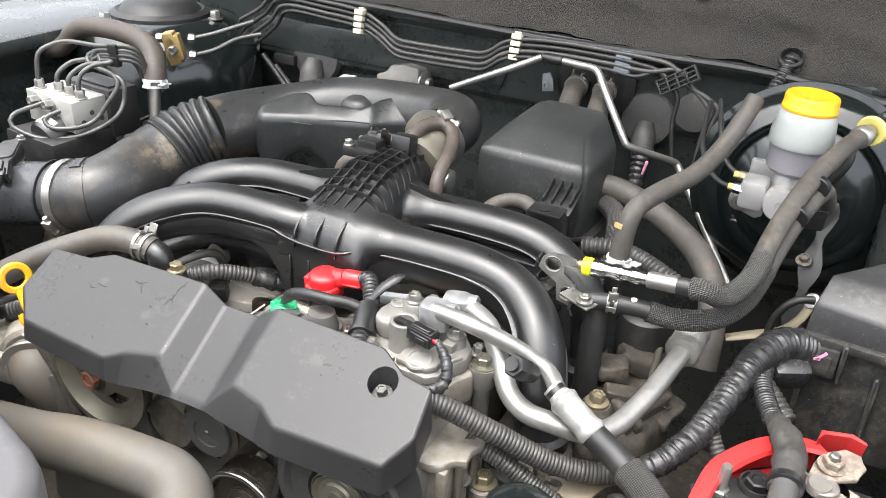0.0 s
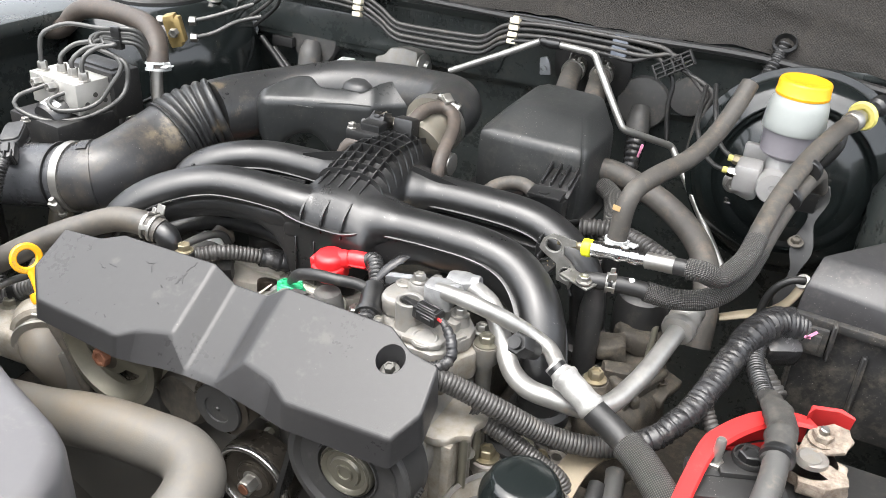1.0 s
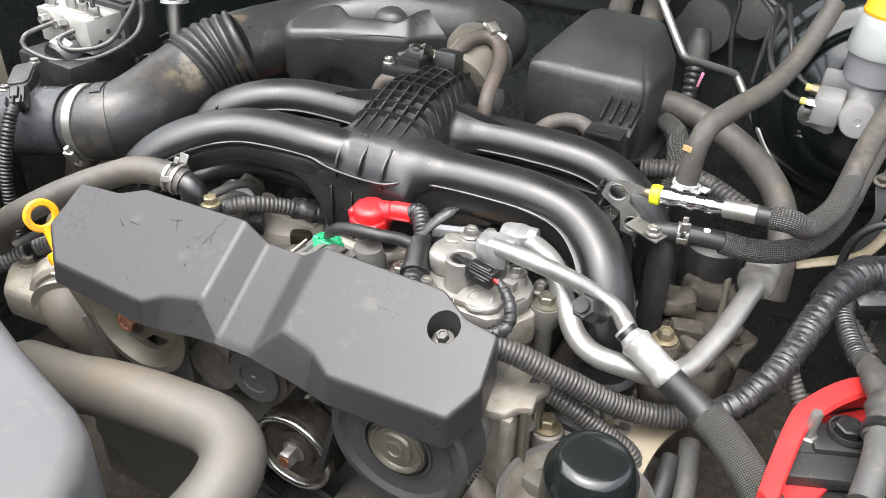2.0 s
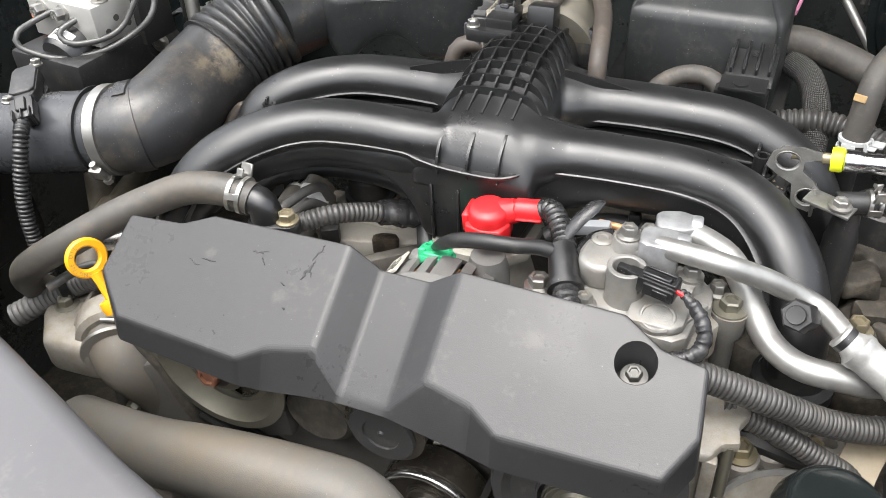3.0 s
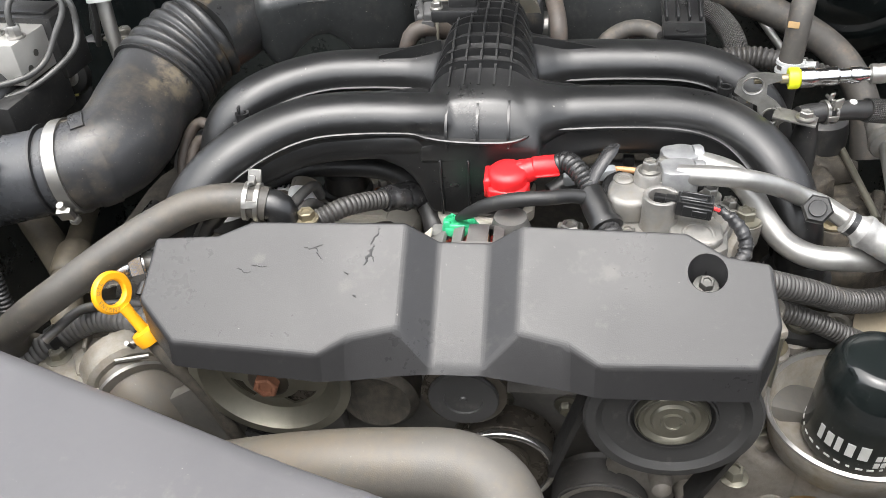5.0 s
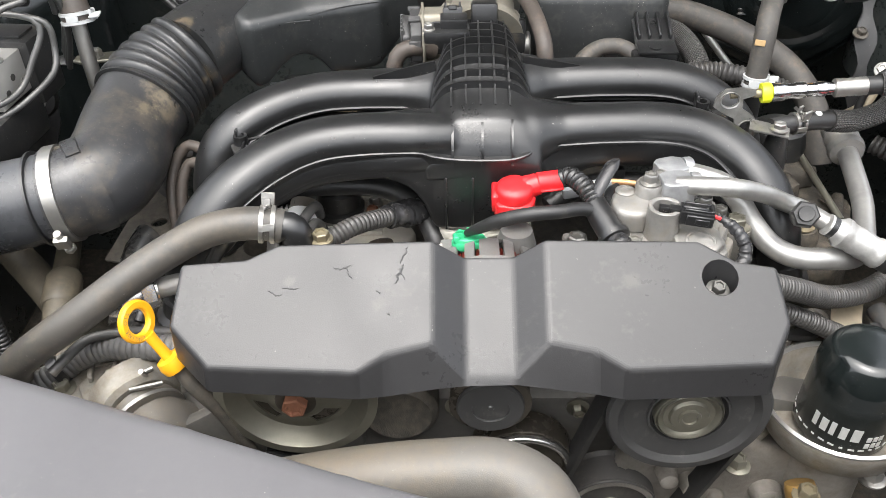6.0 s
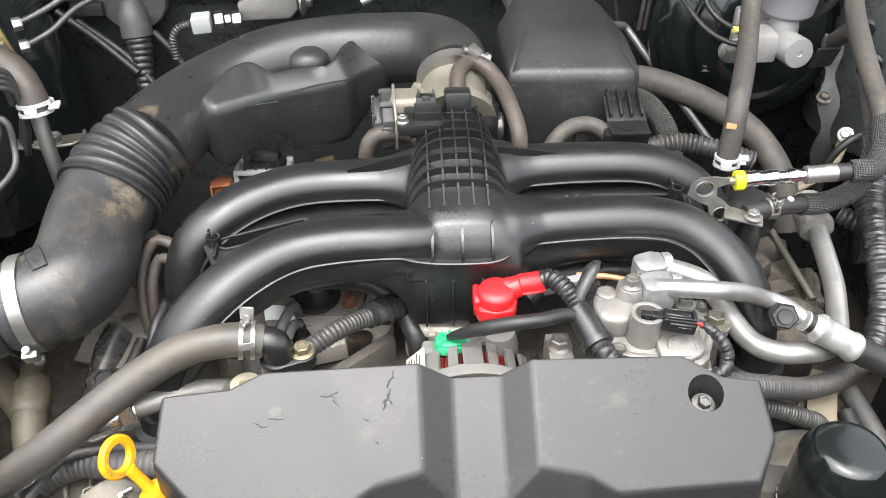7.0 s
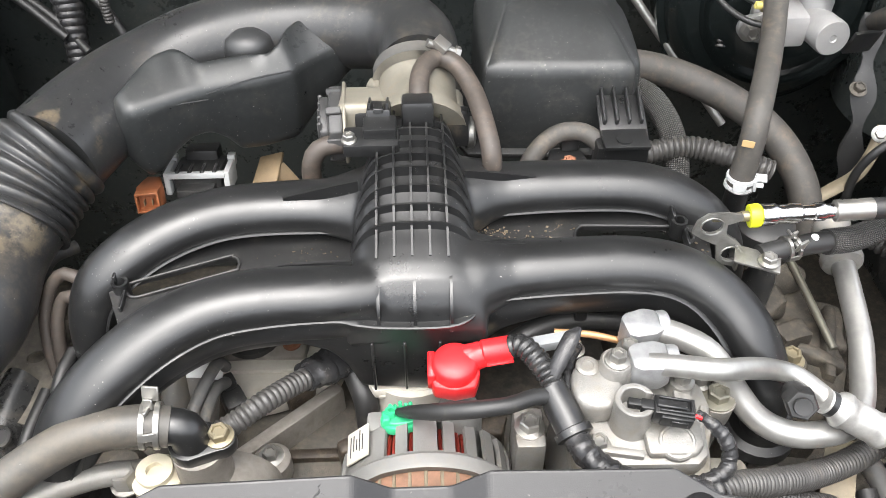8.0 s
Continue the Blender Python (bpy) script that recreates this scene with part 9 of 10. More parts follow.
    # pipes along the bulkhead with moulded clips
    for k in range(4):
        dz, dy = -0.0085 * k, -0.0015 * k
        z0 = 1.112 + dz
        pts = [(-0.60 + 0.02 * k, 0.765, z0 - 0.075), (-0.52 + 0.012 * k, 0.765, z0 - 0.03), (-0.47 + 0.008 * k, 0.757 + dy, z0 + 0.004), (-0.36, 0.752 + dy, z0 + 0.004), (-0.295, 0.748 + dy, z0), (-0.255, 0.746 + dy, z0 - 0.015), (-0.225, 0.744 + dy, z0 - 0.033), (-0.19, 0.744 + dy, z0 - 0.036), (-0.10, 0.744 + dy, z0 - 0.034), (-0.065, 0.744 + dy, z0 - 0.030), (-0.035, 0.742 + dy, z0 - 0.010), (0.0, 0.740 + dy, z0 + 0.0), (0.06, 0.740 + dy, z0 + 0.004), (0.13, 0.738 + dy, z0 + 0.004), *(((0.175, 0.735 + dy, z0 + 0.002), (0.205, 0.735, 1.100), (0.226, 0.733, 1.083), (0.237, 0.732, 1.066), (0.236, 0.730, 1.03), (0.246, 0.725, 0.975)) if k in (1, 3) else ((0.19, 0.735 + dy, z0 + 0.003), (0.222 + 0.004 * k, 0.735, 1.110 - 0.002 * k), (0.246 + 0.003 * k, 0.733, 1.088), (0.275, 0.732, 1.076 - 0.004 * k), (0.294 - 0.004 * k, 0.731, 1.062 - 0.004 * k), (0.289 - 0.004 * k, 0.730, 1.035), (0.284 - 0.004 * k, 0.727, 0.97)))]
        hose("bulkhead_pipe", pts, 0.0034, RUBBER_BLACK if k % 2 else CONDUIT, "thin black coated pipe along the bulkhead", "brake pipe", "bulkhead pipes", seg=10)
    for x, z, mt, lb in ((-0.294, 1.096, CREAM, "aged cream moulded pipe clip"), (-0.016, 1.098, CREAM, "aged cream moulded pipe clip"), (0.152, 1.102, SLATE, "blue-grey plastic pipe clip")):
        bm = B()
        if mt is CREAM:
            for k in range(4):
                add_box(bm, pose(x + 0.001 * k, 0.738, z - 0.019 + 0.0105 * k, -12), 0.016, 0.012, 0.0082, 0.0022)
            add_box(bm, pose(x, 0.744, z - 0.018, -12), 0.010, 0.012, 0.040, 0.002)
        else:
            add_box(bm, pose(x, 0.733, z - 0.016, -12), 0.024, 0.008, 0.034, 0.003)
        solo("pipe_clip", bm, mt, lb, "clip", "pipe clips")
    bm = B()
    m = Matrix.Translation((0.236, 0.722, 1.094)) @ pose(0, 0, 0, -12, -33, 0)
    for dz in (-0.009, -0.003, 0.004, 0.010):
        add_box(bm, m @ pose(0, 0, dz), 0.060, 0.006, 0.0028, 0.0008, 1)
    for k in range(5):
        add_box(bm, m @ pose(-0.028 + 0.014 * k, 0, -0.009), 0.003, 0.008, 0.022, 0.0008, 1)
    solo("pipe_comb", bm, RUBBER_BLACK, "black comb clip across the pipes", "clip")

    # bare aluminium heater line
    al = thing("aluminium_line", (0.1, 0.7, 1.05), "thin bare aluminium line bent across the bulkhead", "pipe")
    bm = B()
    add_tube(bm, [(-0.10, 0.700, 1.030), (-0.05, 0.705, 1.054), (0.0, 0.711, 1.078), (0.038, 0.716, 1.097)], 0.0052, 14)
    part("left_run", bm, ALU, al)
    bm = B()
    add_tube(bm, [(0.040, 0.717, 1.0975), (0.058, 0.714, 1.097), (0.072, 0.711, 1.098)], [0.0062, 0.008, 0.0068], 14)
    part("joint", bm, BLACK, al)
    bm = B()
    add_tube(bm, [(0.072, 0.711, 1.098), (0.100, 0.705, 1.098), (0.122, 0.699, 1.0985), (0.131, 0.695, 1.094), (0.137, 0.691, 1.086), (0.165, 0.669, 1.054), (0.191, 0.649, 1.024), (0.197, 0.647, 1.017), (0.204, 0.654, 1.012), (0.228, 0.686, 0.996), (0.248, 0.713, 0.983), (0.254, 0.719, 0.978), (0.261, 0.716, 0.971), (0.284, 0.701, 0.944), (0.314, 0.680, 0.910), (0.374, 0.640, 0.841)], 0.0052, 14)
    part("right_run", bm, ALU, al)

    # heater pipes with spring clamps
    for dx in (0.0, 0.044):
        hp = thing("heater_pipe_hose", (0.09 + dx, 0.7, 1.02), "dusty heater hose with a spring clamp at the bulkhead", "hose", "heater hoses")
        bm = B()
        add_tube(bm, [(0.078 + dx, 0.790, 1.052), (0.082 + dx, 0.755, 1.053), (0.092 + dx, 0.700, 1.043), (0.105 + dx, 0.640, 1.020), (0.112 + dx, 0.60, 0.98)], 0.0155, 20)
        part("tube", bm, RUBBER, hp)
        spring_clamp(hp, (0.083 + dx, 0.750, 1.0525), (0.1, -1, -0.02), 0.0162, 0.011, (0.2, -0.1, 1))
    bm = B()
    add_lathe(bm, at((0.10, 0.795, 1.055), (0, -1, 0)), [(0.062, 0), (0.062, 0.006), (0.05, 0.012), (0.045, 0.012)], 40)
    solo("heater_seal", bm, RUBBER_BLACK, "black rubber seal round the heater hoses", "seal")

    # discs and grommets
    for x, y, z, r, lb in ((0.186, 0.790, 1.010, 0.041, "round grey rubber grommet on the bulkhead"), (0.251, 0.795, 1.031, 0.030, "small round rubber blank on the bulkhead"), (-0.425, 0.80, 1.005, 0.050, "round grey rubber grommet with a taped stem")):
        g = thing("bulkhead_grommet", (x, y, z - r), lb, "grommet", "bulkhead grommets")
        bm = B()
        add_lathe(bm, at((x, y + 0.012, z), (0, -1, 0.1)), [(r, 0), (r, 0.008), (r * 0.94, 0.013), (r * 0.6, 0.015), (0, 0.016)], 44)
        part("disc", bm, RUBBER_GREY, g, "dusty grey disc")
        if r > 0.04:
            bm = B()
            s = -1 if x < 0 else 1
            add_tube(bm, [(x, y - 0.004, z - r * 0.1), (x + 0.002, y - 0.014, z - r * 0.45), (x + 0.004, y - 0.022, z - r * 0.95)], [r * 0.30, r * 0.42, r * 0.44], 22)
            part("stem", bm, RUBBER_GREY, g)
            bm = B()
            add_tube(bm, [(x + 0.004, y - 0.022, z - r * 0.9), (x + 0.006, y - 0.03, z - r * 1.3), (x + 0.008, y - 0.045, z - r * 1.9), (x + 0.01, y - 0.06, z - r * 2.6)], [r * 0.38, r * 0.36, r * 0.30, r * 0.28], 20, corr=(0.009, 0.0010))
            part("taped_loom", bm, TAPE, g, "glossy taped loom")
    bm = B()
    add_box(bm, pose(0.206, 0.728, 0.948, 0, 12, 0), 0.004, 0.003, 0.022, 0.0008, 1)
    solo("pink_tag", bm, PINK, "pink plastic tag on the loom", "tag")

    # expansion valve and pressure switch
    ev = thing("expansion_valve", (-0.235, 0.78, 0.99), "dull aluminium expansion valve block on the bulkhead", "valve")
    bm = B()
    add_prism(bm, at((-0.225, 0.795, 1.005), (0, -1, 0.15), 6), [(-0.048, -0.022), (0.020, -0.028), (0.034, -0.016), (0.034, 0.016), (0.006, 0.022), (-0.020, 0.020), (-0.030, 0.008), (-0.048, 0.004)], 0.034, 0.004, 2)
    part("block", bm, CAST, ev)
    bm = B()
    add_lathe(bm, at((-0.186, 0.772, 1.006), (1, -0.1, 0)), [(0.020, 0), (0.020, 0.003), (0.010, 0.008), (0.008, 0.014), (0, 0.015)], 26)
    part("diaphragm", bm, ZINC, ev)
    sw = thing("pressure_switch", (-0.30, 0.75, 0.985), "pressure switch with white plug and steel hex body", "switch")
    bm = B()
    for d, r, h in ((0.0, 0.012, 0.012), (0.014, 0.0095, 0.008), (0.024, 0.0125, 0.012)):
        add_hex(bm, at((-0.268 - d, 0.752, 0.990), (-1, -0.12, -0.03)), r, h, 0.0, recess=False)
    part("hex_body", bm, CHROME, sw)
    bm = B()
    add_box(bm, at((-0.308, 0.747, 0.989), (-1, -0.12, -0.03)), 0.026, 0.022, 0.026, 0.003)
    part("plug", bm, PALE_GREY, sw)
    bm = B()
    add_tube(bm, [(-0.335, 0.744, 0.988), (-0.352, 0.742, 0.983), (-0.362, 0.740, 0.968), (-0.362, 0.738, 0.94)], 0.0055, 12, corr=(0.0045, 0.0008))
    part("lead", bm, CONDUIT, sw)
    # small pale bracket on the bulkhead
    bm = B()
    add_prism(bm, at((0.028, 0.778, 1.045), (0, -1, 0.05), 10), [(-0.009, -0.015), (0.010, -0.015), (0.010, 0.003), (0.006, 0.014), (-0.007, 0.012)], 0.006, 0.002, 2)
    add_lathe(bm, at((0.028, 0.772, 1.040), (0, -1, 0)), [(0.005, 0), (0.005, 0.003), (0.003, 0.003), (0.003, 0)], 14)
    solo("earth_bracket", bm, GREYPL, "pale grey stamped bracket on the bulkhead", "bracket")
    # rear right loom over the cowl
    hose("cowl_loom", [(0.368, 0.768, 1.136), (0.361, 0.745, 1.110), (0.353, 0.72, 1.087), (0.347, 0.70, 1.067), (0.349, 0.682, 1.036), (0.353, 0.668, 0.99), (0.356, 0.662, 0.94)], 0.0088, CONDUIT_GLOSS, "black corrugated loom entering the cowl", "wiring", corr=(0.0065, 0.0014), seg=18)
    bm = B()
    add_lathe(bm, at((0.368, 0.768, 1.136), (0, -0.6, 0.8)), [(0.013, -0.006), (0.0165, 0.0), (0.0165, 0.005), (0.0135, 0.008)], 26, ring=True)
    solo("loom_collar", bm, RUBBER_BLACK, "black rubber collar where the loom enters", "collar")
    # orange plug and injector plug under the resonator
    oc = thing("orange_connector", (-0.263, 0.445, 0.90), "orange-brown open plug socket under the resonator", "connector")
    m = pose(-0.258, 0.446, 0.908, -18, 0, 8) @ Matrix.Diagonal((0.68, 0.75, 0.68, 1))
    bm = B()
    add_prism(bm, m, [(-0.017, -0.022), (0.015, -0.022), (0.019, -0.004), (0.014, 0.010), (0.012, 0.024), (-0.008, 0.030), (-0.014, 0.012), (-0.019, -0.006)], 0.030, 0.003, 2)
    for dx, sx, dz, sz in ((-0.0155, 0.003, 0, 0.028), (0.0135, 0.003, 0, 0.028), (-0.001, 0.032, 0.026, 0.003), (-0.001, 0.032, 0, 0.003)):
        add_box(bm, m @ pose(dx, -0.028, dz + 0.001), sx, 0.014, sz, 0.0008, 1)
    part("body", bm, ORANGE, oc)
    bm = B()
    for dx in (-0.006, 0.005):
        add_box(bm, m @ pose(dx, -0.027, 0.010), 0.0018, 0.009, 0.007, 0.0004, 1)
    part("pin", bm, YZINC, oc, "brass contact pins")
    ij = thing("injector_plug", (-0.215, 0.465, 0.89), "black injector plug with a pale grey locking frame", "connector")
    m = pose(-0.214, 0.466, 0.898, -14, 0, 0)
    bm = B()
    add_box(bm, m @ pose(0, 0.006, 0), 0.048, 0.044, 0.034, 0.006)
    add_box(bm, m @ pose(0, -0.020, 0.004), 0.036, 0.024, 0.018, 0.003)
    add_box(bm, m @ pose(0, 0.024, 0.016), 0.034, 0.024, 0.028, 0.005)
    for k in range(4):
        add_box(bm, m @ pose(-0.018 + 0.012 * k, -0.008, 0.030), 0.004, 0.02, 0.006, 0.001, 1)
    part("body", bm, BLACK_DUST, ij)
    bm = B()
    add_box(bm, m @ pose(0, -0.016, 0.028), 0.056, 0.007, 0.006, 0.0015)
    add_box(bm, m @ pose(0, -0.026, 0.010), 0.030, 0.004, 0.004, 0.001)
    for dx in (-0.029, 0.029):
        add_box(bm, m @ pose(dx, 0.0, 0.010), 0.006, 0.036, 0.024, 0.002)
        add_box(bm, m @ pose(dx, 0.018, 0.026), 0.008, 0.010, 0.012, 0.002)
    part("locking_frame", bm, PALE_GREY, ij)
    bm = B()
    add_prism(bm, pose(-0.147, 0.470, 0.912, 12, -18, 20), [(-0.026, -0.010), (-0.006, -0.030), (0.026, 0.022), (0.002, 0.030)], 0.005, 0.002, 2)
    add_prism(bm, pose(-0.140, 0.474, 0.905, 60, -18, 40), [(-0.020, -0.02), (0.020, -0.02), (0.018, 0.014), (-0.012, 0.012)], 0.004, 0.0015, 2)
    solo("tan_stay", bm, TAN_STEEL, "tan-stained steel stay under the resonator", "stay")


build_rear()


# ---- right corner: battery and fuse box ----
def build_right():
    bt = thing("battery", (0.52, 0.13, 0.72), "black car battery with corroded terminal under a red cover", "battery")
    bm = B()
    add_box(bm, pose(0.535, 0.10, 0.72), 0.185, 0.26, 0.175, 0.006, 2)
    part("case", bm, BLACK_DUST, bt)
    bm = B()
    add_box(bm, pose(0.535, 0.10, 0.893), 0.182, 0.256, 0.012, 0.004, 2)
    part("lid", bm, BLACK_DUST, bt)
    bm = B()
    add_lathe(bm, at((0.515, 0.185, 0.905)), [(0.012, 0), (0.0105, 0.024), (0.009, 0.027), (0, 0.027)], 22)
    part("post", bm, CAST, bt)
    cl = thing("battery_clamp", (0.515, 0.185, 0.915), "white-crusted metal battery clamp with bolts", "clamp")
    bm = B()
    add_prism(bm, pose(0.5170, 0.1880, 0.9120, 4, -4, 20), circle(0.0215, 14, 0, 0, 120, 420) + [(0.028, -0.006), (0.026, -0.026), (0.004, -0.032), (-0.016, -0.024)], 0.014, 0.003, 2)
    roughen(bm, 0.0022, 0.007, 2)
    part("ring_block", bm, CORRODED, cl, "pitted ring block crusted white and brown", sharp=60)
    bm = B()
    add_prism(bm, pose(0.5220, 0.2120, 0.9290, 6, -6, 28), [(-0.026, -0.010), (-0.012, -0.016), (0.014, -0.015), (0.026, -0.004), (0.028, 0.010), (0.018, 0.019), (0.002, 0.017), (-0.014, 0.006)], 0.004, 0.001, 2)
    add_box(bm, pose(0.5130, 0.2010, 0.9210, 0, -12, 30), 0.040, 0.020, 0.005, 0.001)
    roughen(bm, 0.0014, 0.008, 2)
    part("lug_plate", bm, CORRODED, cl, "crusted lug plate", sharp=60)
    bolt(cl, (0.5205, 0.2115, 0.9330), (0.1, -0.1, 1), 0.0090, 0.007, 0.0120, CORRODED)
    bm = B()
    add_lathe(bm, at((0.5205, 0.2115, 0.9400), (0.1, -0.1, 1)), [(0.0042, 0), (0.0042, 0.006), (0.003, 0.007), (0, 0.007)], 14)
    part("stud_tip", bm, ZINC, cl)
    bm = B()
    add_lathe(bm, at((0.5170, 0.1880, 0.9250)), [(0.0140, 0), (0.0135, 0.0045), (0.0110, 0.0060), (0.0060, 0.0050), (0, 0.0046)], 26)
    part("post_top", bm, LEAD, cl, "dull lead post top")
    rc = thing("terminal_cover", (0.46, 0.19, 0.9), "faded red plastic terminal cover standing open", "terminal cover")
    bm = B()
    line = [(0.4210, 0.0700, 0.926), (0.4235, 0.1100, 0.931), (0.4285, 0.1560, 0.935), (0.4380, 0.1780, 0.937), (0.4510, 0.1990, 0.938), (0.4670, 0.2180, 0.938), (0.4890, 0.2330, 0.937), (0.5050, 0.2350, 0.936)]
    sp, _ = spline(line, 0.006)
    prev = None
    for p in sp:
        row = [bm.verts.new(p + V(o)) for o in ((-0.001, 0.002, -0.032), (-0.001, 0.002, -0.002), (0.002, 0.0, 0.0), (0.012, -0.010, -0.001), (0.0135, -0.012, -0.004), (0.004, -0.003, -0.005), (0.003, -0.002, -0.032))]
        if prev:
            for j in range(7):
                bm.faces.new((prev[j], prev[(j + 1) % 7], row[(j + 1) % 7], row[j]))
        else:
            bm.faces.new(row)
        prev = row
    bm.faces.new(prev[::-1])
    part("shroud", bm, RED_DULL, rc)
    bm = B()
    add_prism(bm, pose(0.5160, 0.2420, 0.9180, 14, 0, 18), [(-0.014, -0.004), (-0.010, 0.006), (0.016, 0.006), (0.026, -0.002), (0.026, -0.005), (0.014, 0.002), (-0.008, 0.002)], 0.030, 0.0010, 1)
    part("hinge_tab", bm, RED_DULL, rc)
    bm = B()
    add_prism(bm, pose(0, 0, 0.906), [(0.426, 0.075), (0.452, 0.075), (0.500, 0.210), (0.490, 0.226), (0.445, 0.186), (0.432, 0.165)], 0.004, 0.001, 1)
    part("floor_tray", bm, RED_DULL, rc)
    fb = thing("fuse_link", (0.46, 0.15, 0.91), "black fusible link block with steel studs", "fuse block")
    bm = B()
    add_box(bm, pose(0.4640, 0.1380, 0.908, 0, 0, 22), 0.080, 0.048, 0.012, 0.003)
    add_box(bm, pose(0.4660, 0.1560, 0.918, 0, 0, 22), 0.046, 0.030, 0.007, 0.002)
    add_box(bm, pose(0.4400, 0.1420, 0.918, 0, 0, 22), 0.020, 0.024, 0.003, 0.001)
    add_lathe(bm, at((0.4696, 0.1620, 0.9235)), [(0.0150, 0), (0.0160, 0.004), (0.0150, 0.007), (0.0135, 0.007), (0.0130, 0.003)], 28)
    for dx in (0.020, 0.026):
        add_box(bm, pose(0.4696 + dx, 0.1600, 0.921, 0, 0, 10), 0.003, 0.018, 0.010, 0.001, 1)
    part("block", bm, BLACK_DUST, fb)
    bm = B()
    add_lathe(bm, at((0.4430, 0.1475, 0.918), (0.05, 0.02, 1)), [(0.0046, 0), (0.0046, 0.028), (0.0036, 0.030), (0, 0.030)], 16)
    add_hex(bm, at((0.4428, 0.1470, 0.916)), 0.0090, 0.007, 0.0125)
    part("stud", bm, ZINC, fb, "pale steel stud")
    bm = B()
    add_lathe(bm, at((0.4350, 0.1380, 0.912)), [(0.012, 0), (0.013, 0.003), (0.010, 0.006), (0.006, 0.006)], 16)
    roughen(bm, 0.002, 0.006, 1)
    part("crust", bm, CORRODED, fb, "white corrosion crust")
    bolt(fb, (0.4696, 0.1620, 0.9265), r=0.0105, h=0.008, flange=0.0, material=BLACK)
    bm = B()
    for k in range(8):
        add_box(bm, pose(0.506 + 0.005 * k, 0.122 - 0.004 * k, 0.9052, 0, 0, -35), 0.0022, 0.026 - 0.004 * (k % 3), 0.0006, 0)
    lb = B()
    add_box(lb, pose(0.524, 0.108, 0.9047, 0, 0, -35), 0.056, 0.032, 0.0006, 0)
    label = part("warning_label", lb, WHITE, bt, "white warning label with pink edge")
    part("print_bar", bm, PINK, label)
    # fuse box
    fx = thing("fuse_box", (0.56, 0.42, 0.83), "dusty black fuse box with a stepped lid", "fuse box")
    bm = B()
    add_prism(bm, pose(0, 0, 0.81), [(0.478, 0.398), (0.68, 0.398), (0.68, 0.54), (0.545, 0.54)], 0.138, 0.006, 2)
    part("body", bm, FUSE_BLACK, fx)
    foot = [V((0.471, 0.394, 0.946)), V((0.680, 0.394, 0.938)), V((0.680, 0.54, 0.95)), V((0.545, 0.54, 0.95))]
    mid = [V((0.4735, 0.398, 0.986)), V((0.680, 0.398, 0.963)), V((0.680, 0.53, 0.985)), V((0.545, 0.53, 0.985))]
    crest = [V((0.482, 0.436, 1.002)), V((0.680, 0.430, 0.996)), V((0.680, 0.52, 1.0)), V((0.545, 0.52, 1.0))]
    bm = B()
    add_loft(bm, [foot, mid, crest])
    bmesh.ops.recalc_face_normals(bm, faces=bm.faces[:])
    bmesh.ops.bevel(bm, geom=bm.edges[:], offset=0.005, segments=3, profile=0.5, affect="EDGES", clamp_overlap=True)
    part("lid", bm, FUSE_GREY, fx, "scuffed dark grey lid")
    bm = B()
    add_box(bm, pose(0.580, 0.392, 0.939, 0, 2.5, 0), 0.214, 0.012, 0.010, 0.002)
    part("lid_lip", bm, FUSE_BLACK, fx)
    bm = B()
    add_box(bm, pose(0.493, 0.388, 0.911), 0.035, 0.014, 0.033, 0.003)
    add_box(bm, pose(0.493, 0.380, 0.917), 0.022, 0.006, 0.020, 0.002)
    for dx in (-0.021, 0.021):
        add_box(bm, pose(0.493 + dx, 0.387, 0.909), 0.005, 0.016, 0.044, 0.0015, 1)
    part("latch", bm, FUSE_BLACK, fx)
    for x, h in ((0.481, 0.07), (0.55, 0.10), (0.62, 0.10)):
        bm = B()
        add_box(bm, pose(x, 0.3945, 0.82), 0.006, 0.008, h, 0.002, 1)
        part("body_rib", bm, FUSE_BLACK, fx)
    bm = B()
    for dx, rr in ((-0.005, 25), (0.004, -20)):
        add_box(bm, pose(0.486 + dx, 0.3765, 0.933, 0, 60 + rr, 0), 0.003, 0.0008, 0.013, 0)
    part("pink_mark", bm, PINK, fx, "pink paint mark")
    hose("wing_cable", [(0.474, 0.455, 0.957), (0.460, 0.450, 0.956), (0.446, 0.448, 0.942), (0.438, 0.448, 0.918), (0.437, 0.445, 0.88)], 0.0045, RUBBER_BLACK, "thin black cable before the fuse box", "cable")
    sy = thing("steel_stay", (0.43, 0.45, 0.88), "tan-stained pressed steel stay with a bolt", "stay")
    bm = B()
    add_tube(bm, [(0.395, 0.440, 0.890), (0.426, 0.452, 0.899), (0.450, 0.464, 0.905), (0.466, 0.478, 0.920), (0.476, 0.492, 0.945)], [0.007, 0.008, 0.0075, 0.007, 0.007], 12, squash=0.5)
    part("arm", bm, STAINED, sy)
    bolt(sy, (0.472, 0.486, 0.940), (-0.4, -0.6, 0.6), 0.006, 0.006, 0.009)
    hose("corrugated_wing_conduit", [(0.425, 0.37, 0.91), (0.45, 0.345, 0.905), (0.48, 0.315, 0.89)], 0.010, CONDUIT, "black corrugated conduit by the wing", "conduit", corr=(0.0065, 0.0013))
    hose("thin_rod", [(0.336, 0.39, 0.915), (0.344, 0.32, 0.905), (0.352, 0.25, 0.895)], 0.0035, DULL_STEEL, "thin steel rod beside the engine", "rod")
    # right-hand engine flank: dusty casting below the pipes
    fl = thing("gear_housing", (0.33, 0.29, 0.75), "dust-caked dark casting beside the engine", "housing")
    bm = B()
    add_prism(bm, pose(0, 0, 0.78), [(0.295, 0.21), (0.335, 0.195), (0.37, 0.24), (0.372, 0.32), (0.34, 0.36), (0.30, 0.34)], 0.105, 0.018, 4)
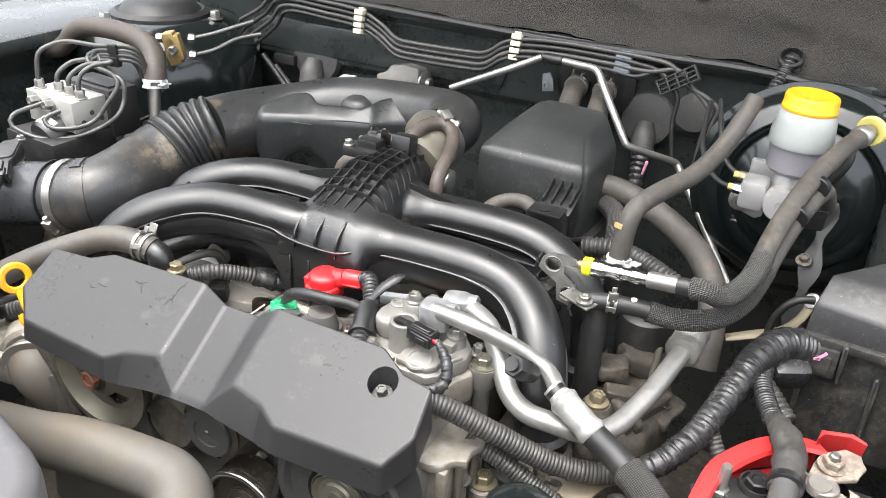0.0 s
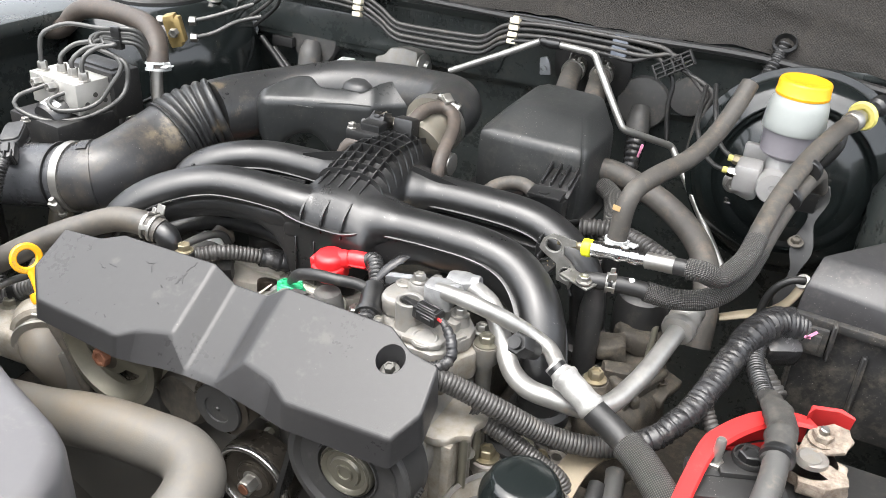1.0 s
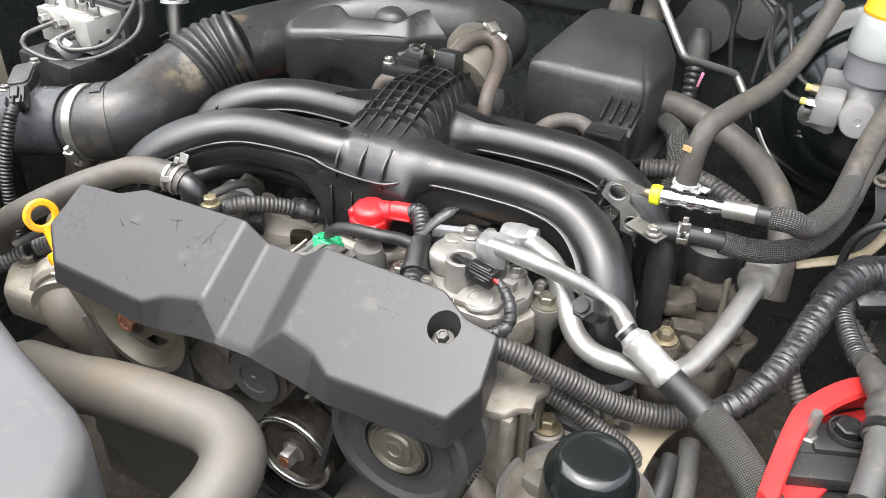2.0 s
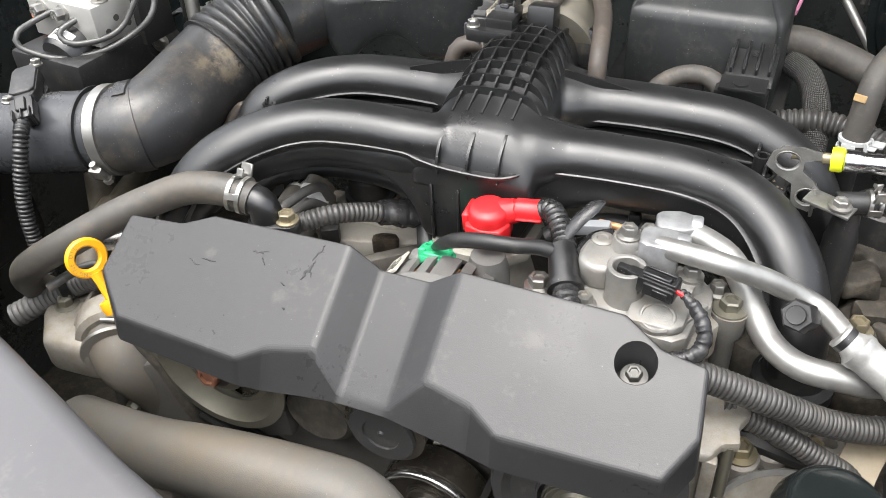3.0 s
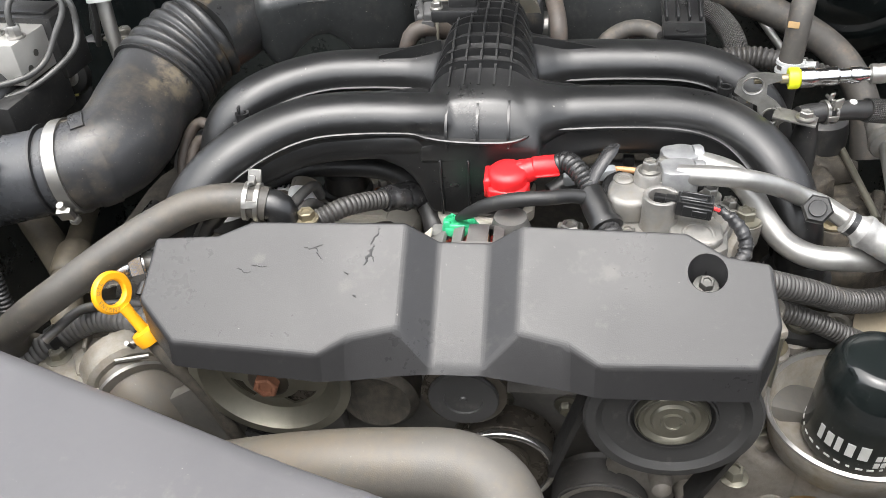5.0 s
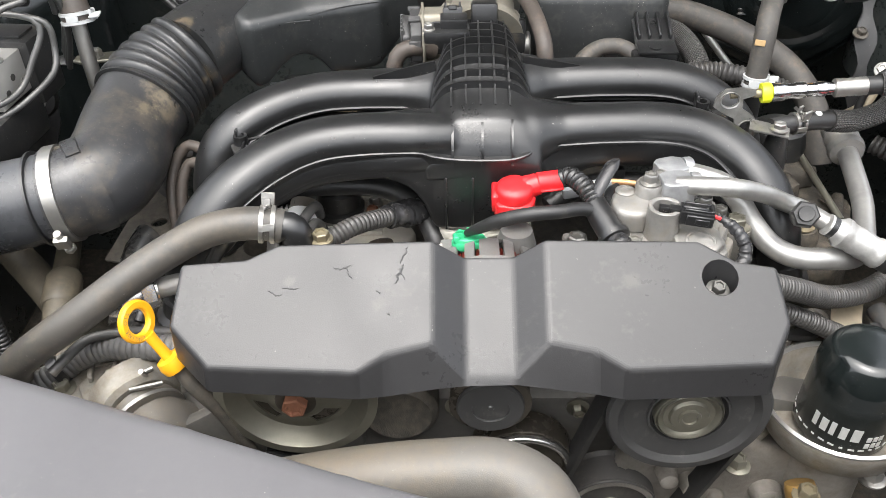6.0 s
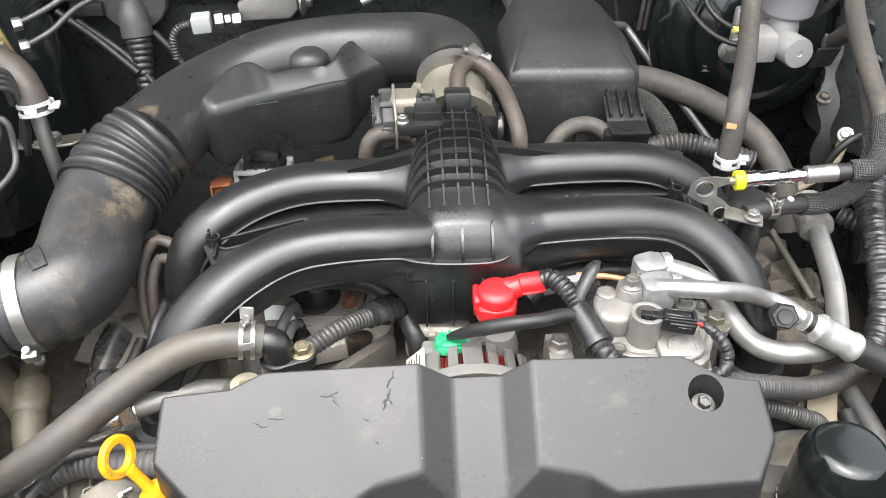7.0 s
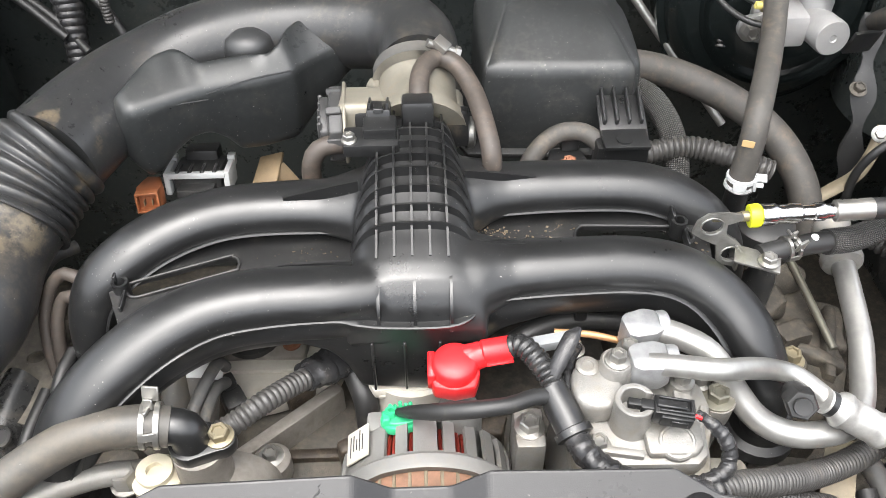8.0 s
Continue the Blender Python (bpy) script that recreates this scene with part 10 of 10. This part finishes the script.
    roughen(bm, 0.006, 0.022)
    part("casting", bm, STAINED_DARK, fl, sharp=60)
    bm = B()
    add_box(bm, pose(0.325, 0.335, 0.885, 0, 10, 15), 0.05, 0.035, 0.022, 0.006)
    add_box(bm, pose(0.305, 0.300, 0.890, 0, 0, 30), 0.03, 0.03, 0.02, 0.005)
    roughen(bm, 0.006, 0.014, 3)
    part("lug", bm, STAINED_DARK, fl, sharp=60)
    for x, y, z, sx, sy, sz, rz in ((0.352, 0.262, 0.872, 0.010, 0.080, 0.022, -18), (0.338, 0.245, 0.880, 0.040, 0.010, 0.016, -30), (0.362, 0.292, 0.870, 0.036, 0.050, 0.010, -12), (0.322, 0.270, 0.884, 0.030, 0.020, 0.014, 20)):
        bm = B()
        add_box(bm, pose(x, y, z, 0, 6, rz), sx, sy, sz, 0.003, 2)
        roughen(bm, 0.003, 0.012, 2)
        part("cast_rib", bm, STAINED_DARK, fl, sharp=60)
    for x, y in ((0.356, 0.300), (0.368, 0.288)):
        bm = B()
        add_lathe(bm, at((x, y, 0.8845), (0.1, -0.2, 1)), [(0.0030, 0), (0.0055, 0), (0.0055, 0.0015), (0.0030, 0.0015)], 18, ring=True)
        part("drilled_hole", bm, OILY, fl)
    bolt(fl, (0.309, 0.238, 0.898), r=0.008, h=0.009, flange=0.012, material=YZINC)
    bm = B()
    add_lathe(bm, at((0.309, 0.238, 0.84)), [(0.018, 0), (0.018, 0.05), (0.014, 0.057), (0, 0.057)], 20)
    part("bolt_boss", bm, STAINED_DARK, fl)
    bm = B()
    add_lathe(bm, at((0.318, 0.365, 0.86), (0, 0, 1)), [(0.030, 0), (0.030, 0.06), (0.027, 0.075), (0.02, 0.08), (0, 0.08)], 28)
    solo("rubber_cup", bm, RUBBER_BLACK, "black rubber cup behind the manifold", "cup")
    bm = B()
    add_lathe(bm, at((0.64, 0.66, 0.85)), [(0.12, 0), (0.12, 0.15), (0.10, 0.20), (0.05, 0.215), (0, 0.215)], 40)
    solo("strut_tower", bm, PAINT, "black painted suspension tower", "strut tower", "strut towers")


FUSE_BLACK = mat("dust_spotted_black_plastic", (0.026, 0.026, 0.026), 0.45, vary=0.3, dirty=0.5, dirt=(0.13, 0.115, 0.09), specks=1.4, bump=0.08, blotch=30)
FUSE_GREY = mat("scuffed_dark_grey_plastic", (0.0315, 0.0315, 0.0330), 0.42, vary=0.2, dirty=0.35, dirt=(0.12, 0.11, 0.10), specks=1.2, bump=0.06, blotch=18)
CORRODED = mat("corroded_terminal_metal", (0.30, 0.26, 0.215), 0.8, metal=0.15, vary=0.5, dirty=0.75, dirt=(0.105, 0.062, 0.038), bump=0.9, blotch=110, specks=1.2)
build_right()


# ---- left rear corner: strut tower, brake modulator, washer tank ----
def build_left_rear():
    st = thing("strut_tower", (-0.66, 0.66, 0.8), "glossy black suspension tower with a bolted rubber top", "strut tower", "strut towers")
    bm = B()
    add_lathe(bm, at((-0.665, 0.675, 0.80)), [(0.175, 0), (0.17, 0.18), (0.155, 0.235), (0.13, 0.262), (0.10, 0.270), (0.07, 0.270)], 56)
    part("dome", bm, PAINT_GLOSS, st, sharp=60)
    bm = B()
    add_lathe(bm, at((-0.665, 0.675, 1.068)), [(0.085, 0), (0.085, 0.006), (0.075, 0.012), (0.07, 0.010), (0.06, 0.022), (0.045, 0.028), (0, 0.03)], 48)
    part("top_mount", bm, RUBBER_BLACK, st)
    for k in range(3):
        a = radians(255 + 120 * k)
        bolt(st, (-0.665 + 0.104 * math.cos(a), 0.675 + 0.104 * math.sin(a), 1.069), r=0.009, h=0.012, flange=0.013)
    # brake modulator
    ab = thing("brake_modulator", (-0.62, 0.44, 0.90), "aluminium brake modulator block with bent steel pipes", "brake modulator")
    BK = pose(-0.6187, 0.4199, 0.952, 0, 0, -5.9)
    bm = B()
    add_box(bm, BK, 0.1124, 0.0643, 0.048, 0.0015, 2)
    part("block", bm, ALU_BLOCK, ab)
    for k in range(3):
        bm = B()
        add_lathe(bm, BK @ pose(0.0562, -0.016 + 0.016 * k, 0.014 + 0.012 * (k % 2), 0, 90, 0), [(0.0040, 0), (0.0040, 0.0006), (0, 0.0006)], 14)
        part("drilled_plug", bm, DARK_STEEL, ab)
    # motor lying before the block, with a printed label on its shoulder
    bm = B()
    mo = BK @ at((0.008, -0.0321, -0.008), (0, -1, -0.30)) @ Matrix.Scale(0.80, 4)
    add_lathe(bm, mo, [(0.037, -0.01), (0.038, 0.0), (0.038, 0.024), (0.034, 0.031), (0.010, 0.033), (0, 0.033)], 40)
    part("motor", bm, BLACK, ab)
    bm = B()
    t = bmesh.new()
    up = mo.to_3x3().inverted() @ V((0.25, -0.25, 1))
    a0 = math.atan2(-up.y, up.x)
    rows = []
    for j in range(9):
        a = a0 + radians(-30 + 7 * j)
        rows.append([t.verts.new((0.0386 * math.cos(a), -0.0386 * math.sin(a), z)) for z in (0.003, 0.024)])
    for p, q in zip(rows, rows[1:]):
        t.faces.new((p[0], q[0], q[1], p[1]))
    ex = bmesh.ops.extrude_face_region(t, geom=t.faces[:])
    for v in ex["geom"]:
        if isinstance(v, bmesh.types.BMVert):
            v.co.xy *= 0.985
    merge(bm, t, mo)
    lb = part("motor_label", bm, WHITE, ab, "white printed motor label")
    bm = B()
    for k in range(5):
        a = a0 + radians(-20 + 5 * k)
        add_box(bm, mo @ Matrix.Translation((0.0386 * math.cos(a), -0.0386 * math.sin(a), 0.013)) @ at((0, 0, 0), (math.cos(a), -math.sin(a), 0)), 0.0016, 0.012 - 0.003 * (k % 2), 0.0005, 0)
    part("print_bar", bm, INK, lb)
    bm = B()
    add_box(bm, BK @ pose(0.012, 0.052, -0.020), 0.110, 0.052, 0.075, 0.004)
    add_box(bm, BK @ pose(0.020, 0.050, 0.054), 0.070, 0.030, 0.004, 0.001)
    add_box(bm, BK @ pose(0.0, -0.02, -0.055), 0.120, 0.110, 0.050, 0.006)
    part("control_unit", bm, BLACK_DUST, ab)
    bm = B()
    add_box(bm, BK @ pose(-0.072, -0.006, 0.006, 0, 0, 10), 0.034, 0.008, 0.006, 0.002)
    add_box(bm, BK @ pose(-0.070, -0.006, 0.018, 0, 0, 10), 0.034, 0.008, 0.006, 0.002)
    add_box(bm, BK @ pose(-0.088, -0.006, 0.006, 0, 0, 10), 0.006, 0.008, 0.018, 0.002)
    part("orange_lock", bm, ORANGE_BRIGHT, ab, "orange connector lock")
    for u, z in ((-0.030, 0.036), (0.006, 0.036)):
        bm = B()
        add_hex(bm, BK @ at((u, -0.0321, z), (0, -1, 0.1)), 0.0075, 0.012, 0.010)
        part("side_union", bm, ZINC, ab)
    ports = [(-0.664, 0.409, 1.0), (-0.630, 0.416, 1.0), (-0.601, 0.412, 1.0), (-0.572, 0.405, 1.0)]
    tops = [1.062, 1.040, 1.040, 1.046]
    for k, p in enumerate(ports):
        bm = B()
        add_hex(bm, at(p), 0.0075, 0.012, 0.010)
        part("union_nut", bm, ZINC, ab)
        bm = B()
        x, y, _ = p
        h = tops[k]
        zc = 1.072 - 0.007 * k
        add_tube(bm, [(x, y, 1.006), (x - 0.001, y, 1.02), (x + 0.001, y + 0.006, h - 0.010), (x + 0.012, y + 0.022, h + 0.002), (x + 0.035, y + 0.036, h + 0.008), (-0.580, 0.456, zc - 0.003), (-0.552, 0.462, zc), (-0.530, 0.471, zc), (-0.523, 0.482, zc - 0.010), (-0.524, 0.493, zc - 0.033), (-0.532, 0.504, zc - 0.070), (-0.547, 0.515, zc - 0.11)], 0.0036, 10)
        part("steel_pipe", bm, PIPE_GREY, ab)
    for pts in ([(-0.637, 0.393, 0.986), (-0.651, 0.365, 0.979), (-0.654, 0.346, 0.974), (-0.650, 0.340, 0.960), (-0.610, 0.354, 0.945), (-0.570, 0.382, 0.947), (-0.542, 0.410, 0.960), (-0.521, 0.426, 0.979), (-0.520, 0.440, 0.998), (-0.521, 0.444, 1.023), (-0.536, 0.444, 1.033), (-0.581, 0.444, 1.041), (-0.597, 0.449, 1.049), (-0.590, 0.456, 1.058), (-0.554, 0.462, 1.062), (-0.531, 0.471, 1.061), (-0.525, 0.482, 1.049), (-0.527, 0.493, 1.027)],
                [(-0.595, 0.393, 0.983), (-0.606, 0.369, 0.976), (-0.605, 0.363, 0.968), (-0.590, 0.366, 0.961), (-0.564, 0.388, 0.962), (-0.551, 0.410, 0.971), (-0.540, 0.426, 0.994), (-0.530, 0.440, 1.017), (-0.536, 0.443, 1.032), (-0.574, 0.445, 1.040), (-0.591, 0.451, 1.045), (-0.580, 0.456, 1.052), (-0.556, 0.462, 1.054), (-0.533, 0.471, 1.052), (-0.529, 0.482, 1.040), (-0.533, 0.493, 1.019)]):
        bm = B()
        add_tube(bm, pts, 0.0036, 10)
        part("steel_pipe", bm, PIPE_GREY, ab)
    bm = B()
    add_box(bm, pose(-0.552, 0.462, 1.040, 0, 0, 10), 0.016, 0.012, 0.016, 0.002)
    add_box(bm, pose(-0.552, 0.462, 1.059, 0, 0, 10), 0.016, 0.012, 0.016, 0.002)
    part("pipe_comb", bm, BLACK, ab)
    nearer = Matrix.Translation((0.469, -0.438, 1.41)) @ Matrix.Scale(0.90, 4) @ Matrix.Translation((-0.469, 0.438, -1.41))
    ab.matrix_basis = nearer @ ab.matrix_basis
    # brass junction
    bj = thing("brass_junction", (-0.56, 0.6, 1.02), "yellow-brass pipe junction with steel unions", "junction")
    bm = B()
    add_box(bm, pose(-0.490, 0.530, 1.046, 0, -12, 30), 0.026, 0.022, 0.040, 0.004)
    add_box(bm, pose(-0.492, 0.530, 1.040, 0, -12, 30), 0.018, 0.024, 0.050, 0.003)
    part("block", bm, BRASS, bj)
    for dx, dy, dz, ax in ((-0.016, -0.012, 0.008, (-1, -0.5, 0)), (-0.016, -0.012, 0.034, (-1, -0.5, 0)), (0.008, -0.016, 0.020, (0.4, -1, 0)), (0.016, 0.010, 0.034, (1, 0.5, 0)), (0.016, 0.010, 0.008, (1, 0.5, 0))):
        bm = B()
        add_hex(bm, at((-0.490 + dx, 0.530 + dy, 1.046 + dz), ax), 0.0075, 0.010, 0.0)
        part("union_nut", bm, ZINC, bj)
    for pts in ([(-0.470, 0.542, 1.080), (-0.445, 0.562, 1.087), (-0.42, 0.585, 1.097), (-0.40, 0.605, 1.105)], [(-0.470, 0.542, 1.054), (-0.445, 0.562, 1.062), (-0.42, 0.588, 1.078), (-0.39, 0.61, 1.086)]):
        hose("brake_pipe", pts, 0.0035, PIPE_GREY, "grey steel brake pipe from the junction", "brake pipe", "brake pipes", seg=10)
    # upper hose with a white clamp and steel tube
    uh = thing("vacuum_hose", (-0.5, 0.48, 1.0), "thick grey rubber hose looping to a white clamp", "hose")
    bm = B()
    add_tube(bm, [(-0.90, 0.46, 0.985), (-0.82, 0.475, 1.012), (-0.75, 0.48, 1.034), (-0.705, 0.482, 1.040), (-0.682, 0.484, 1.052), (-0.664, 0.485, 1.070), (-0.635, 0.484, 1.084), (-0.585, 0.478, 1.091), (-0.53, 0.468, 1.093), (-0.475, 0.452, 1.091), (-0.435, 0.428, 1.082), (-0.418, 0.410, 1.066), (-0.413, 0.402, 1.046)], 0.0150, 22)
    part("tube", bm, RUBBER_BROWN, uh, sharp=60)
    spring_clamp(uh, (-0.4138, 0.4035, 1.052), (0.1, -0.2, -1), 0.0155, 0.012, (0.9, 0.1, 0.1), PALE_GREY)
    bm = B()
    add_tube(bm, [(-0.413, 0.401, 1.046), (-0.411, 0.396, 1.015), (-0.408, 0.392, 0.97), (-0.406, 0.39, 0.90)], 0.0078, 16)
    part("steel_tube", bm, ZINC, uh, "bare metal tube")
    sp = thing("support_bracket", (-0.44, 0.46, 0.97), "pale plated support bracket with a bolt", "bracket")
    bm = B()
    add_prism(bm, pose(0, 0, 0.986), [(-0.448, 0.434), (-0.436, 0.428), (-0.404, 0.436), (-0.394, 0.448), (-0.400, 0.460), (-0.436, 0.452), (-0.448, 0.446)], 0.004, 0.0015, 1)
    add_box(bm, pose(-0.3945, 0.451, 0.945, 0, 0, 20), 0.004, 0.024, 0.048, 0.0015, 1)
    part("plate", bm, DULL_STEEL, sp)
    bolt(sp, (-0.424, 0.444, 0.988), r=0.0075, h=0.008, flange=0.010)
    # washer tank edge
    wt = thing("washer_tank", (-0.83, 0.38, 0.8), "aged translucent cream washer tank", "tank")
    bm = B()
    add_box(bm, pose(-0.835, 0.38, 0.80, 0, 0, 14), 0.16, 0.24, 0.185, 0.02, 4)
    part("shell", bm, CREAM, wt)
    # black bracketed relay under the modulator and the wing cable
    mb = thing("modulator_bracket", (-0.50, 0.43, 0.87), "dirty pressed steel modulator bracket with a rubber mount", "bracket")
    bm = B()
    add_prism(bm, at((-0.508, 0.436, 0.93), (0.25, -0.9, 0.35)), [(-0.020, -0.050), (0.010, -0.052), (0.024, -0.02), (0.026, 0.012), (0.014, 0.028), (-0.012, 0.030), (-0.030, 0.012)], 0.005, 0.002, 2)
    part("plate", bm, BLACK_DUST, mb)
    bm = B()
    add_lathe(bm, at((-0.499, 0.432, 0.943), (0.25, -0.9, 0.35)), [(0.021, -0.006), (0.021, 0.006), (0.019, 0.010), (0.011, 0.011), (0, 0.011)], 28)
    part("rubber_mount", bm, RUBBER_BLACK, mb)
    bolt(mb, (-0.4965, 0.4225, 0.9468), (0.25, -0.9, 0.35), 0.0075, 0.008, 0.0105)
    bm = B()
    add_box(bm, at((-0.4945, 0.4200, 0.9300), (0.25, -0.9, 0.35)), 0.008, 0.011, 0.0015, 0.0005, 1)
    part("paint_mark", bm, PALE_YELLOW, mb, "dab of yellow paint")
    bm = B()
    add_tube(bm, [(-0.535, 0.450, 0.955), (-0.50, 0.452, 0.968), (-0.474, 0.450, 0.982), (-0.455, 0.446, 0.984)], [0.010, 0.011, 0.010, 0.009], 12, squash=0.3)
    part("arm", bm, BLACK_DUST, mb)
    bm = B()
    add_box(bm, pose(-0.485, 0.79, 0.985), 0.045, 0.012, 0.018, 0.003)
    solo("harness_clip", bm, RUBBER_BLACK, "black harness clip on the bulkhead", "clip")
    bm = B()
    add_prism(bm, at((-0.565, 0.79, 1.005), (0, -1, 0.1)), [(-0.02, -0.03), (0.016, -0.026), (0.024, 0.0), (0.016, 0.028), (-0.012, 0.026)], 0.005, 0.002, 2)
    solo("blank_plate", bm, GREYPL, "pale grey blanking plate on the bulkhead", "plate")
    for pts in ([(-0.40, 0.785, 0.96), (-0.37, 0.77, 0.93), (-0.35, 0.75, 0.90)], [(-0.52, 0.77, 1.0), (-0.47, 0.76, 0.96), (-0.42, 0.74, 0.92)], [(-0.50, 0.78, 0.98), (-0.44, 0.76, 0.94), (-0.40, 0.74, 0.90)]):
        hose("bulkhead_cable", pts, 0.0055, RUBBER_BLACK, "black cable sagging before the bulkhead", "cable", "bulkhead cables")


ALU_BLOCK = mat("machined_aluminium_block", (0.56, 0.55, 0.52), 0.45, metal=0.7, vary=0.06, dirty=0.15, dirt=(0.5, 0.47, 0.42), bump=0.06)
PIPE_GREY = mat("grey_coated_steel_pipe", (0.085, 0.085, 0.082), 0.34, metal=0.4, vary=0.1, dirty=0.15, dirt=(0.2, 0.18, 0.15), bump=0.03)
BRASS = mat("aged_brass", (0.42, 0.31, 0.13), 0.45, metal=0.7, vary=0.15, dirty=0.25, dirt=(0.24, 0.18, 0.1), bump=0.1)
build_left_rear()
